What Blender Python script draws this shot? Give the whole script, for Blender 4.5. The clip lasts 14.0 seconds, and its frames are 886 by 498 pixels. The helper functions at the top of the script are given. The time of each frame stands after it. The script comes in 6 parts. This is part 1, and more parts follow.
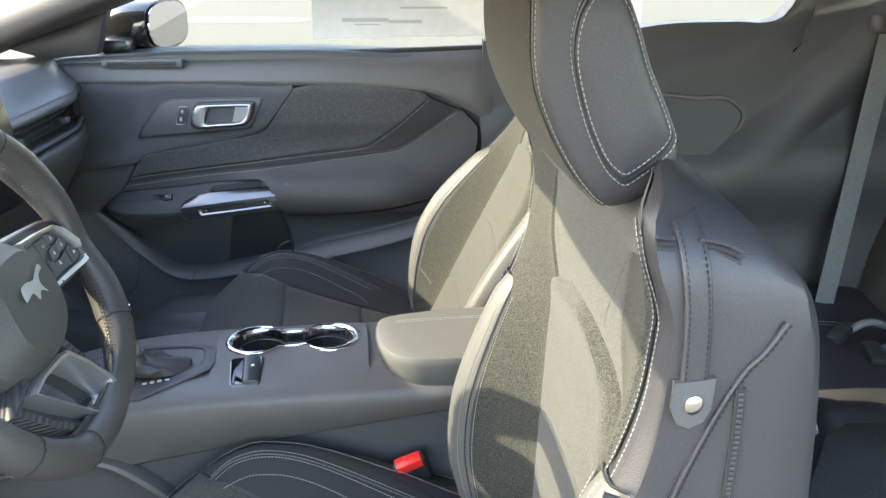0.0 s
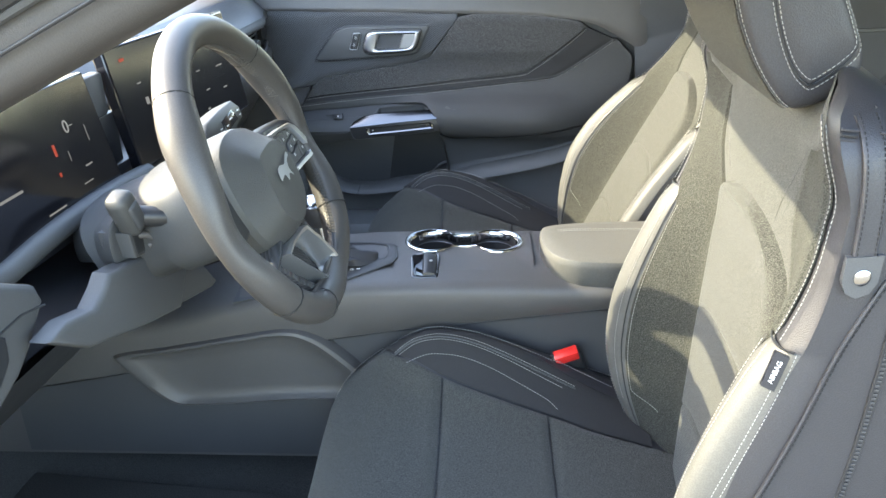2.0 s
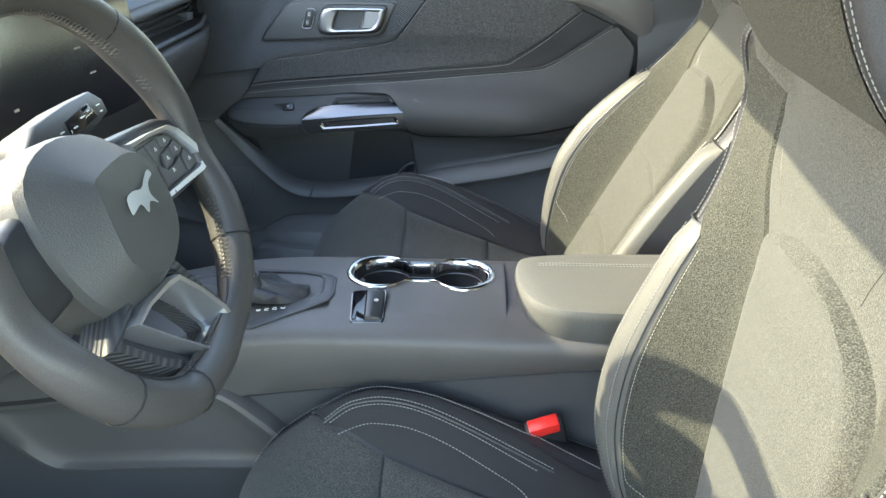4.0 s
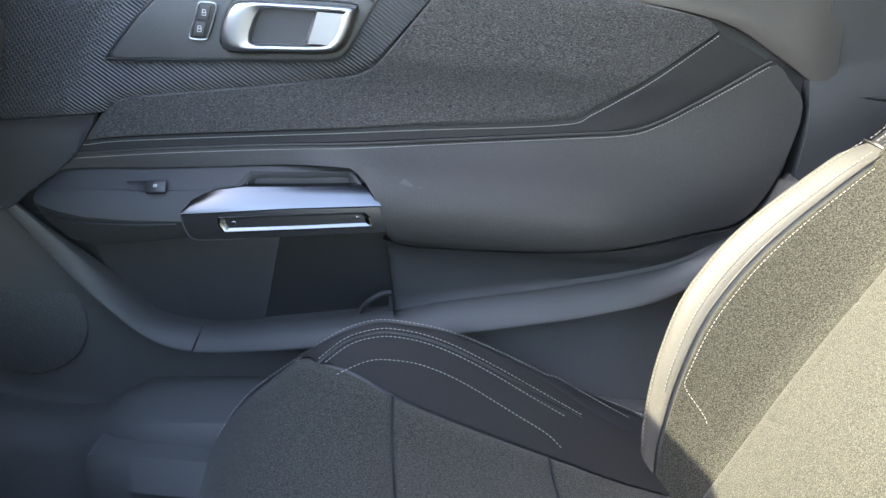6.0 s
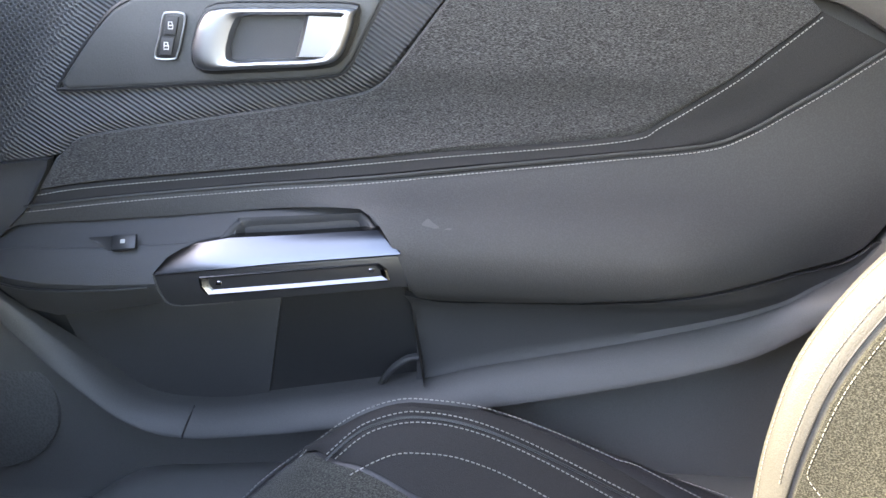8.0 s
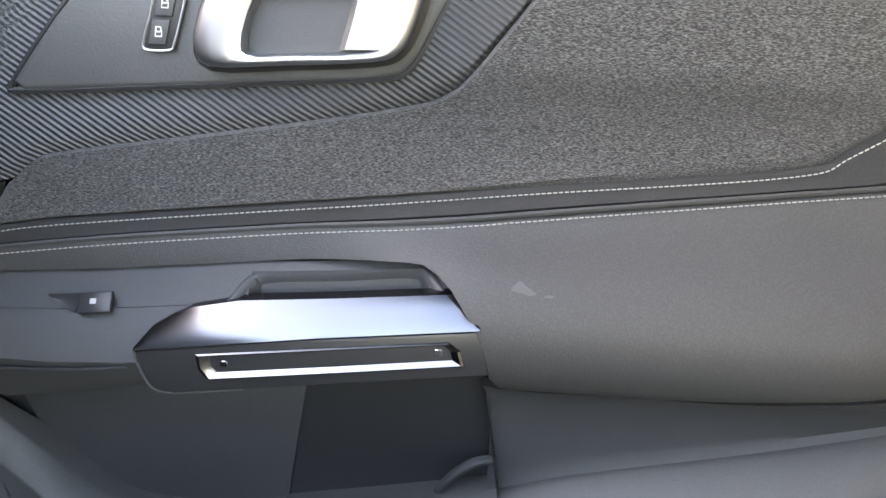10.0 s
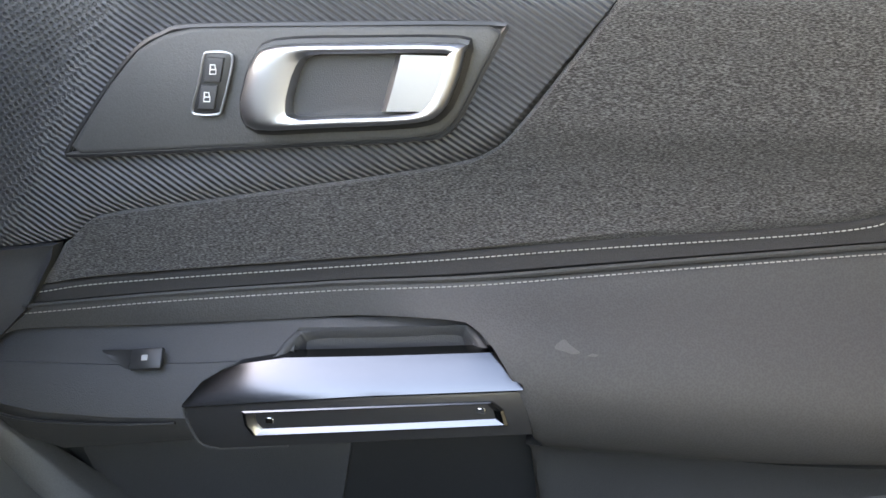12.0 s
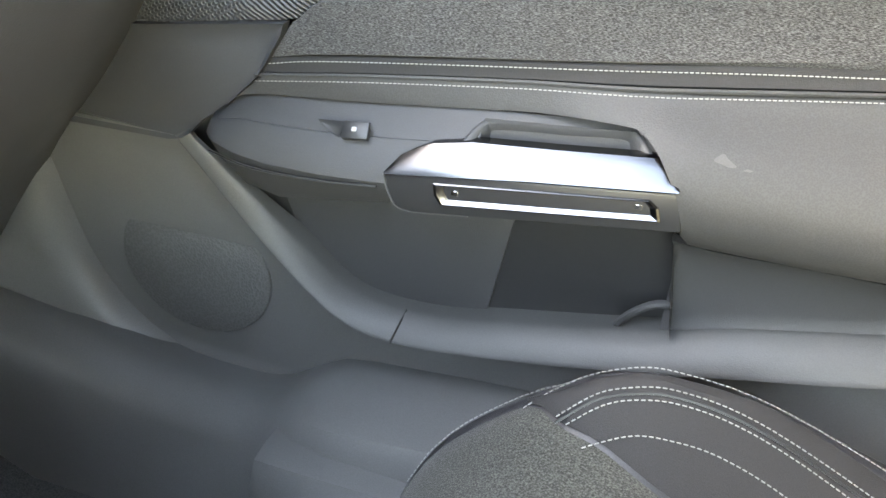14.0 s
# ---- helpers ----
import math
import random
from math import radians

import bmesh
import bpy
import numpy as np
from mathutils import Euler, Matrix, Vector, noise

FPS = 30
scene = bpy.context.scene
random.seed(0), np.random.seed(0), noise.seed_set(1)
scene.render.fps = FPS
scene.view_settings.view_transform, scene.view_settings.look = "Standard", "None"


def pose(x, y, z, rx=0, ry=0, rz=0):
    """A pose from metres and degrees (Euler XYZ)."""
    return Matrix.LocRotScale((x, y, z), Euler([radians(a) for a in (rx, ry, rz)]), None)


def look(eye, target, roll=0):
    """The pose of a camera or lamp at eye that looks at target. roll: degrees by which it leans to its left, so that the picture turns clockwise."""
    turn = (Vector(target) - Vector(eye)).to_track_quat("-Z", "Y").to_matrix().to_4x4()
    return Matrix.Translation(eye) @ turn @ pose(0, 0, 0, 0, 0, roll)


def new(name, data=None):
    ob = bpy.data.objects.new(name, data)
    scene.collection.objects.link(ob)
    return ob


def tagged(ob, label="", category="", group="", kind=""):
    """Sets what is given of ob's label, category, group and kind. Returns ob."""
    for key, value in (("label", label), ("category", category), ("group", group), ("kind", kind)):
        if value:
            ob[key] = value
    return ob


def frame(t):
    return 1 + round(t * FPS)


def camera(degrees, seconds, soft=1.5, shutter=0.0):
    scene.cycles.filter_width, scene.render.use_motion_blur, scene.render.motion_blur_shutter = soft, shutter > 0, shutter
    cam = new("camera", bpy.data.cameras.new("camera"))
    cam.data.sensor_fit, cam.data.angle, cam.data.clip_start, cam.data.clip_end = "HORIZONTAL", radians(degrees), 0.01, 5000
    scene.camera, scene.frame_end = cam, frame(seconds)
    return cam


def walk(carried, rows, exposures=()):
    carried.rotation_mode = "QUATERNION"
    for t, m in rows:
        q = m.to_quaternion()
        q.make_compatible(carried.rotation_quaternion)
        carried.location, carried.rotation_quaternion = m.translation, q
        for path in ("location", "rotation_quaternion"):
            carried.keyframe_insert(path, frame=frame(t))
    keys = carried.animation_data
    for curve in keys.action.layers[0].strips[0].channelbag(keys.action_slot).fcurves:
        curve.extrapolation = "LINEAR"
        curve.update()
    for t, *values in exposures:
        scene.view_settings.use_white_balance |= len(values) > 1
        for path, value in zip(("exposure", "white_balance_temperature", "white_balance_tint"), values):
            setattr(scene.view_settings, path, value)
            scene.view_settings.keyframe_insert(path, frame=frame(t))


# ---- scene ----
cam = camera(57.8, 14.0)
PATH = [
    (0, (-0.011, 0.03, 1.161), (-0.01, 1.898, 0.448), -0.1),
    (0.5, (-0.04, -0.028, 1.174), (-0.249, 1.826, 0.452), -1.3),
    (1, (-0.07, -0.076, 1.167), (-0.381, 1.742, 0.392), -2.1),
    (1.5, (-0.078, -0.094, 1.156), (-0.378, 1.698, 0.321), -1.5),
    (2, (-0.082, -0.109, 1.16), (-0.362, 1.684, 0.319), -1.0),
    (2.2, (-0.08, -0.112, 1.16), (-0.354, 1.682, 0.319), -0.9),
    (4.3, (-0.079, 0.299, 1.072), (-0.321, 2.076, 0.186), 1.2),
    (4.5, (-0.133, 0.394, 1.042), (-0.379, 2.168, 0.152), 0.9),
    (5, (-0.218, 0.566, 1.003), (-0.417, 2.347, 0.115), 3.5),
    (5.5, (-0.291, 0.707, 0.943), (-0.384, 2.53, 0.125), 3.1),
    (6, (-0.328, 0.896, 0.913), (-0.275, 2.763, 0.197), 5.4),
    (6.5, (-0.354, 1.019, 0.873), (-0.226, 2.898, 0.2), 4.5),
    (7, (-0.345, 1.052, 0.862), (-0.205, 2.93, 0.19), 3.8),
    (7.5, (-0.318, 1.045, 0.877), (-0.338, 2.938, 0.232), 1.5),
    (7.7, (-0.316, 1.051, 0.878), (-0.364, 2.941, 0.224), 1.5),
    (9.8, (-0.376, 1.253, 0.843), (-0.445, 3.129, 0.153), 2.5),
    (10, (-0.376, 1.266, 0.842), (-0.472, 3.161, 0.209), 2.6),
    (10.5, (-0.371, 1.284, 0.849), (-0.501, 3.181, 0.229), 1.7),
    (11, (-0.371, 1.28, 0.853), (-0.536, 3.181, 0.255), 1.3),
    (11.5, (-0.373, 1.276, 0.855), (-0.562, 3.18, 0.272), 1.2),
    (12, (-0.37, 1.272, 0.861), (-0.603, 3.173, 0.284), 0.9),
    (12.5, (-0.372, 1.236, 0.897), (-0.671, 3.052, 0.115), 1.9),
    (13, (-0.385, 1.197, 0.955), (-0.752, 2.86, -0.094), 4.2),
    (13.5, (-0.391, 1.191, 0.911), (-0.783, 2.799, -0.212), 4.6),
    (14, (-0.394, 1.189, 0.88), (-0.852, 2.847, -0.14), 4.2),
]
EXPOSURES = [(0.0, 3.72, 7600, 12), (2.2, 3.92, 7600, 10), (4.4, 3.86, 7700, 6), (5.0, 3.98, 7600, 5), (5.5, 4.14, 7500, 6), (6.0, 4.18, 7500, 12), (6.5, 3.95, 7700, 14), (7.0, 4.45, 7700, 17), (7.5, 4.5, 7800, 17), (10.0, 4.84, 9200, 17), (10.5, 4.68, 9100, 17), (11.0, 4.42, 9100, 17), (12.0, 4.35, 9200, 16), (12.5, 4.88, 9700, 15), (13.0, 5.2, 10500, 13), (14.0, 5.6, 10700, 12)]
walk(cam, [(t, look(eye, target, roll)) for t, eye, target, roll in PATH], EXPOSURES)

# ---- world, sun ----
SUN_ELEV, SUN_AZ = 32.0, 4.5          # degrees above the horizon; degrees from the car's nose towards the driver's side
world = bpy.data.worlds.new("sky")
scene.world = world
world.use_nodes = True
wn = world.node_tree.nodes
sky = wn.new("ShaderNodeTexSky")
sky.sky_type = "NISHITA"
sky.sun_disc = False
sky.sun_elevation = radians(SUN_ELEV)
sky.sun_rotation = radians(270 - SUN_AZ)
world.node_tree.links.new(sky.outputs[0], wn["Background"].inputs[0])
wn["Background"].inputs[1].default_value = 0.15
sun_data = bpy.data.lights.new("sun", "SUN")
sun_data.energy, sun_data.angle, sun_data.color = 1.30, radians(0.6), (1.0, 0.975, 0.78)
sun = new("sun", sun_data)
ce, se = math.cos(radians(SUN_ELEV)), math.sin(radians(SUN_ELEV))
sun_way = Vector((math.cos(radians(SUN_AZ)) * ce, math.sin(radians(SUN_AZ)) * ce, -se))
sun.matrix_world = look(-6 * sun_way, (0, 0, 0))


# ---- materials ----
def material(name, base, rough=0.5, metal=0.0, grain=0.0, scale=400.0, vary=0.12, stretch=(1, 1, 1), kind="noise", spec=0.5, coat=0.0, wear=0.06, rot=(0, 0, 0), cells=2.5):
    """A surface with colour variation at two scales and a fine relief."""
    m = bpy.data.materials.new(name)
    m.use_nodes = True
    nt = m.node_tree
    n, link = nt.nodes, nt.links.new
    b = n["Principled BSDF"]
    b.inputs["Roughness"].default_value = rough
    b.inputs["Metallic"].default_value = metal
    b.inputs["Specular IOR Level"].default_value = spec
    b.inputs["Coat Weight"].default_value = coat
    tc = n.new("ShaderNodeTexCoord")
    mp = n.new("ShaderNodeMapping")
    mp.inputs["Scale"].default_value = stretch
    mp.inputs["Rotation"].default_value = [radians(a) for a in rot]
    link(tc.outputs["Object"], mp.inputs[0])
    if kind == "ribs":
        fine = n.new("ShaderNodeTexWave")
        fine.wave_type, fine.bands_direction, fine.wave_profile = "BANDS", "X", "SIN"
        fine.inputs["Scale"].default_value = scale
        fine.inputs["Distortion"].default_value = 0.3
    elif kind == "cells":
        fine = n.new("ShaderNodeTexVoronoi")
        fine.inputs["Scale"].default_value = scale
    else:
        fine = n.new("ShaderNodeTexNoise")
        fine.inputs["Scale"].default_value = scale
        fine.inputs["Detail"].default_value = 3.0
    link(mp.outputs[0], fine.inputs["Vector"])
    big = n.new("ShaderNodeTexNoise")
    big.inputs["Scale"].default_value = 9.0
    big.inputs["Detail"].default_value = 4.0
    link(tc.outputs["Object"], big.inputs["Vector"])
    out = fine.outputs["Fac"] if kind != "cells" else fine.outputs["Distance"]
    ramp = n.new("ShaderNodeMapRange")
    ramp.inputs["From Min"].default_value = 0.25
    ramp.inputs["From Max"].default_value = 0.75
    ramp.inputs["To Min"].default_value = 1 - vary
    ramp.inputs["To Max"].default_value = 1 + vary
    link(out, ramp.inputs[0])
    ramp2 = n.new("ShaderNodeMapRange")
    ramp2.inputs["From Min"].default_value = 0.3
    ramp2.inputs["From Max"].default_value = 0.7
    ramp2.inputs["To Min"].default_value = 1 - wear
    ramp2.inputs["To Max"].default_value = 1 + wear
    link(big.outputs["Fac"], ramp2.inputs[0])
    mul = n.new("ShaderNodeMath")
    mul.operation = "MULTIPLY"
    link(ramp.outputs[0], mul.inputs[0])
    link(ramp2.outputs[0], mul.inputs[1])
    mix = n.new("ShaderNodeVectorMath")
    mix.operation = "SCALE"
    mix.inputs[0].default_value = base
    link(mul.outputs[0], mix.inputs["Scale"])
    link(mix.outputs[0], b.inputs["Base Color"])
    rr = n.new("ShaderNodeMapRange")
    rr.inputs["To Min"].default_value = max(0.02, rough - 0.07)
    rr.inputs["To Max"].default_value = min(1.0, rough + 0.07)
    link(big.outputs["Fac"], rr.inputs[0])
    link(rr.outputs[0], b.inputs["Roughness"])
    if grain:
        bump = n.new("ShaderNodeBump")
        bump.inputs["Strength"].default_value = grain
        bump.inputs["Distance"].default_value = 0.001
        link(out, bump.inputs["Height"])
        link(bump.outputs[0], b.inputs["Normal"])
    return m


def fabric_material(name, base, light, threads=900.0, weave=(700, 1000, 1000), sheen=0.12):
    """Melange cloth: dark weave with scattered lighter threads."""
    m = material(name, base, 0.92, grain=0.6, scale=threads, vary=0.5, stretch=(0.45, 1, 1), spec=0.15, wear=0.08)
    nt = m.node_tree
    n, link = nt.nodes, nt.links.new
    b = n["Principled BSDF"]
    b.inputs["Sheen Weight"].default_value = sheen
    b.inputs["Sheen Roughness"].default_value = 0.6
    tc = n.new("ShaderNodeTexCoord")
    mp = n.new("ShaderNodeMapping")
    mp.inputs["Scale"].default_value = weave
    link(tc.outputs["Object"], mp.inputs[0])
    no = n.new("ShaderNodeTexNoise")
    no.inputs["Scale"].default_value = 1.0
    no.inputs["Detail"].default_value = 4.0
    link(mp.outputs[0], no.inputs["Vector"])
    ramp = n.new("ShaderNodeMapRange")
    ramp.inputs["From Min"].default_value = 0.42
    ramp.inputs["From Max"].default_value = 0.72
    link(no.outputs["Fac"], ramp.inputs[0])
    mixc = n.new("ShaderNodeMix")
    mixc.data_type = "RGBA"
    old = b.inputs["Base Color"].links[0].from_socket
    link(ramp.outputs[0], mixc.inputs["Factor"])
    link(old, mixc.inputs["A"])
    mixc.inputs["B"].default_value = (*light, 1)
    link(mixc.outputs["Result"], b.inputs["Base Color"])
    return m


LEATHER = material("black_leatherette", (0.042, 0.043, 0.044), 0.60, grain=0.16, scale=800, kind="cells", spec=0.38)
SEAT_LEATHER = material("black_seat_leatherette", (0.032, 0.032, 0.036), 0.46, grain=0.22, scale=750, kind="cells", spec=0.5)
# seat leatherette paled by sunlight, put into the colour of rolls and armrest lid
ROLL = material("sunlit_leatherette_roll", (0.082, 0.082, 0.078), 0.52, grain=0.2, scale=750, kind="cells", spec=0.4)
RUBBER = material("pale_grey_rubber", (0.20, 0.205, 0.21), 0.6, grain=0.2, scale=900)
SOFT = material("soft_black_vinyl", (0.074, 0.071, 0.070), 0.44, grain=0.25, scale=900, spec=0.45)
PLASTIC = material("grained_black_plastic", (0.048, 0.050, 0.054), 0.55, grain=0.3, scale=1100, spec=0.45)
PLASTIC_GREY = material("grey_satin_plastic", (0.066, 0.068, 0.070), 0.48, grain=0.2, scale=900, spec=0.45)
RIM_LEATHER = material("worn_black_rim_leather", (0.056, 0.053, 0.051), 0.44, grain=0.10, scale=900, kind="cells", spec=0.5, wear=0.10)
STALK = material("warm_grey_stalk_plastic", (0.060, 0.060, 0.058), 0.48, grain=0.15, scale=900, spec=0.45)
HUB_SKIN = material("grained_airbag_vinyl", (0.060, 0.060, 0.057), 0.46, grain=0.45, scale=800, spec=0.5)
LACE = material("grey_lacing_thread", (0.085, 0.078, 0.070), 0.7, grain=0.3, scale=2500, vary=0.2)
FOOT = material("charcoal_footwell_plastic", (0.115, 0.117, 0.117), 0.40, grain=0.12, scale=900, spec=0.55)
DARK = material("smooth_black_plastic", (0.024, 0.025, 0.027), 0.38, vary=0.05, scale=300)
GLOSS = material("gloss_black_plastic", (0.008, 0.008, 0.010), 0.10, vary=0.03, spec=0.5, coat=0.5)
CARPET = material("black_carpet", (0.062, 0.063, 0.063), 0.98, grain=1.0, scale=500, vary=0.35, spec=0.1)
CHROME = material("bright_chrome", (0.58, 0.59, 0.61), 0.14, metal=1.0, vary=0.02, wear=0.03)
SILVER = material("painted_silver_trim", (0.50, 0.51, 0.52), 0.30, metal=0.80, vary=0.04, wear=0.05)
DOOR_CHROME = material("dark_door_chrome", (0.160, 0.167, 0.180), 0.20, metal=1.0, vary=0.03, wear=0.05)
PULL_CHROME = material("smoked_chrome", (0.105, 0.110, 0.120), 0.17, metal=1.0, vary=0.03, wear=0.05)
EMBLEM = material("pale_silver_emblem", (0.62, 0.64, 0.64), 0.35, metal=0.25, vary=0.03)
QUARTER = material("blue_black_trim", (0.048, 0.052, 0.059), 0.52, grain=0.25, scale=900, spec=0.45)
SATIN = material("satin_aluminium", (0.44, 0.45, 0.47), 0.36, metal=1.0, vary=0.04, scale=900, stretch=(1, 12, 12), wear=0.05)
SATIN_DARK = material("brushed_dark_trim", (0.16, 0.165, 0.175), 0.38, metal=0.6, vary=0.08, scale=700, stretch=(1, 0.05, 1), wear=0.05)
THREAD = material("pale_grey_thread", (0.29, 0.29, 0.275), 0.75, grain=0.4, scale=2500, vary=0.2)
DARK_THREAD = material("black_thread", (0.01, 0.01, 0.01), 0.8, grain=0.3, scale=2500)
FABRIC = fabric_material("charcoal_melange_cloth", (0.026, 0.0265, 0.024), (0.094, 0.097, 0.085), 1100, (700, 950, 950))
DOOR_FABRIC = fabric_material("dark_melange_door_cloth", (0.020, 0.020, 0.020), (0.124, 0.125, 0.126), 1900, (500, 1850, 2150))
SUEDE = fabric_material("charcoal_perforated_cloth", (0.019, 0.0195, 0.017), (0.088, 0.091, 0.079), 1000, (720, 1000, 1000), 0.03)
BAND = material("black_suede_band", (0.032, 0.032, 0.033), 0.85, grain=0.5, scale=1500, vary=0.2, spec=0.2)
RIBBED = material("ribbed_black_vinyl", (0.048, 0.050, 0.054), 0.46, grain=1.0, scale=85, vary=0.28, kind="ribs", rot=(0, 57, 0))


def rib_to_dots(m):
    """Blends the ribs into a field of dots towards the hinge."""
    nt = m.node_tree
    n, link = nt.nodes, nt.links.new
    tc = n.new("ShaderNodeTexCoord")
    vor = n.new("ShaderNodeTexVoronoi")
    vor.inputs["Scale"].default_value = 250
    vor.inputs["Randomness"].default_value = 0.15
    flat = n.new("ShaderNodeMapping")
    flat.inputs["Scale"].default_value = (1, 0, 1)
    flat.inputs["Rotation"].default_value = (0, radians(30), 0)
    link(tc.outputs["Object"], flat.inputs[0])
    link(flat.outputs[0], vor.inputs["Vector"])
    dot = n.new("ShaderNodeMapRange")
    dot.inputs["From Min"].default_value = 0.25
    dot.inputs["From Max"].default_value = 0.45
    link(vor.outputs["Distance"], dot.inputs[0])
    sep = n.new("ShaderNodeSeparateXYZ")
    link(tc.outputs["Object"], sep.inputs[0])
    zz = n.new("ShaderNodeMath")
    zz.operation = "MULTIPLY_ADD"
    zz.inputs[1].default_value = -0.6
    link(sep.outputs["Z"], zz.inputs[0])
    link(sep.outputs["X"], zz.inputs[2])
    fac = n.new("ShaderNodeMapRange")
    fac.inputs["From Min"].default_value = -1.135
    fac.inputs["From Max"].default_value = -1.175
    link(zz.outputs[0], fac.inputs[0])
    wave = next(k for k in n if k.type == "TEX_WAVE")
    mix = n.new("ShaderNodeMix")
    link(fac.outputs[0], mix.inputs["Factor"])
    link(wave.outputs["Fac"], mix.inputs["A"])
    link(dot.outputs[0], mix.inputs["B"])
    for socket in [l.to_socket for l in wave.outputs["Fac"].links if l.to_node != mix]:
        link(mix.outputs["Result"], socket)
    return m


rib_to_dots(RIBBED)
GRILLE = material("perforated_speaker_grille", (0.092, 0.094, 0.095), 0.55, grain=0.4, scale=420, vary=0.14, kind="cells")
BELT = material("grey_seat_belt_webbing", (0.125, 0.138, 0.145), 0.7, grain=0.8, scale=900, stretch=(1, 1, 0.1), vary=0.25)
RED = material("red_buckle_button", (0.75, 0.03, 0.025), 0.35, vary=0.05)
WHITE = material("white_print", (0.75, 0.75, 0.73), 0.6, vary=0.02)
PAPER = material("white_window_sticker_paper", (0.55, 0.56, 0.56), 0.7, vary=0.05, scale=60)
PAINT = material("black_car_paint", (0.02, 0.02, 0.022), 0.12, coat=1.0, vary=0.04)
BROWN_TRIM = material("warm_black_pillar_trim", (0.060, 0.055, 0.052), 0.6, grain=0.3, scale=800)
HEADLINER = material("dark_grey_headliner", (0.05, 0.05, 0.05), 0.95, grain=0.4, scale=900, spec=0.1)
ASPHALT = material("sunlit_pale_concrete", (0.118, 0.104, 0.080), 0.9, grain=0.5, scale=120, vary=0.15, wear=0.12)
MIRROR = material("mirror_silver", (0.50, 0.51, 0.52), 0.03, metal=1.0, vary=0.01, wear=0.01)
PRINT = material("faded_grey_print", (0.36, 0.37, 0.38), 0.7, vary=0.05)
SHADOW_GREY = material("ground_shadow_grey", (0.20, 0.19, 0.175), 0.9, grain=0.4, scale=80, vary=0.15)
SCREEN = material("black_display_glass", (0.006, 0.006, 0.008), 0.16, vary=0.02, spec=0.6)


def glow_material(name, colour, strength):
    m = bpy.data.materials.new(name)
    m.use_nodes = True
    b = m.node_tree.nodes["Principled BSDF"]
    b.inputs["Base Color"].default_value = (0.02, 0.02, 0.02, 1)
    b.inputs["Emission Color"].default_value = (*colour, 1)
    b.inputs["Emission Strength"].default_value = strength
    return m


LIT_WHITE = glow_material("lit_white_pixels", (0.8, 0.85, 0.9), 0.020)
LIT_RED = glow_material("lit_red_pixels", (1.0, 0.12, 0.05), 0.030)

GLASS = bpy.data.materials.new("window_glass")
GLASS.use_nodes = True
gb = GLASS.node_tree.nodes["Principled BSDF"]
gb.inputs["Base Color"].default_value = (0.66, 0.69, 0.67, 1)
gb.inputs["Roughness"].default_value = 0.01
gb.inputs["Transmission Weight"].default_value = 1.0
gb.inputs["IOR"].default_value = 1.04


# ---- building helpers ----
def spline(pts, n=8, closed=False):
    """Catmull-Rom through the points, n steps a span."""
    P = [Vector(p) for p in pts]
    out, k = [], len(P)
    for i in range(k if closed else k - 1):
        p0, p1 = P[(i - 1) % k] if closed or i else P[0] * 2 - P[1], P[i]
        p2 = P[(i + 1) % k]
        p3 = P[(i + 2) % k] if closed or i + 2 < k else p2 * 2 - p1
        for s in range(n):
            t = s / n
            out.append(0.5 * ((2 * p1) + (p2 - p0) * t + (2 * p0 - 5 * p1 + 4 * p2 - p3) * t * t + (3 * p1 - p0 - 3 * p2 + p3) * t ** 3))
    if not closed:
        out.append(P[-1].copy())
    return out


def resample(pts, n):
    """n points at even steps along a polyline."""
    P = [Vector(p) for p in pts]
    L = [0.0]
    for a, b in zip(P, P[1:]):
        L.append(L[-1] + (b - a).length)
    out, j = [], 0
    for i in range(n):
        s = L[-1] * i / (n - 1)
        while j < len(P) - 2 and L[j + 1] < s:
            j += 1
        f = (s - L[j]) / max(L[j + 1] - L[j], 1e-9)
        out.append(P[j].lerp(P[j + 1], min(max(f, 0), 1)))
    return out


def lerp(a, b, t):
    return a + (b - a) * t


def smooth(a, b, x):
    t = min(max((x - a) / (b - a), 0.0), 1.0)
    return t * t * (3 - 2 * t)


def table(rows, x):
    """Linear look-up in rows of (x, value)."""
    if x <= rows[0][0]:
        return rows[0][1]
    for (a, va), (b, vb) in zip(rows, rows[1:]):
        if x <= b:
            return lerp(va, vb, (x - a) / (b - a))
    return rows[-1][1]


def soft_table(rows, x):
    """The same look-up along a smooth curve."""
    if x <= rows[0][0]:
        return rows[0][1]
    k = len(rows)
    for i in range(k - 1):
        (a, va), (b, vb) = rows[i], rows[i + 1]
        if x <= b:
            m = (vb - va) / (b - a)
            ma = m if i == 0 else (vb - rows[i - 1][1]) / (b - rows[i - 1][0])
            mb = m if i + 2 == k else (rows[i + 2][1] - va) / (rows[i + 2][0] - a)
            if i and (va - rows[i - 1][1]) * (vb - va) <= 0:
                ma = 0.0
            if i + 2 < k and (vb - va) * (rows[i + 2][1] - vb) <= 0:
                mb = 0.0
            t, h = (x - a) / (b - a), b - a
            return (2 * t ** 3 - 3 * t * t + 1) * va + (t ** 3 - 2 * t * t + t) * h * ma + (3 * t * t - 2 * t ** 3) * vb + (t ** 3 - t * t) * h * mb
    return rows[-1][1]


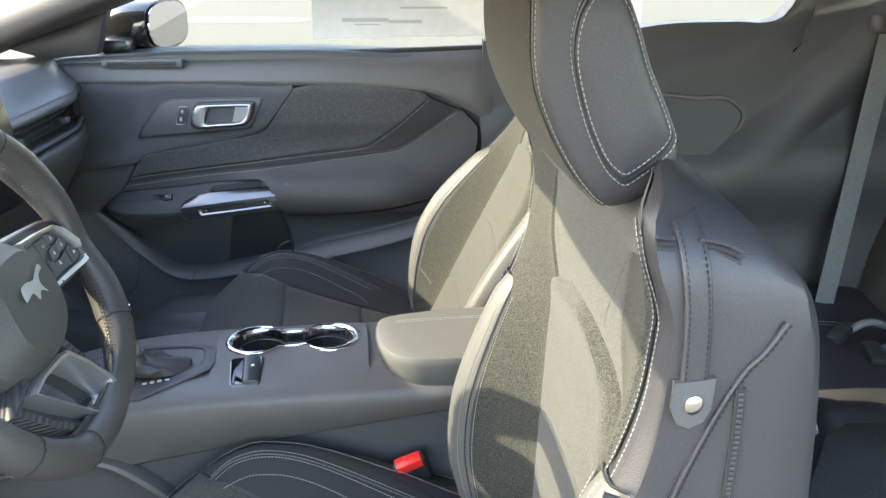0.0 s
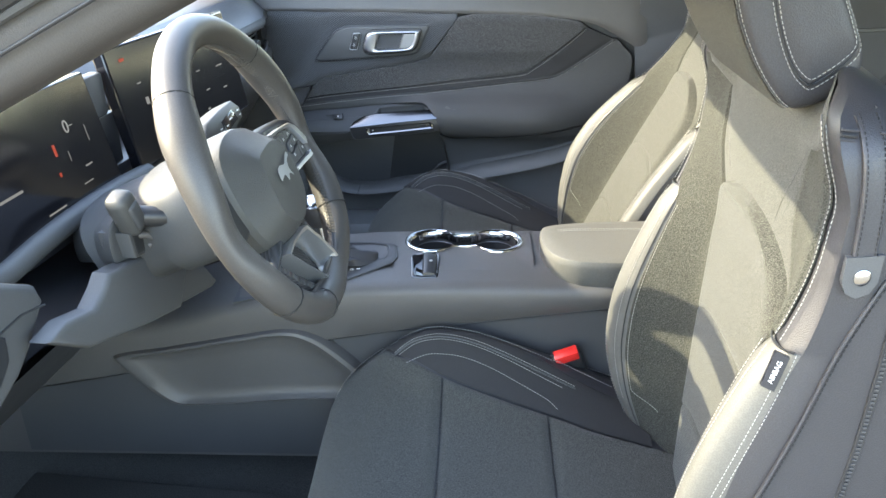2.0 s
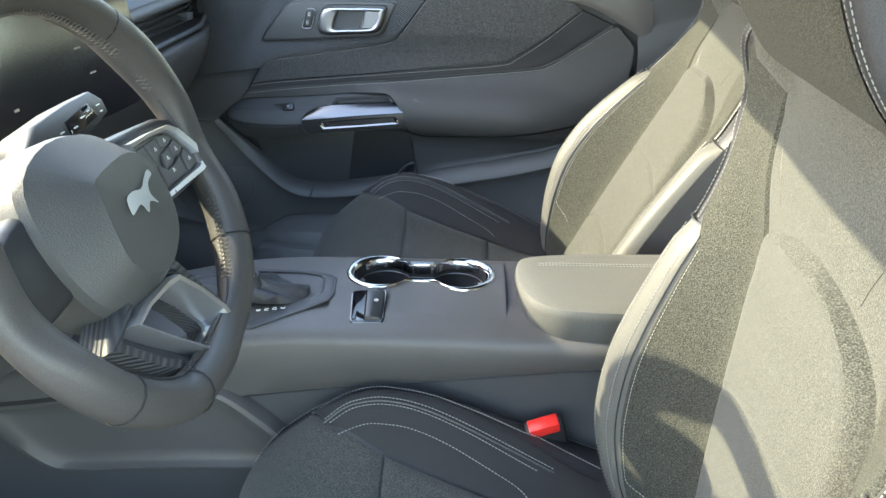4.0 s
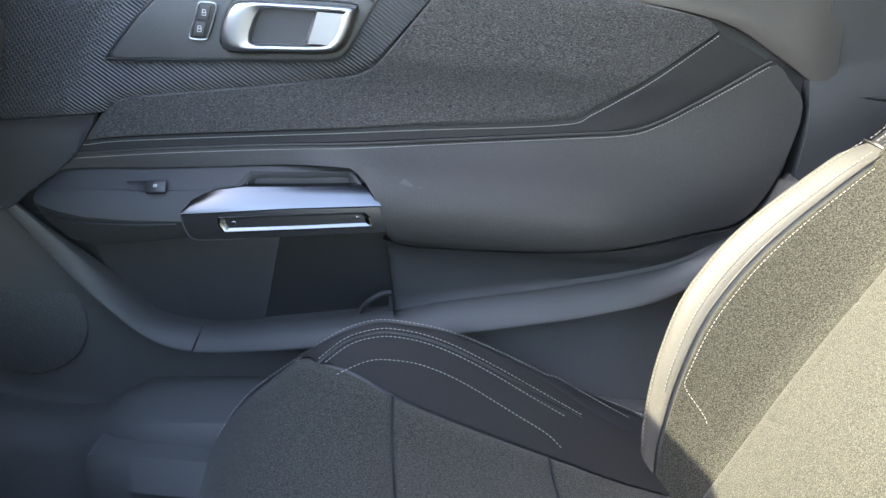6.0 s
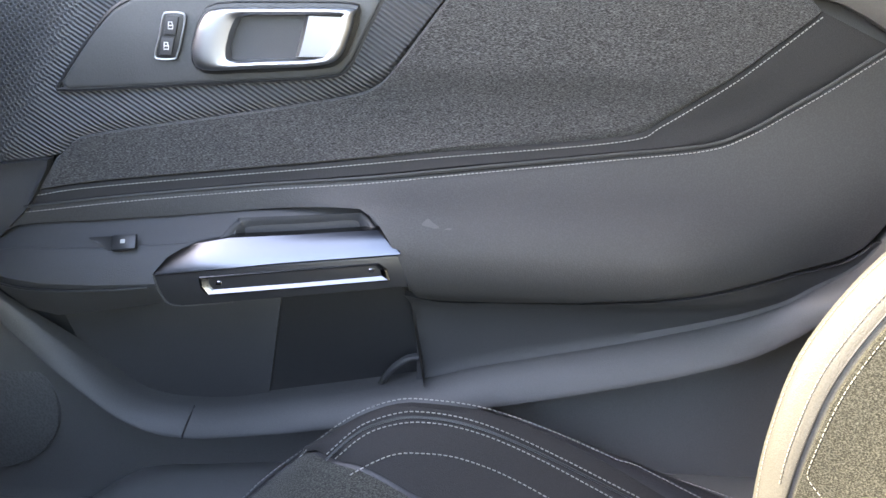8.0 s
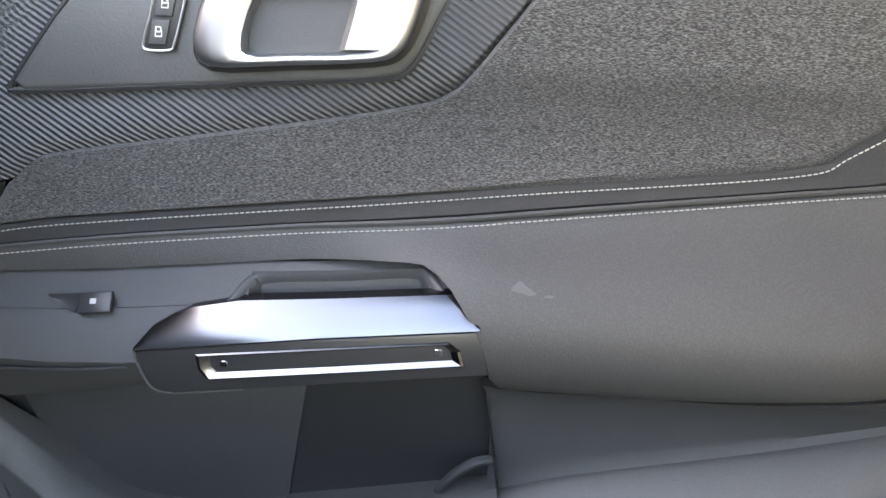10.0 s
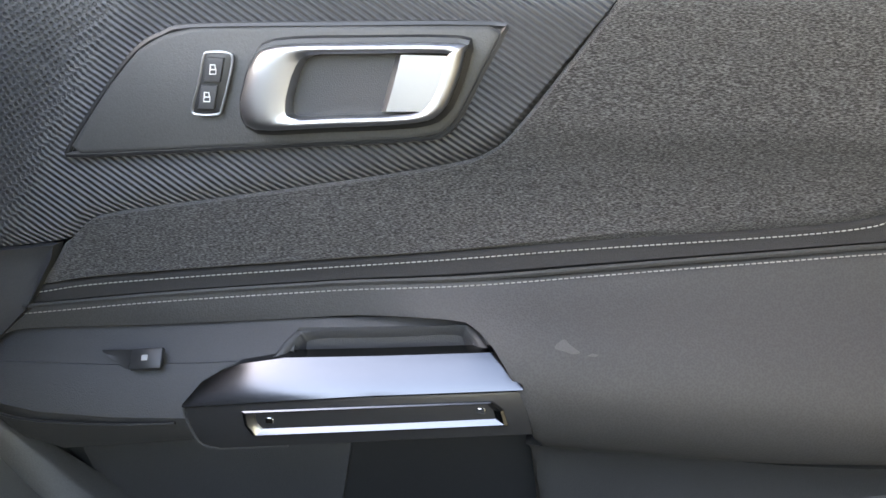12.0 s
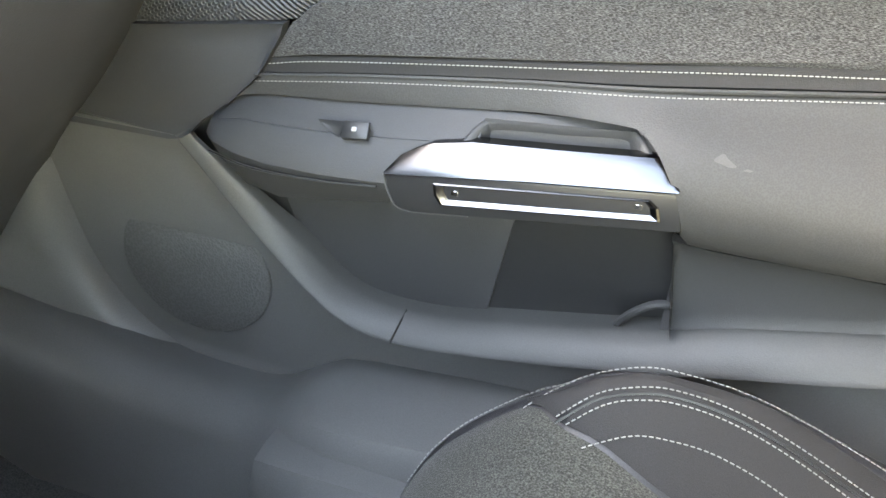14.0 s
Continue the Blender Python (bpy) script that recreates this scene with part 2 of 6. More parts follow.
def finish(name, bm, mat, parent=None, label="", sharp=40):
    bmesh.ops.recalc_face_normals(bm, faces=bm.faces[:])
    for f in bm.faces:
        f.smooth = True
    for e in bm.edges:
        if len(e.link_faces) == 2 and e.calc_face_angle(0) > radians(sharp):
            e.smooth = False
    me = bpy.data.meshes.new(name)
    bm.to_mesh(me)
    bm.free()
    me.materials.append(mat)
    ob = new(name, me)
    hang(ob, parent)
    if label:
        ob["label"] = label
    return ob


def hang(ob, parent):
    """Parents ob and leaves it where it was built."""
    if parent:
        ob.parent = parent
        if parent.type == "EMPTY":
            ob.matrix_parent_inverse = Matrix.Translation(parent.location).inverted()
    return ob


def part(name, bm, mat, parent, label="", sharp=40):
    """One mesh object under a thing or a part."""
    return finish(name, bm, mat, parent, label, sharp)


def thing(name, label, category, group="", kind="", at=(0, 0, 0)):
    ob = new(name)
    ob.location = at
    ob.empty_display_size = 0.05
    return tagged(ob, label, category, group, kind)


def grid(rows, closed=False, bm=None, cap=False):
    """A sheet through rows of points; closed joins each row's ends."""
    bm = bm or bmesh.new()
    V = [[bm.verts.new(p) for p in r] for r in rows]
    n = len(V[0])
    for a, b in zip(V, V[1:]):
        for i in range(n if closed else n - 1):
            j = (i + 1) % n
            bm.faces.new((a[i], a[j], b[j], b[i]))
    if cap:
        bm.faces.new(V[0])
        bm.faces.new(V[-1][::-1])
    return bm


def thicken(bm, depth):
    """Gives an open sheet a back and a rim."""
    bmesh.ops.recalc_face_normals(bm, faces=bm.faces[:])
    bmesh.ops.solidify(bm, geom=bm.faces[:], thickness=depth)
    return bm


def block(x0, x1, y0, y1, z0, z1, r=0.004, seg=2, bm=None):
    """A box with rounded edges."""
    own = bmesh.new()
    bmesh.ops.create_cube(own, size=1)
    bmesh.ops.scale(own, vec=(x1 - x0, y1 - y0, z1 - z0), verts=own.verts)
    bmesh.ops.translate(own, vec=((x0 + x1) / 2, (y0 + y1) / 2, (z0 + z1) / 2), verts=own.verts)
    if r:
        bmesh.ops.bevel(own, geom=own.edges[:], offset=r, segments=seg, profile=0.5, affect="EDGES")
    return join(bm, own)


def join(bm, own):
    if bm is None:
        return own
    me = bpy.data.meshes.new("tmp")
    own.to_mesh(me)
    own.free()
    bm.from_mesh(me)
    bpy.data.meshes.remove(me)
    return bm


def plate(outline, y0, y1, r=0.002, seg=2, bm=None):
    """An outline in x and z, given depth from y0 (towards the cabin) to y1, front edge rounded."""
    own = bmesh.new()
    vs = [own.verts.new((p[0], y0, p[1])) for p in outline]
    f = own.faces.new(vs)
    res = bmesh.ops.extrude_face_region(own, geom=[f])
    moved = [v for v in res["geom"] if isinstance(v, bmesh.types.BMVert)]
    bmesh.ops.translate(own, vec=(0, y1 - y0, 0), verts=moved)
    if r:
        front = [e for e in own.edges if all(abs(v.co.y - y0) < 1e-6 for v in e.verts)]
        bmesh.ops.bevel(own, geom=front, offset=r, segments=seg, profile=0.5, affect="EDGES")
    return join(bm, own)


def tube(pts, r, sides=10, closed=False, bm=None, squash=1.0):
    """A round bar along points; r may be one radius or one for each point."""
    own = bmesh.new()
    P = [Vector(p) for p in pts]
    k = len(P)
    rows, up = [], None
    for i, p in enumerate(P):
        a = P[(i - 1) % k] if closed or i else P[i]
        b = P[(i + 1) % k] if closed or i + 1 < k else P[i]
        d = (b - a).normalized()
        if up is None:
            up = d.orthogonal().normalized()
        up = (up - d * up.dot(d)).normalized()
        side = d.cross(up)
        rad = r[i] if isinstance(r, (list, tuple)) else r
        rows.append([p + rad * (math.cos(2 * math.pi * s / sides) * up * squash + math.sin(2 * math.pi * s / sides) * side) for s in range(sides)])
    if closed:
        rows.append(rows[0])
        grid(rows, True, own)
        bmesh.ops.remove_doubles(own, verts=own.verts[:], dist=1e-6)
    else:
        grid(rows, True, own, cap=True)
    return join(bm, own)


def stitches(pts, step=0.0045, length=0.0032, r=0.00055, bm=None):
    """A row of short threads along a path."""
    P = [Vector(p) for p in pts]
    total = sum((b - a).length for a, b in zip(P, P[1:]))
    n = max(2, int(total / step))
    Q = resample(P, n + 1)
    verts, faces = [], []
    for a, b in zip(Q, Q[1:]):
        d = (b - a).normalized()
        u = d.orthogonal().normalized()
        w = d.cross(u)
        m = (a + b) / 2
        ends = (m - d * length / 2, m + d * length / 2)
        k = len(verts)
        for s, e in ((0.6, ends[0]), (1.0, m - d * length * 0.3), (1.0, m + d * length * 0.3), (0.6, ends[1])):
            verts += [e + r * s * (math.cos(q) * u + math.sin(q) * w) for q in (0.0, 1.571, 3.142, 4.712)]
        for lay in range(3):
            for q in range(4):
                faces.append((k + lay * 4 + q, k + lay * 4 + (q + 1) % 4, k + lay * 4 + 4 + (q + 1) % 4, k + lay * 4 + 4 + q))
        faces += [(k + 3, k + 2, k + 1, k), (k + 12, k + 13, k + 14, k + 15)]
    me = bpy.data.meshes.new("tmp")
    me.from_pydata([tuple(v) for v in verts], [], faces)
    own = bm or bmesh.new()
    own.from_mesh(me)
    bpy.data.meshes.remove(me)
    return own


def lettering(name, text, size, m, mat, parent, depth=0.0004):
    """Raised letters as a mesh at the pose m."""
    cu = bpy.data.curves.new("tmp", "FONT")
    cu.body, cu.size, cu.extrude, cu.align_x, cu.align_y = text, size, depth, "CENTER", "CENTER"
    tmp = bpy.data.objects.new("tmp", cu)
    me = bpy.data.meshes.new_from_object(tmp)
    bpy.data.objects.remove(tmp)
    me.transform(m)
    me.materials.clear()
    me.materials.append(mat)
    me.name = name
    return hang(new(name, me), parent)


# ---- passenger door ----
BELT_LINE = [(-1.02, 0.915), (-0.757, 0.921), (-0.354, 0.932), (0.083, 0.946), (0.30, 0.960)]
INSERT_TOP = [(-1.02, 0.872), (-0.765, 0.879), (-0.334, 0.877), (-0.150, 0.873), (-0.037, 0.858), (0.0, 0.846), (0.030, 0.826), (0.062, 0.800)]
VINYL_LOW = [(-1.02, 0.655), (-0.80, 0.690), (-0.734, 0.700), (-0.682, 0.709), (-0.668, 0.720), (-0.648, 0.728), (-0.533, 0.748), (-0.430, 0.767), (-0.402, 0.777), (-0.384, 0.795), (-0.331, 0.868)]
SEAM_UPPER = [(-0.702, 0.677), (-0.651, 0.686), (-0.495, 0.705), (-0.353, 0.722), (-0.191, 0.741), (-0.155, 0.756), (-0.101, 0.797), (-0.039, 0.850)]
SEAM_LOWER = [(-0.714, 0.662), (-0.610, 0.677), (-0.458, 0.695), (-0.300, 0.714), (-0.193, 0.727), (-0.118, 0.737), (-0.084, 0.750), (-0.048, 0.774), (0.022, 0.824)]
PAD_LOW = [(-0.741, 0.632), (-0.719, 0.645), (-0.620, 0.655), (-0.530, 0.665), (-0.420, 0.677), (-0.400, 0.672), (-0.385, 0.656), (-0.372, 0.632), (-0.366, 0.606), (-0.352, 0.592), (-0.325, 0.588), (-0.234, 0.598), (-0.120, 0.613), (-0.029, 0.629), (0.018, 0.640), (0.040, 0.662), (0.056, 0.703), (0.068, 0.772)]
STRIP_TOP = [(-0.785, 0.600), (-0.777, 0.590), (-0.727, 0.545), (-0.680, 0.501), (-0.632, 0.464), (-0.564, 0.4575), (-0.486, 0.4705), (-0.364, 0.495), (-0.30, 0.514), (-0.169, 0.546), (-0.061, 0.579), (-0.006, 0.612), (0.034, 0.640), (0.058, 0.700), (0.071, 0.780)]
STRIP_LOW = [(-0.797, 0.594), (-0.783, 0.575), (-0.732, 0.520), (-0.678, 0.474), (-0.637, 0.446), (-0.595, 0.434), (-0.534, 0.438), (-0.400, 0.459), (-0.30, 0.480), (-0.219, 0.498), (-0.109, 0.527), (-0.028, 0.563), (0.048, 0.650), (0.076, 0.755), (0.084, 0.790)]

PROFILE_FRONT = [(0.28, 1.772), (0.44, 1.766), (0.60, 1.748), (0.66, 1.746), (0.70, 1.752), (0.76, 1.757), (0.86, 1.760), (0.88, 1.764), (0.915, 1.776), (0.935, 1.790), (0.965, 1.812)]
PROFILE_PAD = [(0.28, 1.772), (0.44, 1.768), (0.55, 1.762), (0.585, 1.748), (0.605, 1.718), (0.640, 1.706), (0.672, 1.718), (0.700, 1.745), (0.730, 1.760), (0.752, 1.764), (0.770, 1.762), (0.80, 1.752), (0.86, 1.754), (0.88, 1.764), (0.915, 1.776), (0.935, 1.790), (0.965, 1.812)]
PROFILE_REAR = [(0.28, 1.775), (0.55, 1.768), (0.63, 1.755), (0.70, 1.752), (0.80, 1.760), (0.86, 1.762), (0.88, 1.766), (0.915, 1.776), (0.935, 1.790), (0.965, 1.812)]


def door_y(x, z):
    """The depth of the trimmed face of the door."""
    a, b, c = soft_table(PROFILE_FRONT, z), soft_table(PROFILE_PAD, z), soft_table(PROFILE_REAR, z)
    y = lerp(a, b, smooth(-0.50, -0.37, x))
    return lerp(y, c, smooth(-0.16, 0.04, x))


def on_door(pts, lift=0.0):
    return [Vector((p[0], door_y(p[0], p[1]) - lift, p[1])) for p in pts]


def door_patch(top, low, nx, nz, proud=0.003, sink=0.003, roll=0.10, bulge=0.0, rim=0.012):
    """A trimmed panel between two lines, crowned, with its borders rolled under."""
    A, B = resample(top, nx), resample(low, nx)
    rows = []
    for k in range(-1, nz + 2):
        v = min(max(k / nz, 0), 1)
        row = []
        for i in range(-1, nx + 1):
            u = min(max(i / (nx - 1), 0), 1)
            p = A[min(max(i, 0), nx - 1)].lerp(B[min(max(i, 0), nx - 1)], v)
            edge = smooth(0, roll, min(v, 1 - v)) * smooth(0, roll * 0.25, min(u, 1 - u))
            y = door_y(p[0], p[1]) + sink - (proud + sink) * edge - bulge * math.sin(math.pi * v)
            if k in (-1, nz + 1) or i in (-1, nx):
                y += rim
            row.append((p[0], y, p[1]))
        rows.append(row)
    return grid(rows)


door = thing("passenger_door", "closed black front passenger door with cloth insert and chrome pull", "car door", at=(-0.4, 1.82, 0.28))
core_outline = spline([(-0.985, 0.905), (-0.995, 0.60), (-0.985, 0.44), (-0.945, 0.365), (-0.86, 0.318), (-0.60, 0.318), (-0.30, 0.335), (0.06, 0.350), (0.10, 0.62), (0.105, 0.915)], 5, True)
core = part("inner_skin", plate(core_outline, 1.784, 1.90, 0.012, 3), PLASTIC, door)

# upper roll below the window
top_line = spline(BELT_LINE, 6)
ins_line = spline([(-1.02, 0.872), (-0.765, 0.879), (-0.334, 0.877), (-0.150, 0.873), (-0.037, 0.860), (0.03, 0.830), (0.10, 0.790)], 6)
top_line = [p for p in top_line if p[0] <= 0.11]
upper = part("upper_roll", door_patch(top_line, ins_line, 60, 12, 0.003, 0.002, 0.12), SOFT, door, "soft black moulded door top")
part("window_seal", tube([(p[0], 1.806, p[1] + 0.004) for p in top_line], 0.006, 8), DARK, door, "black rubber window seal")
vent = part("demister_vent", block(-0.735, -0.562, 1.758, 1.775, 0.913, 0.931, 0.004), PLASTIC_GREY, upper)
bm = None
for k in range(3):
    bm = block(-0.722, -0.575, 1.754, 1.760, 0.9175 + 0.0036 * k, 0.9192 + 0.0036 * k, 0.0005, 1, bm)
part("vent_slat", bm, DARK, upper)

# ribbed vinyl round the handle, dotted towards the hinge
low_line = [p for p in spline(VINYL_LOW, 6)]
vin_top = [p for p in spline(INSERT_TOP, 6) if p[0] < -0.326]
ribs = part("ribbed_panel", door_patch(vin_top, low_line, 90, 20, 0.002, 0.002, 0.04), RIBBED, door, "black vinyl panel with fine diagonal ribs and dots")

# cloth insert
fab_top = [p for p in low_line if p[0] >= -0.684] + [p for p in spline(INSERT_TOP, 6) if -0.326 < p[0] < -0.04]
fab_low = spline(SEAM_UPPER, 8)
fab_top = [Vector((-0.684, 0.706))] + fab_top
insert = part("cloth_insert", door_patch(fab_top, fab_low, 70, 30, 0.003, 0.0008, 0.03), DOOR_FABRIC, door, "dark grey melange cloth insert")
band_top, band_low = spline(SEAM_UPPER, 8), spline(SEAM_LOWER, 8)
part("suede_band", door_patch(band_top, band_low, 70, 8, 0.0018, 0.0008, 0.12), BAND, door, "matt black band with pale stitching")

# padded armrest below the lower seam
pad_top = spline(SEAM_LOWER + [(0.045, 0.810), (0.062, 0.792), (0.068, 0.775)], 8)
pad_low = spline(PAD_LOW, 8)
pad = part("armrest_pad", door_patch(pad_top, pad_low, 90, 30, 0.004, 0.0015, 0.035), LEATHER, door, "black padded leatherette armrest")

up_seam = on_door([(p[0], p[1] - 0.001) for p in spline(SEAM_UPPER, 8)], 0.0032)
lo_seam = on_door([(p[0], p[1] - 0.0045) for p in spline(SEAM_LOWER, 8)], 0.0045)
tagged(part("upper_stitching", stitches([p - Vector((0, 0.001, 0.003)) for p in up_seam], 0.0036, 0.0027, 0.00046), THREAD, door), "pale grey stitching", kind="stuff")
tagged(part("lower_stitching", stitches(lo_seam, 0.0036, 0.0027, 0.00046), THREAD, door), "pale grey stitching", kind="stuff")
part("piping", tube([p + Vector((0, 0.0016, 0.0045)) for p in lo_seam], 0.0018, 6), LEATHER, door)

# lower panel, light ledge and kick panel
lowpan_top = [p for p in spline(PAD_LOW, 8) if p[0] > -0.367 and p[1] < 0.66][2:]
lowpan_low = [p for p in spline(STRIP_TOP, 8) if -0.372 < p[0] < 0.05 and p[1] < 0.66]
part("lower_panel", door_patch([(-0.371, 0.604)] + [tuple(p) for p in lowpan_top], [(-0.353, 0.499)] + [tuple(p) for p in lowpan_low], 50, 10, 0.0, -0.004, 0.1), PLASTIC, door)


def ledge(name, t0, t1):
    A, B = resample(spline(STRIP_TOP, 8), 120)[t0:t1], resample(spline(STRIP_LOW, 8), 120)[t0:t1]
    rows = []
    prof = [(0.0, 0.030), (0.0, -0.002), (0.08, -0.008), (0.35, -0.017), (0.78, -0.031), (0.92, -0.032), (1.0, -0.025), (1.0, 0.01)]
    for v, d in prof:
        rows.append([(lerp(a[0], b[0], v), door_y(lerp(a[0], b[0], v), lerp(a[1], b[1], v)) + d * lerp(0.15, 1.0, smooth(0, 26, t0 + i)), lerp(a[1], b[1], v)) for i, (a, b) in enumerate(zip(A, B))])
    return part(name, grid(rows), PLASTIC_GREY, door, "satin grey plastic ledge along the door pocket", 50)


ledge("front_ledge", 0, 30)
ledge("rear_ledge", 29, 111)
seam_a, seam_b = resample(spline(STRIP_TOP, 8), 120)[29], resample(spline(STRIP_LOW, 8), 120)[29]
part("ledge_joint", tube([(lerp(seam_a[0], seam_b[0], v), door_y(lerp(seam_a[0], seam_b[0], v), lerp(seam_a[1], seam_b[1], v)) + d, lerp(seam_a[1], seam_b[1], v)) for v, d in ((0.02, -0.004), (0.35, -0.017), (0.78, -0.031), (0.95, -0.031))], 0.0011, 5), DARK, door)
kick_top = [p for p in resample(spline(STRIP_LOW, 8), 120) if p[1] < 0.66]
kick_low = [(-0.97, 0.60), (-0.965, 0.46), (-0.93, 0.375), (-0.86, 0.335), (-0.60, 0.333), (-0.30, 0.348), (0.05, 0.365), (0.085, 0.60)]
part("kick_panel", door_patch(kick_top, spline(kick_low, 6), 70, 14, 0.0, -0.004, 0.08), FOOT, door)
part("hinge_side_panel", door_patch([(-0.99, 0.67), (-0.80, 0.69), (-0.686, 0.706), (-0.708, 0.664), (-0.741, 0.632)], [(-0.985, 0.585), (-0.90, 0.588), (-0.80, 0.590), (-0.785, 0.595), (-0.765, 0.615)], 30, 10, 0.0, -0.006, 0.1), PLASTIC, door)
sp = []
for k in range(48):
    a = 2 * math.pi * k / 48
    sp.append((-0.803 + 0.082 * math.cos(a), 0.447 + 0.076 * math.sin(a)))
part("speaker_grille", plate(sp, 1.7615, 1.79, 0.002), GRILLE, door, "round perforated black speaker grille")

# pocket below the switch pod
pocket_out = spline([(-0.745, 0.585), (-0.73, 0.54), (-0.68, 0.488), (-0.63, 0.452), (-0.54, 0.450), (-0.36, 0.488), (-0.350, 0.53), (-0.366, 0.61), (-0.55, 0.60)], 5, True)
part("pocket_lining", plate(pocket_out, 1.781, 1.80, 0.0), DARK, door, "lining of the door pocket, black where the pod shades it")
# lighter sheet in front: the pod's slanting shadow edge is put into the colours
part("pocket_lit_part", plate([(-0.73, 0.59), (-0.70, 0.515), (-0.63, 0.452), (-0.545, 0.452), (-0.512, 0.458), (-0.488, 0.612), (-0.60, 0.605)], 1.7775, 1.79, 0.0015), PLASTIC, door, "smooth grey-black front of the pocket lining, lighter up to the shade edge")
part("pocket_wall", grid([[(-0.371 + 0.016 * (0.604 - z) / 0.1, y, z) for y in (1.748, 1.785)] for z in (0.604, 0.57, 0.53, 0.495)]), PLASTIC, door)
part("bottle_rest", tube(spline([(-0.397, 1.768, 0.486), (-0.391, 1.764, 0.499), (-0.381, 1.762, 0.511), (-0.369, 1.762, 0.519), (-0.357, 1.764, 0.520)], 5), 0.0036, 8), PLASTIC, door)

# switch pod
POD = [  # x, top z, top y, edge z, edge y, bottom z, bottom y
    (-0.762, 0.613, 1.752, 0.609, 1.746, 0.603, 1.752), (-0.755, 0.625, 1.750, 0.610, 1.730, 0.592, 1.745), (-0.742, 0.634, 1.748, 0.609, 1.718, 0.582, 1.738),
    (-0.720, 0.645, 1.747, 0.606, 1.711, 0.568, 1.733), (-0.690, 0.649, 1.746, 0.604, 1.707, 0.563, 1.731), (-0.640, 0.653, 1.746, 0.605, 1.705, 0.572, 1.728),
    (-0.588, 0.659, 1.746, 0.609, 1.704, 0.583, 1.724), (-0.531, 0.665, 1.745, 0.617, 1.703, 0.590, 1.722)]
rows = []


def pod_row(x, tz, ty, ez, ey, bz, by, dip=0.0):
    lip = lerp(tz, ez, 0.42)
    return [(x, 1.79, tz), (x, ty, tz), (x, lerp(ty, ey, 0.12), lerp(tz, lip, 0.24)), (x, lerp(ty, ey, 0.14) - 0.04 * dip, lerp(tz, lip, 0.27) - dip), (x, lerp(ty, ey, 0.50), lip - dip * 1.0), (x, lerp(ty, ey, 0.54), lip), (x, lerp(ty, ey, 0.62), lerp(tz, ez, 0.48)),
            (x, lerp(ty, ey, 0.92), lerp(tz, ez, 0.82)), (x, ey, ez), (x, ey + 0.002, ez - 0.005), (x, lerp(ey, by, 0.7), lerp(ez, bz, 0.8)), (x, by, bz), (x, 1.79, bz)]


for r in POD:
    rows.append(pod_row(*r))
for x, dip in ((-0.529, 0.0), (-0.521, 0.0), (-0.514, 0.026), (-0.46, 0.030), (-0.422, 0.030), (-0.414, 0.020), (-0.406, 0.0), (-0.384, 0.0)):
    f = (x + 0.531) / 0.147
    rows.append(pod_row(x, lerp(0.665, 0.676, f), 1.745, lerp(0.617, 0.635, f), 1.703, lerp(0.590, 0.608, f), 1.722, dip))
pod = part("switch_pod", grid(rows), PLASTIC, door, "smooth black switch pod with a grab recess", 30)
part("pod_seam", tube(spline([(-0.745, 1.7165, 0.601), (-0.70, 1.7055, 0.5985), (-0.64, 1.7035, 0.6005), (-0.592, 1.7025, 0.606)], 4), 0.0011, 5), DARK, pod)
# grab recess: a moulded tray let into the pod
tray_edge = [(-0.533, 1.7180, 0.6418), (-0.531, 1.724, 0.6475), (-0.524, 1.735, 0.6564), (-0.515, 1.7385, 0.6585), (-0.46, 1.7385, 0.6640), (-0.415, 1.7385, 0.6690), (-0.406, 1.736, 0.6675), (-0.398, 1.727, 0.6612), (-0.389, 1.7165, 0.6525), (-0.43, 1.7145, 0.6490), (-0.48, 1.7145, 0.6440)]
loop = spline(tray_edge, 4, True)
mid = Vector((-0.461, 1.727, 0.654))
rows = []
for f, deep in ((0.05, -0.0035), (0.0, 0.0015), (-0.03, 0.0022), (-0.08, 0.001), (-0.11, -0.005), (-0.15, -0.018), (-0.22, -0.021)):
    rows.append([p + (p - mid) * f + Vector((0, -0.45, 0.9)) * deep for p in loop])
bm = grid(rows, True)
bm.faces.new(bm.verts[-len(loop):])
part("grab_recess", bm, PLASTIC, pod, "dark moulded grab recess", 50)
# window switch: a rocker beside a three-cornered finger dip
part("switch_dip", grid([[(-0.652, 1.7285, 0.6408), (-0.640, 1.7270, 0.6425), (-0.628, 1.7255, 0.6440)], [(-0.650, 1.7270, 0.6395), (-0.640, 1.7262, 0.6375), (-0.629, 1.7245, 0.6395)], [(-0.648, 1.7255, 0.6390), (-0.640, 1.7235, 0.6350), (-0.631, 1.7205, 0.6325)]]), DARK, pod)
own = block(-0.011, 0.011, -0.0020, 0.0020, -0.0072, 0.0072, 0.0014, 2)
own.transform(pose(-0.617, 1.7215, 0.6400, -40, -7, 0))
sw = part("window_switch", own, DARK, pod, "black window rocker switch")
own = block(-0.0028, 0.0016, -0.0028, -0.0020, -0.0016, 0.0022, 0.0004, 1)
own.transform(pose(-0.617, 1.7215, 0.6400, -40, -7, 0))
part("switch_icon", own, PRINT, sw)
# pale scuff on the armrest pad
bm = bmesh.new()
blot = [(-0.357, 0.670), (-0.354, 0.6735), (-0.351, 0.6745), (-0.3485, 0.6725), (-0.345, 0.6705), (-0.342, 0.6685), (-0.346, 0.6675), (-0.351, 0.6685)]
bm.faces.new([bm.verts.new(p) for p in on_door(spline(blot, 4, True), 0.0043)])
bm.faces.new([bm.verts.new(p) for p in on_door([(-0.338, 0.667), (-0.335, 0.6685), (-0.331, 0.668), (-0.333, 0.6668)], 0.0043)])
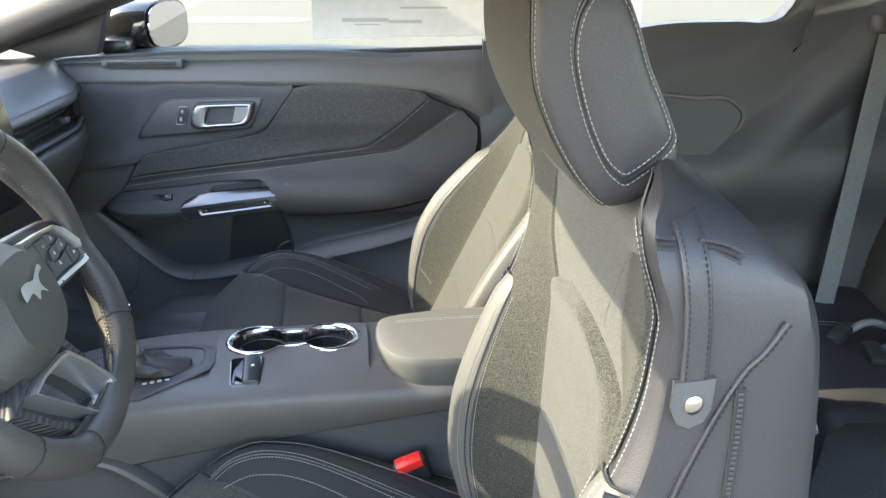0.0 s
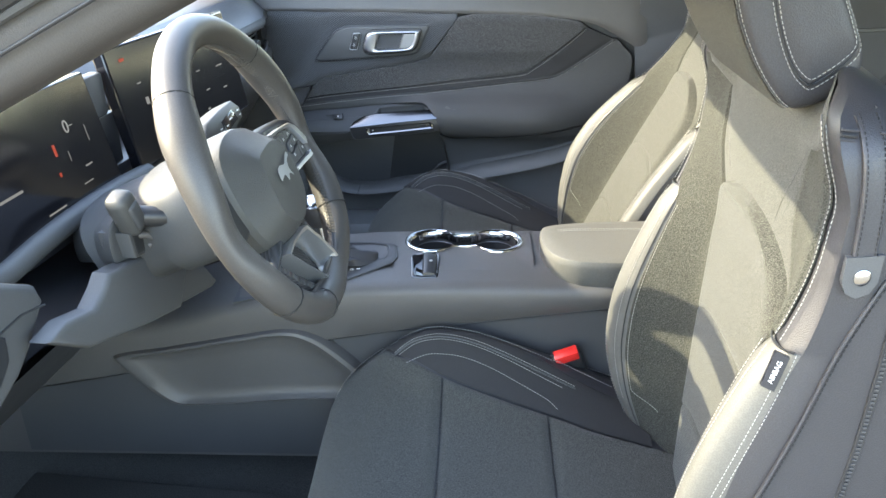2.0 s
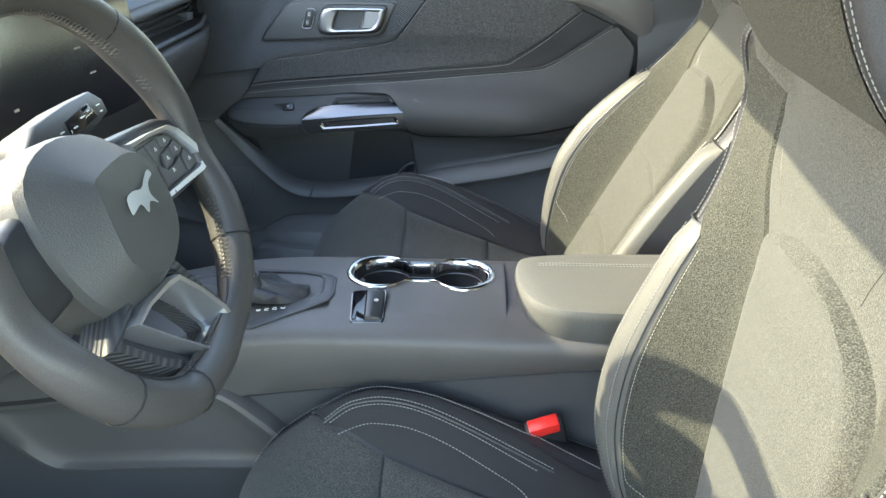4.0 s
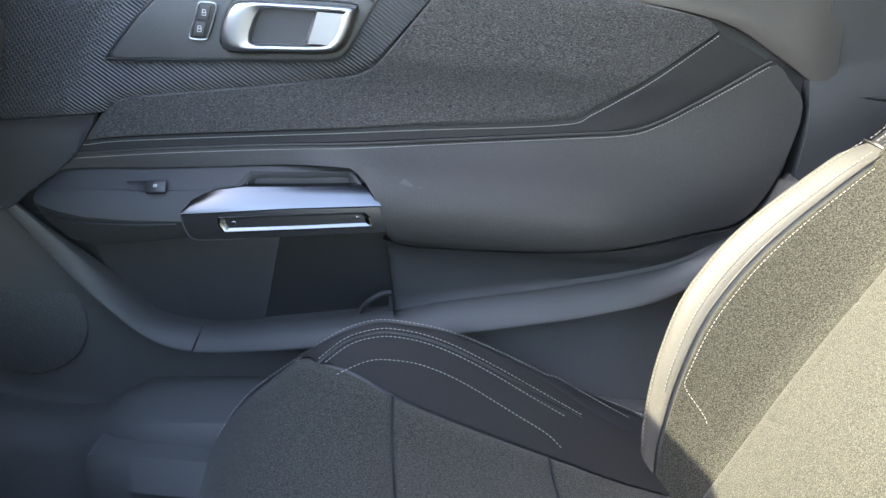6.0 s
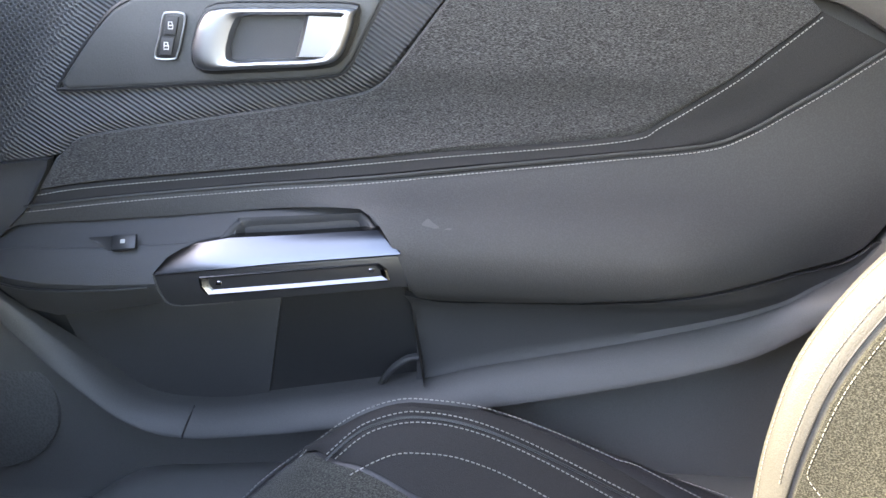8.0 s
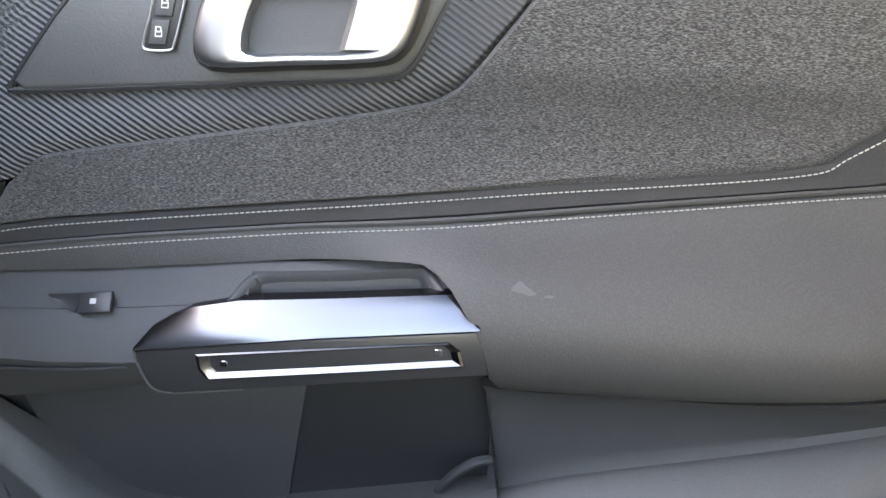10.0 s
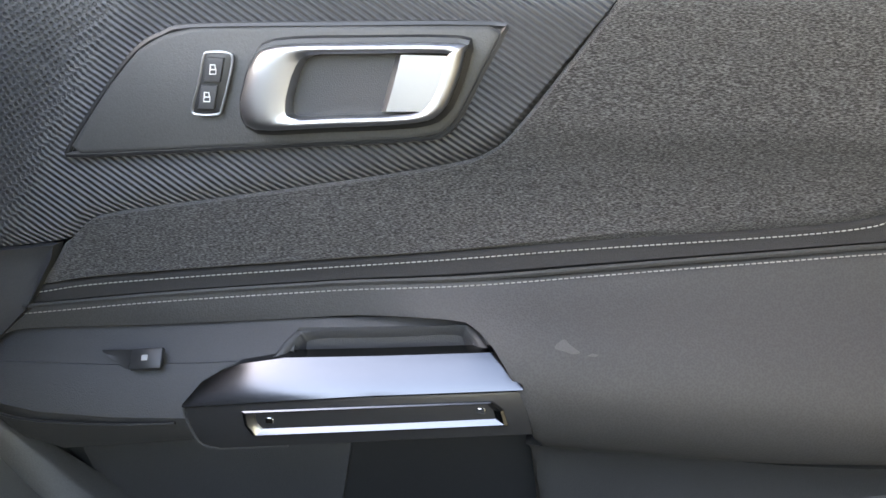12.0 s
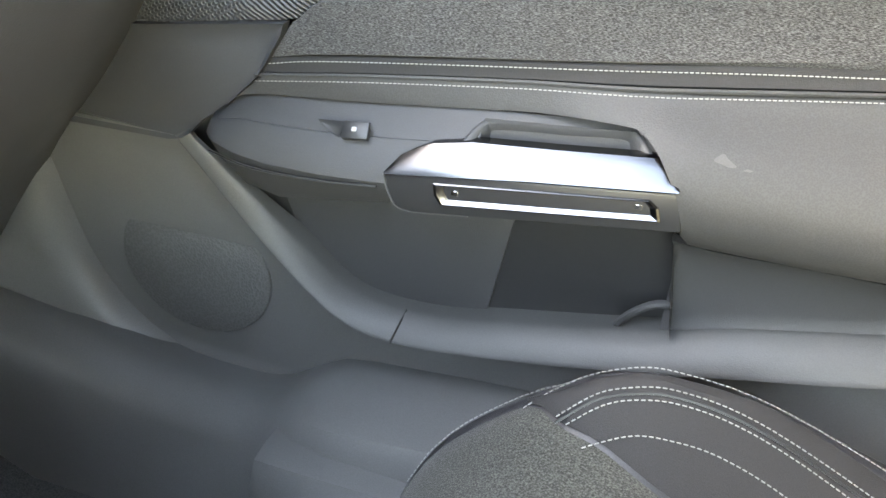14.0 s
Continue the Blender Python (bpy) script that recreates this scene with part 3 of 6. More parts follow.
part("scuff", bm, STALK, pad, "small pale scuff")

# chrome pull
TRIM_TOP = [(-0.586, 0.6200), (-0.577, 0.631), (-0.565, 0.638), (-0.553, 0.643), (-0.523, 0.6495), (-0.463, 0.655), (-0.387, 0.663), (-0.379, 0.655), (-0.374, 0.6480)]
TRIM_LOW = [(-0.586, 0.6185), (-0.474, 0.635), (-0.374, 0.6470)]
rows = []
for x in sorted({p[0] for p in TRIM_TOP} | {-0.582, -0.540, -0.50, -0.48, -0.44, -0.41, -0.383, -0.3765}):
    a, b = table(TRIM_LOW, x), table(TRIM_TOP, x)
    deep = 0.0165 * min(1.0, (b - a) / 0.0165)
    row = [(x, 1.730, b)]
    for k in range(11):
        f = k / 10
        row.append((x, 1.7010 + deep - deep * (0.45 * math.sin(0.5 * math.pi * f) + 0.55 * f), lerp(b, a, f)))
    rows.append(row + [(x, 1.7035, a - 0.0008), (x, 1.712, a - 0.0008)])
pull = part("chrome_pull", grid(rows), PULL_CHROME, door, "bright chrome door pull", 30)
face = [(-0.586, 0.6175), (-0.583, 0.606), (-0.579, 0.597), (-0.575, 0.592), (-0.563, 0.590), (-0.518, 0.596), (-0.44, 0.607), (-0.367, 0.617), (-0.3735, 0.6455), (-0.474, 0.6335)]
part("pull_face", plate(face, 1.7025, 1.74, 0.002), DARK, pull, "smooth black face of the pull")
part("face_edge", tube([(x - 0.0012, 1.7045, z - 0.0006) for x, z in spline(face[:6], 3)], 0.0009, 5), PLASTIC_GREY, pull)
SLOT = [(-0.547, 0.619), (-0.5455, 0.609), (-0.540, 0.602), (-0.46, 0.6125), (-0.382, 0.623), (-0.385, 0.633), (-0.392, 0.638), (-0.47, 0.6285)]
inner = [(-0.534, 0.6160), (-0.5335, 0.6125), (-0.531, 0.6100), (-0.46, 0.6190), (-0.394, 0.6280), (-0.3945, 0.6310), (-0.3965, 0.6336), (-0.47, 0.6245)]
rows = [[(x, 1.704, z) for x, z in SLOT], [(x, 1.7010, z) for x, z in SLOT], [(lerp(x, i[0], 0.18), 1.7000, lerp(z, i[1], 0.18)) for (x, z), i in zip(SLOT, inner)],
        [(lerp(x, i[0], 0.6), 1.7022, lerp(z, i[1], 0.6)) for (x, z), i in zip(SLOT, inner)], [(x, 1.7065, z) for x, z in inner]]
part("chrome_frame", grid(rows, True), DOOR_CHROME, pull, "bright chrome frame", 20)
part("slot", plate(inner, 1.7040, 1.712, 0.0), GLOSS, pull)
for x, z in ((-0.530, 0.6132), (-0.3985, 0.6305)):
    part("slot_end", block(x - 0.003, x + 0.003, 1.7020, 1.708, z - 0.0024, z + 0.0024, 0.0008, 1), CHROME, pull)

# inside handle and lock buttons
BEZ = [(-0.671, 0.772), (-0.640, 0.812), (-0.619, 0.834), (-0.602, 0.843), (-0.583, 0.8475), (-0.50, 0.850), (-0.404, 0.852), (-0.396, 0.847), (-0.407, 0.825), (-0.420, 0.799), (-0.430, 0.788), (-0.450, 0.784), (-0.560, 0.775), (-0.664, 0.7665)]
bezel = part("handle_bezel", plate(BEZ, 1.7495, 1.765, 0.0035, 3), PLASTIC_GREY, door, "satin black bezel round the inside handle")
part("bezel_rim", tube([(p[0], 1.7525, p[1]) for p in spline(BEZ, 3, True)], 0.0022, 6, True), DARK, bezel)
OUT = [(-0.551, 0.800), (-0.548, 0.815), (-0.542, 0.829), (-0.529, 0.838), (-0.48, 0.8405), (-0.421, 0.8415), (-0.417, 0.836), (-0.422, 0.817), (-0.430, 0.802), (-0.446, 0.7955), (-0.50, 0.791), (-0.543, 0.7885)]
INN = [(-0.520, 0.804), (-0.518, 0.813), (-0.514, 0.824), (-0.507, 0.8325), (-0.485, 0.834), (-0.431, 0.8355), (-0.4285, 0.832), (-0.432, 0.817), (-0.438, 0.806), (-0.450, 0.801), (-0.49, 0.7985), (-0.517, 0.797)]
rows = [[(x, 1.752, z) for x, z in OUT], [(x, 1.7385, z) for x, z in OUT]]
rows += [[(lerp(o[0], i[0], f), 1.7365 - 0.0025 * math.sin(math.pi * f), lerp(o[1], i[1], f)) for o, i in zip(OUT, INN)] for f in (0.1, 0.35, 0.65, 0.92)]
rows += [[(x, 1.741, z) for x, z in INN], [(x, 1.757, z) for x, z in INN]]
rows = [[tuple(p) for p in spline(r, 3, True)] for r in rows]
handle = part("inside_handle", grid(rows, True), SATIN, bezel, "satin silver inside door handle", 45)
part("handle_shadow_gap", tube([(p[0], 1.7478, p[1]) for p in spline(OUT, 3, True)], 0.0042, 6, True), DARK, bezel)
part("handle_cavity", plate([tuple(p) for p in spline(INN, 3, True)], 1.7445, 1.757, 0.0), PLASTIC, bezel)
flap = [[(-0.466, 1.7425, 0.801), (-0.462, 1.7425, 0.815), (-0.457, 1.7425, 0.834)], [(-0.462, 1.7375, 0.802), (-0.458, 1.7375, 0.815), (-0.453, 1.7375, 0.8345)], [(-0.432, 1.7360, 0.803), (-0.426, 1.7360, 0.817), (-0.4225, 1.7360, 0.8345)]]
part("pull_tab", grid(flap), SATIN, handle, "satin silver grip tab")
LOCK = [(-0.585, 0.799), (-0.5795, 0.815), (-0.5755, 0.830), (-0.572, 0.833), (-0.560, 0.833), (-0.5575, 0.829), (-0.561, 0.815), (-0.566, 0.800), (-0.569, 0.796), (-0.582, 0.7955)]
lock_frame = part("lock_switch", plate([tuple(p) for p in spline(LOCK, 3, True)], 1.7465, 1.755, 0.001), DARK, bezel, "black lock and unlock rocker")
part("lock_rim", tube([(p[0], 1.7468, p[1]) for p in spline(LOCK, 3, True)], 0.0009, 6, True), SATIN, lock_frame)
for z0, z1, dx in ((0.8155, 0.830, 0.0), (0.799, 0.8135, -0.005)):
    lx = -0.5695 + dx
    b = part("lock_button", plate([(lx - 0.0065, z0), (lx + 0.004, z0), (lx + 0.0075, z1), (lx - 0.003, z1)], 1.7445, 1.75, 0.0008), PLASTIC, lock_frame)
    zc = (z0 + z1) / 2
    ic = tube([(lx - 0.0018, 1.7443, zc - 0.0025), (lx + 0.0020, 1.7443, zc - 0.0025), (lx + 0.0024, 1.7443, zc + 0.0002), (lx - 0.0014, 1.7443, zc + 0.0002)], 0.00045, 5, True)
    ic = tube([(lx - 0.0012, 1.7443, zc + 0.0005), (lx - 0.0010, 1.7443, zc + 0.003), (lx + 0.0018, 1.7443, zc + 0.003), (lx + 0.002, 1.7443, zc + 0.0005)], 0.00045, 5, False, ic)
    part("padlock_icon", ic, WHITE, b)


# ---- seats ----
YC, YS = math.cos(radians(6.0)), math.sin(radians(6.0))    # the seats stand square to the console


def shell(back_at, heights, HALF, THICK, front):
    """The closed shell of a backrest."""
    rows = []
    for h in heights:
        w, t = soft_table(HALF, h), soft_table(THICK, h)
        row = [back_at(front(-1 + i / 20, h)[1] - 0.003, (-1 + i / 20) * w, h) for i in range(41)]
        for a, d in ((1.012, 0.0), (1.012, -0.5), (0.99, -0.85), (0.92, -1.0), (0.5, -1.06), (0.0, -1.08), (-0.5, -1.06), (-0.92, -1.0), (-0.99, -0.85), (-1.012, -0.5), (-1.012, 0.0)):
            row.append(back_at(d * t, a * w, h + 0.034 * d * abs(d) * smooth(0.46, 0.585, h)))
        rows.append(row)
    return grid(rows, True, cap=True)


def seat(y0, x0, recline, slide, puff, name_label, group, zb=0.42, tall=1.0, broad=1.0, drop=0.0, hike=0.0, near=1.0):
    """A bucket seat: y0 its centre line, x0 and zb the foot of the backrest, recline in degrees, slide of the cushion along x,
    tall and broad its proportions, drop the lowering of the cushion, hike the raising of the bolsters,
    near the share of the bolster on the driver's side."""
    root = thing("front_seat", name_label, "car seat", group, at=(slide - 0.15, y0, 0.235))
    cs, sn = math.cos(radians(recline)), math.sin(radians(recline))

    def back_at(d, u, h):
        """d ahead of the backrest plane, u across, h up along it."""
        dx = h * tall * sn - d * cs
        u = u * broad
        return Vector((x0 + dx * YC - u * YS, y0 + dx * YS + u * YC, zb + d * sn + h * tall * cs))

    HALF = [(-0.08, 0.185), (0.05, 0.208), (0.20, 0.222), (0.36, 0.218), (0.46, 0.216), (0.52, 0.212), (0.540, 0.203), (0.556, 0.182), (0.567, 0.150), (0.576, 0.10), (0.585, 0.04)]
    BOL = [(-0.08, 0.01), (-0.02, 0.035), (0.017, 0.060), (0.082, 0.094), (0.157, 0.110), (0.229, 0.103), (0.314, 0.074), (0.370, 0.048), (0.44, 0.014), (0.50, 0.004), (0.585, 0.0)]
    THICK = [(-0.08, 0.100), (0.20, 0.122), (0.40, 0.108), (0.52, 0.084), (0.56, 0.062), (0.585, 0.030)]
    heights = [-0.08 + 0.665 * i / 60 for i in range(61)]

    def front(a, h):
        """Half width and depth of the front face; a runs 0 in the middle to 1 or -1 at a flank."""
        share = near if a < 0 else 1.0
        a = abs(a)
        w, b = soft_table(HALF, h), soft_table(BOL, h - hike * smooth(0.0, 0.12, h)) * (2.0 - puff) * share
        rise = soft_table([(0.0, 0.0), (0.36, 0.0), (0.54, 0.08), (0.68, 0.46), (0.80, 0.85), (0.90, 1.0), (0.96, 0.95), (1.0, 0.74)], a)
        dome = 0.010 * max(0, 1 - (a / 0.6) ** 2)
        side = smooth(0.50, 0.90, a)
        crown = (0.016 * smooth(0.36, 0.46, h) - 0.030 * smooth(0.52, 0.585, h)) * (1 - side)
        wing = side * (0.020 * smooth(0.36, 0.48, h) + 0.020 * smooth(0.48, 0.54, h)) * (1 - smooth(0.545, 0.585, h))
        return w, b * rise + dome + crown + wing

    backrest = part("backrest_cover", shell(back_at, heights, HALF, THICK, front), SEAT_LEATHER, root, "black leatherette backrest shell with stitched panels")

    def face(name, h0, h1, left, right, n, lift, mat, label="", roll=0.08, top=True):
        """A panel on the front face between two flanking lines given as a over h."""
        rows = []
        hs = [lerp(h0, h1, k / 40) for k in range(41)]
        for k, h in enumerate(hs):
            l, r = left(h), right(h)
            row = []
            for i in range(n + 1):
                a = lerp(l, r, i / n)
                w, d = front(a, h)
                e = smooth(0, roll, min(i / n, 1 - i / n)) * (smooth(0, 0.05, 1 - k / 40) if top else 1)
                row.append(back_at(d + lift * e - 0.002 * (1 - e), a * w, h))
            rows.append(row)
        return part(name, grid(rows), mat, backrest, label)

    def arch(h):
        """Half width of the raised insert."""
        return 0.52 * max(0.0, 1 - max(0.0, (h - 0.325) / 0.105) ** 2.6) ** 0.45

    def seam(name, pts, off=0.0, r=0.0011):
        return part(name, tube([back_at(front(a, h)[1] + off, a * front(a, h)[0], h) for a, h in pts], r, 5), DARK, backrest)

    def flank(h):
        return lerp(0.795, 0.865, smooth(0.345, 0.385, h))

    def strip(h):
        """Where the shoulder cloth meets the strip of perforated cloth."""
        return lerp(0.50, 0.54, smooth(0.36, 0.50, h))

    def cloth(h):
        return lerp(strip(h) + 0.03, flank(h), smooth(0.50, 0.53, h))

    face("shoulder_cloth", -0.07, 0.570, lambda h: -cloth(h), lambda h: cloth(h), 44, 0.002, FABRIC, "grey melange cloth facing", 0.03)
    for side in (-1, 1):
        face("bolster_cloth", -0.07, 0.53, lambda h: side * strip(h), lambda h: side * (flank(h) + 0.004), 14, 0.0042, SUEDE, "dark perforated cloth strip", 0.04)

    # the insert: three padded fields, the seams between them bowed upwards
    def bow(v):
        return lambda a: v - 0.030 * abs(a / 0.52) ** 2.5

    lines = (lambda a: -0.07, bow(0.130), bow(0.268), lambda a: 0.4295)
    for low, high in zip(lines, lines[1:]):
        rows = []
        for k in range(33):
            row = []
            for i in range(31):
                a0 = lerp(-1, 1, i / 30)
                h = lerp(low(a0 * 0.52), high(a0 * 0.52), k / 32)
                a = a0 * arch(h)
                w, d = front(a, h)
                edge = min(1 - abs(a0), 1.0) * max(arch(h), 0.05) * w
                top = (0.43 - h) if high is lines[-1] else (high(a0 * 0.52) - h)
                e = smooth(0, 0.016, edge) * smooth(0, 0.010 if high is lines[-1] else 0.003, top) * (smooth(0, 0.003, h - low(a0 * 0.52)) if low is not lines[0] else 1)
                full = smooth(0, 0.010, edge) * smooth(0, 0.008, 0.43 - h)
                row.append(back_at(d + 0.017 * full + 0.0022 * e - 0.002, a * w, h))
            rows.append(row)
        part("cloth_insert", grid(rows), FABRIC, backrest, "grey melange cloth insert")
    for side in (-1, 1):
        face("bolster_roll", -0.075, 0.368, lambda h: side * 0.786, lambda h: side * 1.0, 14, 0.0052, ROLL, "leatherette bolster roll with its sunlit paleness in the colour", 0.05)
        for a, off, h0, h1 in ((0.768, 0.0050, 0.085, 0.350), (0.822, 0.0064, 0.065, 0.362), (0.905, 0.0062, 0.0, 0.366)):
            path = []
            if a < 0.8:
                path = [(lerp(0.66, a, smooth(0, 1, k / 6)), lerp(0.066, h0, k / 6)) for k in range(6)]
            path += [(a - 0.012 * smooth(0.10, 0.0, h), h) for h in [lerp(h0, h1, k / 40) for k in range(41)]]
            path = [back_at(front(side * b, h)[1] + off, side * b * front(b, h)[0], h) for b, h in path]
            tagged(part("stitching", stitches(path, 0.0044, 0.0031, 0.00042), THREAD, backrest), "pale grey stitching", kind="stuff")
        for a in (0.880, 0.930):
            path = [back_at(front(side * a, h)[1] + 0.0012, side * a * front(a, h)[0], h) for h in [lerp(0.372, 0.545, k / 24) for k in range(25)]]
            tagged(part("stitching", stitches(path, 0.0044, 0.0031, 0.00042), THREAD, backrest), "pale grey stitching", kind="stuff")
        seam("edge_seam", [(side * 0.868, lerp(0.372, 0.548, k / 20)) for k in range(21)], 0.0008, 0.0009)
        seam("bolster_seam", [(side * 0.797, lerp(-0.05, 0.362, k / 30)) for k in range(31)], 0.0042, 0.0008)
        seam("roll_seam", [(side * lerp(0.80, 0.995, k / 10), 0.369) for k in range(11)], 0.002, 0.0012)
        seam("shoulder_seam", [(side * lerp(0.34, 0.60, k / 12), lerp(0.425, 0.53, k / 12)) for k in range(13)], 0.0016, 0.0006)

    # headrest: a wedge leaning forward, with an inset stitched panel on each side
    def head_at(x, z, u):
        """A place of the headrest by its side view in an upright seat; u across."""
        h = z - 0.42
        return back_at(h * 0.0349 - (x - 0.1017), u, h)

    SIDE = spline([(0.012, 1.13), (0.014, 1.10), (0.015, 1.063), (0.021, 1.033), (0.038, 0.999), (0.058, 0.972), (0.076, 0.957), (0.094, 0.958), (0.117, 0.969), (0.131, 0.984), (0.133, 0.996), (0.126, 1.015), (0.106, 1.047), (0.092, 1.076), (0.083, 1.10), (0.074, 1.125), (0.060, 1.143), (0.040, 1.150), (0.022, 1.146)], 3, True)
    HW = 0.115

    def head_skin(p, s_, grow=0.0):
        k = soft_table([(0.0, 1.0), (0.86, 1.0), (0.94, 0.985), (0.985, 0.945), (1.0, 0.87)], abs(s_)) + grow
        belly = 0.002 * (1 - s_ * s_) * smooth(0.075, 0.02, p[0])
        return head_at(lerp(0.075, p[0], k) - belly, lerp(1.05, p[1], k), HW * s_)

    across = [-1.0, -0.985, -0.94, -0.86, -0.7, -0.5, -0.25, 0.0, 0.25, 0.5, 0.7, 0.86, 0.94, 0.985, 1.0]
    head = part("headrest", grid([[head_skin(p, a) for p in SIDE] for a in across], True, cap=True), SEAT_LEATHER, root, "black leatherette headrest with double stitching", 55)
    face_pts = SIDE[-3:] + SIDE[:19]
    part("headrest_face", grid([[head_skin(p, lerp(-0.90, 0.90, i / 24), 0.012 + 0.022 * smooth(0, 0.05, min(i / 24, 1 - i / 24))) for i in range(25)] for p in face_pts]), SUEDE, head, "grey melange cloth headrest face")
    PANEL = spline([(0.047, 1.090), (0.0435, 1.062), (0.055, 1.023), (0.070, 0.994), (0.083, 0.981), (0.093, 0.980), (0.122, 1.004), (0.117, 1.024), (0.100, 1.055), (0.088, 1.083), (0.076, 1.103), (0.060, 1.108)], 6, True)
    for side in (-1, 1):
        def on_side(p, k, off):
            return head_at(lerp(0.082, p[0], k), lerp(1.043, p[1], k), side * (HW + off))
        bm = grid([[on_side(p, 1.0, -0.004) for p in PANEL], [on_side(p, 0.985, 0.0012) for p in PANEL], [on_side(p, 0.95, 0.0024) for p in PANEL], [on_side(p, 0.5, 0.0032) for p in PANEL]], True)
        bm.faces.new(bm.verts[-len(PANEL):])
        panel = part("headrest_panel", bm, SEAT_LEATHER, head, "stitched black leatherette side panel", 60)
        part("headrest_seam", tube([on_side(p, 1.01, 0.0004) for p in PANEL], 0.0015, 6, True), DARK, head)
        for k, off in ((1.06, 0.0010), (0.93, 0.0030)):
            path = [on_side(p, k, off) for p in PANEL + PANEL[:1]]
            tagged(part("stitching", stitches(path, 0.0044, 0.0031, 0.00042), THREAD, panel if k < 1 else head), "pale grey stitching", kind="stuff")
        for a in (0.925, 0.965):
            path = [head_skin(p, side * a, 0.006) for p in face_pts[2:]]
            tagged(part("stitching", stitches(path, 0.0044, 0.0031, 0.00042), THREAD, head), "pale grey stitching", kind="stuff")
        part("headrest_seam", tube([head_skin(p, side * 0.945, 0.003) for p in face_pts[2:]], 0.0012, 5), DARK, head)
        part("headrest_post", tube([back_at(-0.03, side * 0.05, 0.50), back_at(0.002, side * 0.05, 0.58)], 0.006, 8), CHROME, head)

    # cushion
    xs = slide
    TOPL = [(-0.455, 0.34), (-0.445, 0.39), (-0.42, 0.432), (-0.38, 0.458), (-0.33, 0.466), (-0.24, 0.460), (-0.10, 0.438), (0.02, 0.415), (0.09, 0.40)]
    SIDEL = [(-0.455, 0.0), (-0.42, 0.002), (-0.385, 0.012), (-0.345, 0.036), (-0.305, 0.058), (-0.265, 0.068), (-0.20, 0.066), (-0.11, 0.050), (-0.02, 0.028), (0.09, 0.005)]
    WID = [(-0.455, 0.190), (-0.42, 0.222), (-0.36, 0.240), (-0.28, 0.246), (0.0, 0.240), (0.09, 0.225)]
    stations = [-0.455 + 0.545 * i / 50 for i in range(51)]

    def cushion(a, x, lift=0.0):
        w, t, s = soft_table(WID, x), soft_table(TOPL, x), soft_table(SIDEL, x) * (1 + 2.1 * (puff - 1))
        rise = soft_table([(0, 0), (0.40, 0.02), (0.62, 0.35), (0.80, 0.92), (0.87, 1.0), (0.94, 0.88), (1.0, 0.50)], abs(a))
        w = w * max(1.0, 1 + (broad - 1) * 2.5)
        t = t - drop
        return Vector((xs + x * YC - a * w * YS, y0 + (x + 0.17) * YS + a * w * YC, t + s * rise - 0.008 * smooth(0.6, 0, abs(a)) + lift))

    rows = []
    for x in stations:
        top = [cushion(-1 + 2 * i / 36, x, -0.003) for i in range(37)]
        a, b = top[-1], top[0]
        rows.append([Vector((b.x, b.y + 0.03, 0.27)), Vector((b.x, b.y - 0.002, 0.33))] + top + [Vector((a.x, a.y + 0.002, 0.33)), Vector((a.x, a.y - 0.03, 0.27))])
    cush = part("cushion", grid(rows, True, cap=True), SEAT_LEATHER, root, "black leatherette seat cushion", 50)

    def edge_a(x):
        """Where the cloth ends and the bolster begins."""
        return soft_table([(-0.455, 0.98), (-0.40, 0.93), (-0.356, 0.87), (-0.335, 0.765), (-0.306, 0.70), (-0.265, 0.625), (-0.20, 0.56), (-0.10, 0.49), (-0.02, 0.43), (0.09, 0.40)], x)

    for x0c, x1c in ((-0.452, -0.262), (-0.262, -0.105), (-0.105, 0.09)):
        rows = []
        for j in range(21):
            x = lerp(x0c, x1c, j / 20)
            e0 = smooth(0, 0.06, min(j / 20, 1 - j / 20)) if x0c > -0.4 else smooth(0, 0.06, 1 - j / 20)
            lim = edge_a(x)
            row = []
            for i in range(29):
                a = lerp(-lim, lim, i / 28)
                e = e0 * smooth(0, 0.035, min(i / 28, 1 - i / 28))
                row.append(cushion(a, x, 0.0065 * e - 0.001))
            rows.append(row)
        part("cushion_cloth", grid(rows), FABRIC, cush, "dark grey melange cloth")
        if x0c > -0.4:
            lim = edge_a(x0c)
            part("cloth_seam", tube([cushion(lerp(-lim, lim, i / 24), x0c, 0.0006) for i in range(25)], 0.0011, 5), DARK, cush)
    for side in (-1, 1):
        rows = []
        for x in stations[9:47]:
            lo = edge_a(x) + 0.01
            hi = max(lo + 0.01, min(0.87, lo + 0.3))
            rows.append([cushion(side * lerp(lo, hi, i / 6), x, 0.0035 * smooth(0, 0.2, min(i / 6, 1 - i / 6))) for i in range(7)])
        part("bolster_facing", grid(rows), BAND, cush)
        LINES = (((-0.360, 0.862), (-0.334, 0.885), (-0.300, 0.893), (-0.237, 0.893), (-0.178, 0.868), (-0.115, 0.840), (0.0, 0.79)),
                 ((-0.337, 0.772), (-0.313, 0.802), (-0.290, 0.808), (-0.237, 0.808), (-0.158, 0.768), (-0.06, 0.705)),
                 ((-0.330, 0.746), (-0.306, 0.775), (-0.283, 0.781), (-0.236, 0.781), (-0.162, 0.741), (-0.08, 0.675)),
                 ((-0.318, 0.690), (-0.290, 0.712), (-0.268, 0.716), (-0.230, 0.712), (-0.174, 0.672), (-0.110, 0.59), (-0.09, 0.53)),
                 ((-0.44, 0.99), (-0.30, 0.985), (-0.10, 0.985), (0.05, 0.985)))
        for line in LINES:
            path = [cushion(side * p[1], p[0], 0.0045 if p[1] < 0.83 else 0.001) for p in spline([(x, a, 0) for x, a in line], 10)]
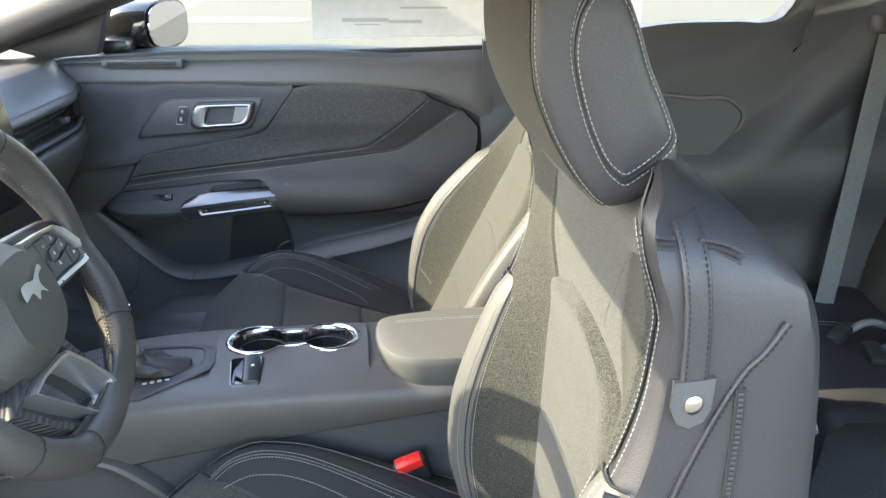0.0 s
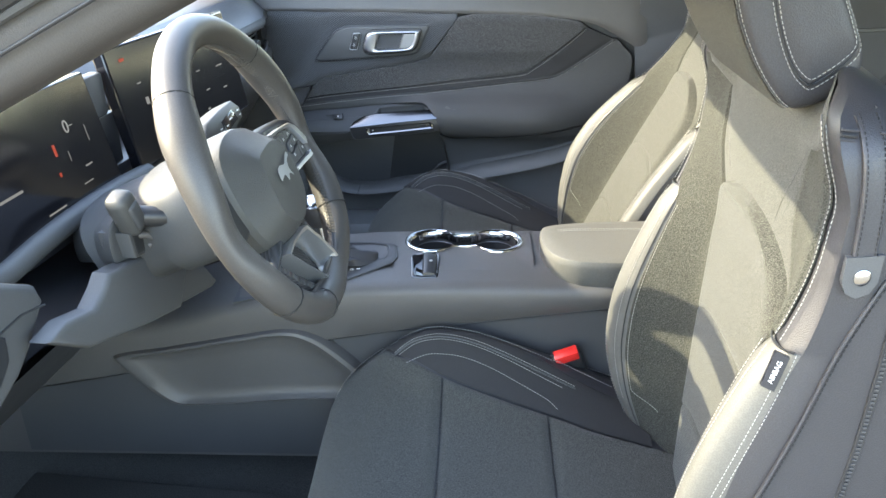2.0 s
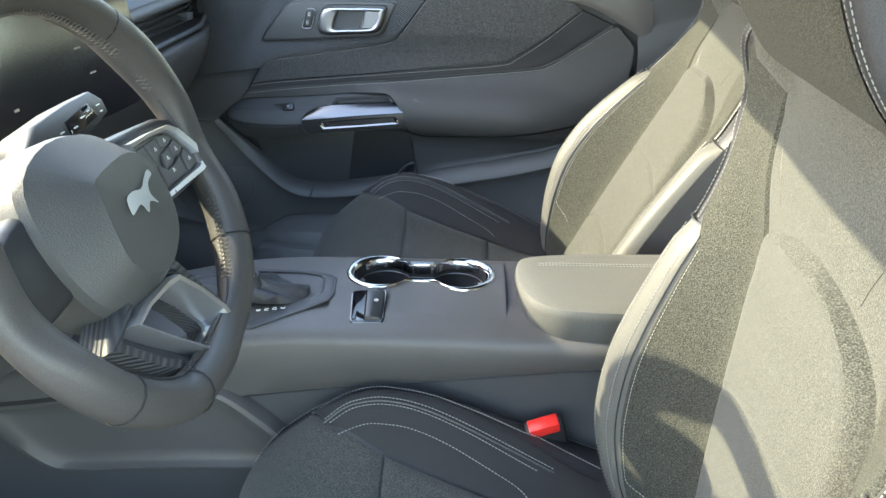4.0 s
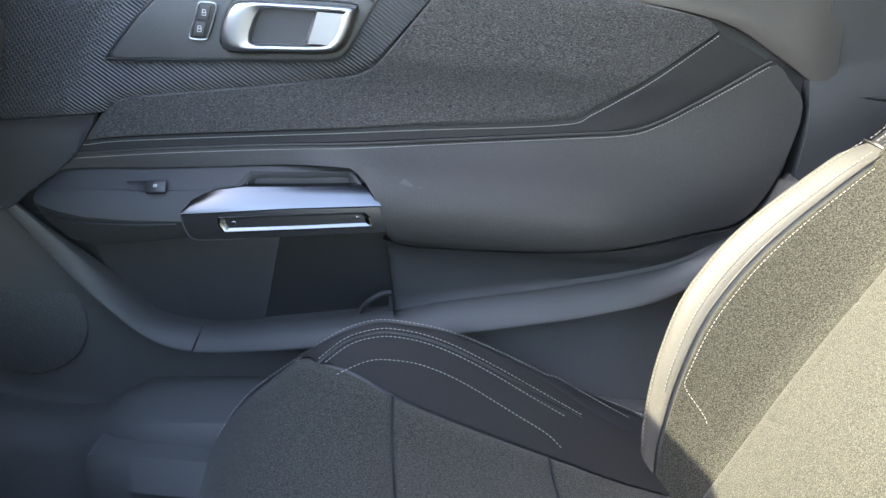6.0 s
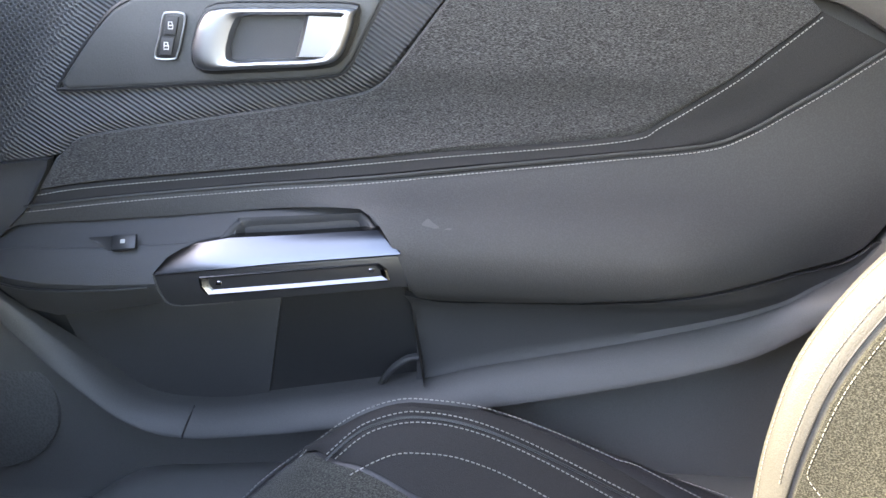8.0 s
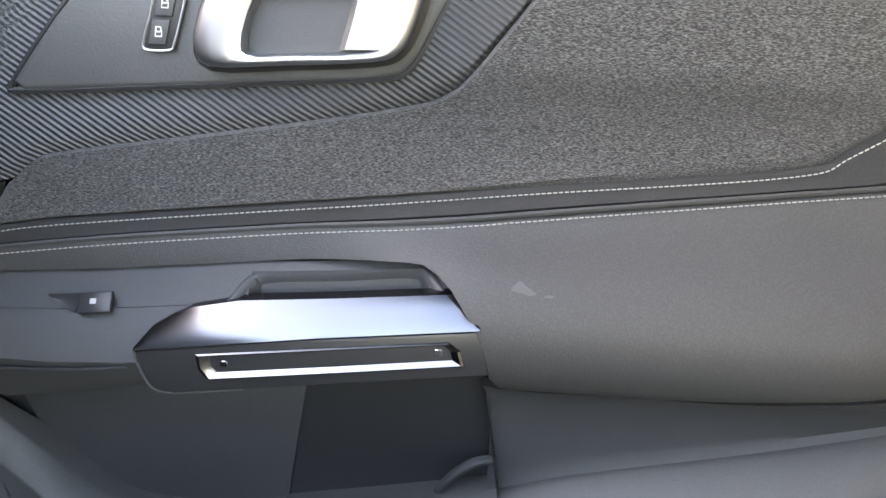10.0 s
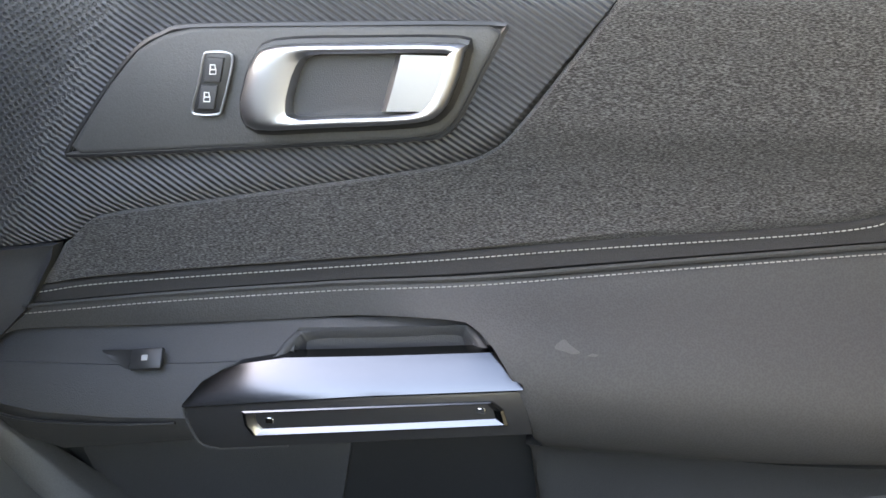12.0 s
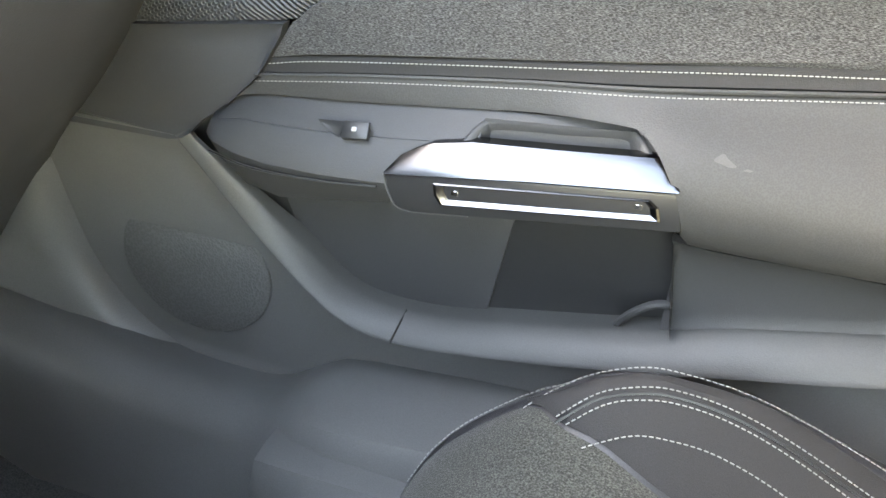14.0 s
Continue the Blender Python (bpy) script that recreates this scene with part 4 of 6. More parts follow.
            tagged(part("stitching", stitches(path, 0.0044, 0.0031, 0.00050), THREAD, cush), "pale grey stitching", kind="stuff")
        seam = [cushion(side * p[1], p[0], 0.004) for p in spline([(x, a - 0.013, 0) for x, a in LINES[1]], 10)]
        part("bolster_seam", tube(seam, 0.0012, 5), DARK, cush)
    rails = ((y0 - 0.19, y0 - 0.15), (y0 + 0.15, y0 + 0.19))
    for ya, yb in rails:
        rail = part("seat_rail", block(xs - 0.36, xs + 0.16, ya, yb, 0.235, 0.272, 0.006), PLASTIC_GREY, root, "grey metal seat rail")
        part("rail_cover", block(xs + 0.02, xs + 0.14, ya - 0.004, yb + 0.004, 0.262, 0.300, 0.01), PLASTIC, rail)
    return root, back_at, front, backrest


driver, d_at, d_front, d_back = seat(0.738, 0.126, 2.0, 0.035, 1.0, "upright black driver's seat with grey cloth facing beside the console", "front seats", 0.380, 1.095, 1.03, 0.008)
passenger, p_at, p_front, p_back = seat(1.440, -0.020, 27.0, -0.068, 1.07, "reclined black passenger seat with grey cloth facing beside the door", "front seats", broad=0.93, hike=0.012, near=0.44)

# strap, tab, seams and zip on the flank of the driver's backrest
D_HALF = [(-0.08, 0.185), (0.05, 0.208), (0.20, 0.222), (0.36, 0.218), (0.46, 0.216), (0.52, 0.212), (0.540, 0.203), (0.556, 0.182), (0.567, 0.150), (0.576, 0.10), (0.585, 0.04)]


def flank_at(x, z, off=0.0):
    """A place on the flank of the driver's backrest, by its x and z."""
    h, u, d = z - 0.42, -0.224, 0.0
    for _ in range(4):
        deep = max(0.0, -d)
        u = -soft_table(D_HALF, h) * soft_table([(0.0, 1.012), (0.050, 1.012), (0.085, 0.995), (0.104, 0.93)], deep)
        d = h * 0.0349 - (x + u * YS - 0.090) / YC
        h = z - 0.42 - d * 0.0349
    return d_at(d, u - off, h)


def flat_strip(pts, w, off):
    """A thin raised band along x, z points on the flank."""
    P = [Vector((p[0], p[1])) for p in pts]
    rows = []
    for i, p in enumerate(P):
        d = (P[min(i + 1, len(P) - 1)] - P[max(i - 1, 0)]).normalized()
        s = Vector((d.y, -d.x))
        row = []
        for k, o in ((-1.0, -0.004), (-1.0, off * 0.6), (-0.85, off), (0.85, off), (1.0, off * 0.6), (1.0, -0.004)):
            q = p + s * w * k / 2
            row.append(flank_at(q.x, q.y, o))
        rows.append(row)
    return grid(rows)


strap_line = spline([(0.114, 0.976, 0), (0.116, 0.966, 0), (0.122, 0.92, 0), (0.124, 0.868, 0)], 8)
strap = part("strap", flat_strip([(p[0], p[1]) for p in strap_line], 0.019, 0.003), SEAT_LEATHER, d_back, "black leather strap with a snap tab")
for k in (-1, 1):
    path = [flank_at(p[0] + k * 0.0068, p[1], 0.0034) for p in strap_line]
    tagged(part("stitching", stitches(path, 0.0045, 0.003, 0.0005), DARK_THREAD, strap), "black stitching", kind="stuff")
tab = [(0.109, 0.876), (0.138, 0.878), (0.137, 0.856), (0.132, 0.847), (0.122, 0.843), (0.113, 0.847), (0.1085, 0.856)]
bm = bmesh.new()
f = bm.faces.new([bm.verts.new(flank_at(x, z, 0.0045)) for x, z in tab])
res = bmesh.ops.extrude_face_region(bm, geom=[f])
bmesh.ops.translate(bm, vec=(0, 0.006, 0), verts=[v for v in res["geom"] if isinstance(v, bmesh.types.BMVert)])
tab_ob = part("snap_tab", bm, PLASTIC_GREY, strap, "dark grey leather tab")
rows = []
for r, o in ((0.0068, 0.0045), (0.0066, 0.0058), (0.0045, 0.0072), (0.0015, 0.0078)):
    rows.append([flank_at(0.1235 + r * math.cos(q * math.pi / 10), 0.8605 + r * math.sin(q * math.pi / 10), o) for q in range(20)])
part("snap_button", grid(rows, True, cap=True), CHROME, tab_ob, "shiny chrome snap")
pouch = spline([(0.186, 0.912, 0), (0.172, 0.892, 0), (0.160, 0.880, 0), (0.146, 0.856, 0), (0.132, 0.825, 0), (0.117, 0.785, 0), (0.098, 0.72, 0), (0.07, 0.64, 0)], 6)
part("flank_seam", tube([flank_at(p[0], p[1], 0.0008) for p in pouch], 0.0020, 6), SEAT_LEATHER, d_back)
tagged(part("stitching", stitches([flank_at(p[0] + 0.0035, p[1] - 0.001, 0.001) for p in pouch], 0.005, 0.0035, 0.0005), DARK_THREAD, d_back), "black stitching", kind="stuff")
zip_line = [(0.1585, 0.868), (0.160, 0.83), (0.159, 0.78), (0.154, 0.70), (0.145, 0.62)]
zipper = part("zip", flat_strip(zip_line, 0.008, 0.0016), DARK, d_back, "black zip in the flank of the backrest")
bm = None
for k in range(60):
    x, z = table([(a, b) for b, a in zip_line[::-1]], lerp(0.865, 0.63, k / 59)), lerp(0.865, 0.63, k / 59)
    p = flank_at(x, z, 0.0022)
    bm = block(p.x - 0.0018, p.x + 0.0018, p.y - 0.0006, p.y + 0.0006, p.z - 0.0010, p.z + 0.0010, 0.0, 1, bm)
tagged(part("zip_teeth", bm, PLASTIC, zipper), "black zip teeth", kind="stuff")
cap_line = [flank_at(lerp(0.092, 0.150, k / 14), 0.964 - 0.002 * math.sin(k / 14 * 3.1) - 0.010 * (k / 14) ** 4, 0.001) for k in range(15)]
for piece in (cap_line[:4], cap_line[7:]):
    part("shoulder_seam", tube(piece, 0.0016, 6), DARK, d_back)
    for dz in (0.0042, -0.0042):
        part("shoulder_fold", tube([p + Vector((0, 0.0006, dz)) for p in piece], 0.0015, 6), SEAT_LEATHER, d_back)
        tagged(part("stitching", stitches([p + Vector((0, 0, dz)) for p in piece], 0.0044, 0.0026, 0.00034), THREAD, d_back), "pale grey stitching", kind="stuff")
for off in (0.004, 0.012):
    path = [flank_at(soft_table([(0.62, 0.020 + off), (0.646, 0.027 + off), (0.709, 0.049 + off), (0.744, 0.061 + off), (0.787, 0.073 + off), (0.855, 0.083 + off), (0.90, 0.083 + off), (0.977, 0.076 + off)], lerp(0.62, 0.792, k / 40)), lerp(0.62, 0.792, k / 40), 0.001) for k in range(41)]
    tagged(part("stitching", stitches(path, 0.0044, 0.0031, 0.00042), THREAD, d_back), "pale grey stitching", kind="stuff")
label_pts = [(0.067, 0.796), (0.080, 0.790), (0.072, 0.759), (0.0595, 0.765)]
bm = bmesh.new()
f = bm.faces.new([bm.verts.new(flank_at(x, z, 0.0030)) for x, z in label_pts])
res = bmesh.ops.extrude_face_region(bm, geom=[f])
bmesh.ops.translate(bm, vec=(0, 0.004, 0), verts=[v for v in res["geom"] if isinstance(v, bmesh.types.BMVert)])
tag = part("airbag_label", bm, SEAT_LEATHER, d_back, "grey woven airbag label")
lettering("label_lettering", "AIRBAG", 0.0066, Matrix.Translation(flank_at(0.0697, 0.7775, 0.0035)) @ pose(0, 0, 0, 90, 0, 6) @ pose(0, 0, 0, 0, 0, 75), WHITE, tag)

# ---- centre console ----
console = thing("centre_console", "black centre console with chrome-ringed cup holders", "console", at=(-0.3, 1.07, 0.25))
CON_YAW = 6.0


def con(x, y, z):
    """Console place: x back along it, y across from its middle line."""
    c, s = math.cos(radians(CON_YAW)), math.sin(radians(CON_YAW))
    return Vector((-0.235 + (x + 0.235) * c - (y) * s, 1.085 + (x + 0.235) * s + y * c, z))


CON_TOP = [(-1.15, 0.50), (-0.75, 0.525), (-0.60, 0.565), (-0.48, 0.592), (-0.36, 0.602), (-0.10, 0.604), (0.10, 0.600), (0.55, 0.50)]
CON_SEAM = [(-1.15, 0.35), (-0.75, 0.425), (-0.45, 0.486), (-0.324, 0.506), (-0.232, 0.517), (-0.03, 0.543), (0.10, 0.553), (0.55, 0.46)]


def con_z(x, y):
    """Height of the console's top, which falls away towards the driver."""
    return soft_table(CON_TOP, x) - 0.016 * smooth(-0.020, -0.092, y) - 0.003 * smooth(0.060, 0.076, y)


def con_sections(x0, x1, n, sides):
    rows = []
    for i in range(n + 1):
        x = lerp(x0, x1, i / n)
        zt = soft_table(CON_TOP, x)
        zs = min(table(CON_SEAM, x), zt - 0.03)
        row = []
        for sy in sides:
            if sy < 0:
                ze = con_z(x, -0.086)
                prof = [(-0.088, 0.24), (-0.090, zs - 0.006), (-0.0955, zs - 0.003), (-0.1015, zs + 0.003), (-0.1050, lerp(zs, ze, 0.45)), (-0.1040, ze - 0.018), (-0.1005, ze - 0.009), (-0.094, ze - 0.003), (-0.086, ze), (-0.062, con_z(x, -0.062))]
            else:
                prof = [(0.074, con_z(x, 0.074)), (0.083, zt - 0.006), (0.092, zt - 0.018), (0.098, lerp(zs, zt, 0.4)), (0.102, zs), (0.104, 0.24)]
            row += [con(x, yy, zz) for yy, zz in prof]
        rows.append(row)
    return rows


bm = grid(con_sections(-1.15, -0.345, 28, (-1, 1)))
grid(con_sections(-0.345, -0.122, 9, (-1,)), False, bm)
grid(con_sections(-0.345, -0.122, 9, (1,)), False, bm)
grid(con_sections(-0.122, 0.55, 24, (-1, 1)), False, bm)
body = part("console_body", bm, SOFT, console, "soft black console body")
seam_line = [con(lerp(-1.0, 0.0, k / 30), -0.0975, table(CON_SEAM, lerp(-1.0, 0.0, k / 30)) - 0.0015) for k in range(31)]
part("flank_seam", tube(seam_line, 0.0016, 6), DARK, console)
low = [[con(x, yy, lerp(0.25, table(CON_SEAM, x) - 0.005, f)) for x in [lerp(-1.0, 0.3, k / 30) for k in range(31)]] for yy, f in ((-0.094, 0.0), (-0.094, 0.5), (-0.093, 1.0))]
part("lower_flank", grid(low), PLASTIC, console, "dark lower side of the console")
cup_rim = []
for side in (1, -1):
    for k in range(32):
        a = radians(lerp(-146, 146, k / 31)) + (0 if side > 0 else math.pi)
        cup_rim.append((side * 0.053 + 0.041 * math.cos(a) - 0.2335, 0.041 * math.sin(a) + 0.028))
rows = []
for g, z in ((0.0045, 0.601), (0.0045, 0.6048), (0.0030, 0.6064), (0.0005, 0.6070), (-0.0015, 0.6058), (-0.0030, 0.6035), (-0.0045, 0.600), (-0.0050, 0.592)):
    rows.append([con(-0.2335 + (x + 0.2335) * (1 + g / 0.07), 0.028 + (y - 0.028) * (1 + g / 0.043), z) for x, y in cup_rim])
holder = part("cup_holder_ring", grid(rows, True), CHROME, console, "bright chrome ring round two cup holders", 60)
rows = []
for s, z in ((0.930, 0.602), (0.915, 0.590), (0.88, 0.540), (0.80, 0.533)):
    rows.append([con(-0.2335 + (x + 0.2335) * s, 0.028 + (y - 0.028) * s, z) for x, y in cup_rim])
bm = grid(rows, True)
bm.faces.new([v for v in bm.verts[-64:]])
part("cup_holder_well", bm, DARK, holder)

# the top round the cup holders
half = resample([(0, -1), (1, -1), (1, 1), (0, 1)], 33)[:32]
rect = [(-0.2335 + 0.1115 * p[0], lerp(-0.062, 0.074, (p[1] + 1) / 2)) for p in half] + [(-0.2335 - 0.1115 * p[0], lerp(-0.062, 0.074, (1 - p[1]) / 2)) for p in half]
rows = [[con(x, y, con_z(x, y)) for x, y in rect], [con(-0.2335 + (x + 0.2335) * 1.06, 0.028 + (y - 0.028) * 1.06, 0.6035) for x, y in cup_rim], [con(-0.2335 + (x + 0.2335) * 1.05, 0.028 + (y - 0.028) * 1.05, 0.600) for x, y in cup_rim]]
part("console_top", grid(rows, True), SOFT, console)
wave = [con(-0.2335 + (x + 0.2335) * 0.90, 0.028 + (y - 0.028) * 0.90, 0.586) for x, y in cup_rim]
part("well_line", tube(wave, 0.0007, 5, True), SATIN_DARK, holder)
part("bridge_plate", grid([[con(-0.2335 + dx, yy, zz) for dx in (-0.016, 0.016)] for yy, zz in ((0.0475, 0.6072), (0.0535, 0.6076), (0.0565, 0.6066))]), SATIN, holder, "small satin plate between the cup holders")
for cx in (-0.052, 0.052):
    for q in (20, 160, 270):
        a = radians(q)
        bm = block(-0.0045, 0.0045, -0.005, 0.005, -0.019, 0.011, 0.003)
        bm.transform(Matrix.Translation(con(-0.2335 + cx + 0.034 * math.cos(a), 0.028 + 0.034 * math.sin(a), 0.575)) @ pose(0, 0, 0, 0, 0, 6 + q) @ pose(0, 0, 0, 0, -16, 0))
        part("cup_grip", bm, RUBBER, holder, "pale grey rubber cup grip")

# padded knee pad on the driver's flank
PAD = spline([(-0.80, 0.458), (-0.71, 0.474), (-0.596, 0.496), (-0.521, 0.508), (-0.478, 0.500), (-0.442, 0.476), (-0.396, 0.428), (-0.40, 0.385), (-0.535, 0.374), (-0.68, 0.362), (-0.736, 0.372), (-0.80, 0.440)], 4, True)


def flank_con(x, z, off):
    return con(x, -0.095 - off, z)


rows = [[flank_con(lerp(p[0], -0.58, g), lerp(p[1], 0.43, g), o) for p in PAD] for g, o in ((-0.01, -0.006), (0.0, 0.010), (0.03, 0.018), (0.08, 0.020), (0.16, 0.014), (0.24, 0.010), (0.5, 0.009))]
bm = grid(rows, True)
bm.faces.new(bm.verts[-len(PAD):])
part("knee_pad", bm, SOFT, console, "soft black padded panel on the console flank")

# parking brake switch, let into the sloping edge of the top
BRAKE = [(-0.315, 1.048), (-0.2705, 1.0605), (-0.2644, 1.0018), (-0.3056, 0.9956)]


def top_at(x, y):
    """Height of the console's top at a place of the car."""
    c, n = math.cos(radians(CON_YAW)), math.sin(radians(CON_YAW))
    dx, dy = x + 0.235, y - 1.085
    return con_z(dx * c + dy * n - 0.235, dy * c - dx * n)


def brake_at(f, g, lift):
    """f along the switch, g across it."""
    x = lerp(lerp(BRAKE[0][0], BRAKE[1][0], f), lerp(BRAKE[3][0], BRAKE[2][0], f), g)
    y = lerp(lerp(BRAKE[0][1], BRAKE[1][1], f), lerp(BRAKE[3][1], BRAKE[2][1], f), g)
    return Vector((x, y, top_at(x, y) + lift))


def brake_ring(inset, lift):
    out = []
    for fc, gc, a0 in ((1 - inset, 1 - inset, 0), (inset, 1 - inset, 90), (inset, inset, 180), (1 - inset, inset, 270)):
        for k in range(5):
            a = radians(a0 + 22.5 * k)
            r = 0.10
            out.append(brake_at(fc - r * (1 if fc > 0.5 else -1) + r * math.cos(a), gc - r * (1 if gc > 0.5 else -1) + r * math.sin(a), lift))
    return out


bm = grid([brake_ring(-0.02, -0.001), brake_ring(0.0, 0.0016), brake_ring(0.035, 0.0022), brake_ring(0.065, 0.0014), brake_ring(0.085, 0.0007)], True)
bm.faces.new(bm.verts[-20:])
brake = part("parking_brake", bm, GLOSS, console, "gloss black parking brake switch", 35)
rows = []
for f, up in ((0.42, 0.0010), (0.43, 0.0048), (0.46, 0.0060), (0.62, 0.0058), (0.80, 0.0044), (0.90, 0.0028), (0.925, 0.0008)):
    rows.append([brake_at(f, g, up * w) for g, w in ((0.085, 0.2), (0.10, 0.9), (0.14, 1.0), (0.5, 1.04), (0.86, 1.0), (0.90, 0.9), (0.915, 0.2))])
paddle = part("brake_paddle", grid(rows), DARK, brake, "satin black paddle", 50)
part("paddle_edge", tube([brake_at(0.432, 0.12, 0.0052), brake_at(0.432, 0.5, 0.0056), brake_at(0.432, 0.88, 0.0052)], 0.0009, 6), CHROME, brake)
c = brake_at(0.72, 0.45, 0.0058)
part("brake_icon", tube([c + Vector((0.0024 * math.cos(a * 0.5236), 0.0024 * math.sin(a * 0.5236), 0.0)) for a in range(12)], 0.00045, 5, True), WHITE, brake)
part("brake_mark", tube([c + Vector((0, -0.0008, 0.0002)), c + Vector((0, 0.0010, 0.0002))], 0.0005, 5), WHITE, brake)

# armrest lid
ARM = spline([(-0.098, 0.040), (-0.108, 0.022), (-0.110, -0.012), (-0.104, -0.048), (-0.090, -0.078), (-0.064, -0.096), (-0.030, -0.101), (0.04, -0.102), (0.40, -0.102), (0.40, 0.070), (0.04, 0.062), (-0.06, 0.052)], 5, True)
rows = []
for g, z in ((0.10, 0.574), (0.045, 0.577), (0.022, 0.584), (0.008, 0.600), (0.0, 0.614), (0.004, 0.621), (0.016, 0.6255), (0.045, 0.6275), (0.15, 0.629)):
    rows.append([con(lerp(p[0], 0.12, g * 0.7), lerp(p[1], -0.015, g * 1.6), z) for p in ARM])
bm = grid(rows, True)
bm.faces.new(bm.verts[-len(ARM):])
lid = thing("armrest_lid", "black leatherette armrest lid closed on the console", "armrest", at=(0.1, 1.08, 0.574))
part("lid_pad", bm, ROLL, lid)
for dy in (0.0, 0.0055):
    path = [con(lerp(-0.101, 0.36, k / 24), 0.018 - dy + 0.012 * k / 24, 0.6300 if k > 1 else (0.6225 if k == 0 else 0.6285)) for k in range(25)]
    tagged(part("stitching", stitches(path, 0.0044, 0.0032, 0.00050), THREAD, lid), "pale grey stitching", kind="stuff")
bm = block(-0.020, 0.020, -0.006, 0.006, -0.006, 0.006, 0.002)
bm.transform(Matrix.Translation(con(0.006, -0.094, 0.576)) @ pose(0, 0, 0, 0, 0, CON_YAW))
part("lid_latch", bm, DARK, lid)

# shifter: a flush plate with a dark groove, the boot sunk in it
BZ = [(-0.60, 0.052), (-0.477, 0.042), (-0.380, 0.024), (-0.352, 0.014), (-0.345, 0.004), (-0.342, -0.034), (-0.348, -0.046), (-0.366, -0.055), (-0.434, -0.090), (-0.60, -0.096)]
mx, my = -0.46, -0.020
shifter = thing("gear_selector", "chrome-topped gear selector with a black leather boot", "gear lever", at=tuple(con(-0.45, -0.02, 0.59)))


def plate_ring(f, lift, low=None):
    return [con(lerp(x, mx, f), lerp(y, my, f if low is None or y > -0.03 else low), con_z(x, y) + lift) for x, y in BZ]


bm = grid([plate_ring(0.0, -0.001), plate_ring(0.0, 0.0022), plate_ring(0.02, 0.0030), plate_ring(0.10, 0.0032, 0.44), plate_ring(0.115, 0.0022, 0.455), plate_ring(0.14, 0.0006, 0.48)], True)
bm.faces.new(bm.verts[-len(BZ):])
gate = part("selector_plate", bm, PLASTIC, shifter, "satin black selector plate", 30)
part("plate_groove", tube(plate_ring(-0.006, 0.0012)[1:-1], 0.0014, 6), DARK, gate)
part("plate_inner_lip", tube(plate_ring(0.125, 0.0020, 0.465)[1:-1], 0.0012, 6), DARK, gate)
for ch, x, y in (("R", -0.424, 1.002), ("N", -0.414, 1.004), ("D", -0.404, 1.006), ("L", -0.394, 1.008)):
    lettering("gear_letter", ch, 0.0078, pose(x, y, top_at(x, y) + 0.0036, 0, 0, 96), WHITE, gate)
rows = []
for k, (s, z) in enumerate(((1.0, 0.595), (0.97, 0.603), (0.80, 0.608), (0.55, 0.612), (0.36, 0.619), (0.27, 0.632))):
    row = []
    for q in range(48):
        a = 2 * math.pi * q / 48
        wob = 1 + (0.10 if k in (1, 2, 3) else 0) * math.sin(4 * a + k * 0.9) + (0.05 if k in (1, 2, 3) else 0) * math.sin(9 * a)
        fold = 0.004 * math.sin(5 * a + 0.6 * k) * (0 < k < 5)
        row.append(Vector((-0.428 + 0.058 * s * math.cos(a) * wob - 0.005 * k, 1.043 + 0.032 * s * math.sin(a) * wob - 0.003 * k, z + fold)))
    rows.append(row)
part("leather_boot", grid(rows, True), SEAT_LEATHER, shifter, "folded black leather boot", 60)
KN = Vector((-0.456, 1.026, 0.664))
part("lever_stem", tube([KN + Vector((0.010, 0.002, -0.044)), KN + Vector((0.004, 0.0, -0.012)), KN], [0.0135, 0.0120, 0.0110], 20), SATIN, shifter, "satin silver lever collar")
part("lever_collar", tube([KN + Vector((0.012, 0.003, -0.052)), KN + Vector((0.010, 0.002, -0.040))], [0.020, 0.0155], 16), SEAT_LEATHER, shifter)
rows = []
for f, r in ((0.0, 0.0115), (0.1, 0.0150), (0.3, 0.0190), (0.52, 0.0208), (0.66, 0.0204), (0.70, 0.0200), (0.82, 0.0176), (0.94, 0.0110), (1.0, 0.004)):
    c = (KN + Vector((0, 0, -0.006))).lerp(KN + Vector((-0.010, -0.003, 0.048)), f)
    rows.append([c + Vector((1.18 * r * math.cos(2 * math.pi * q / 28), 1.0 * r * math.sin(2 * math.pi * q / 28), 0.10 * r * math.cos(2 * math.pi * q / 28))) for q in range(28)])
part("lever_knob", grid(rows[:6], True), SEAT_LEATHER, shifter, "black leather knob")
part("knob_cap", grid(rows[5:], True, cap=True), CHROME, shifter, "bright chrome knob cap")
part("knob_ring", tube(rows[5], 0.0014, 6, True), CHROME, shifter)

# buckle beside the driver
buckle = thing("belt_buckle", "black seat belt buckle with a red button", "belt buckle", at=tuple(con(-0.05, -0.118, 0.40)))
BM = Matrix.Translation(con(-0.066, -0.116, 0.458)) @ pose(0, 0, 0, 0, 0, 12) @ pose(0, 0, 0, 16, -18, 0)
bm = block(-0.024, 0.024, -0.010, 0.010, -0.034, 0.026, 0.005, 3)
bm.transform(BM)
part("buckle_body", bm, DARK, buckle)
bm = block(-0.019, 0.019, -0.0105, 0.0075, 0.012, 0.0285, 0.002, 2)
bm.transform(BM)
part("release_button", bm, RED, buckle, "bright red release button")
part("buckle_strap", tube([BM @ Vector((0, 0, -0.03)), BM @ Vector((0.012, 0, -0.08)), BM @ Vector((0.03, 0, -0.14))], 0.009, 8), DARK, buckle)


# ---- steering wheel ----
WC, WTILT, WYAW = Vector((-0.4078, 0.7078, 0.8646)), 24.0, 5.4
wm = Matrix.Translation(WC) @ Matrix.Rotation(radians(WYAW), 4, "Z") @ Matrix.Rotation(radians(-WTILT), 4, "Y")
W_AXIS = (wm.to_3x3() @ Vector((1, 0, 0))).normalized()
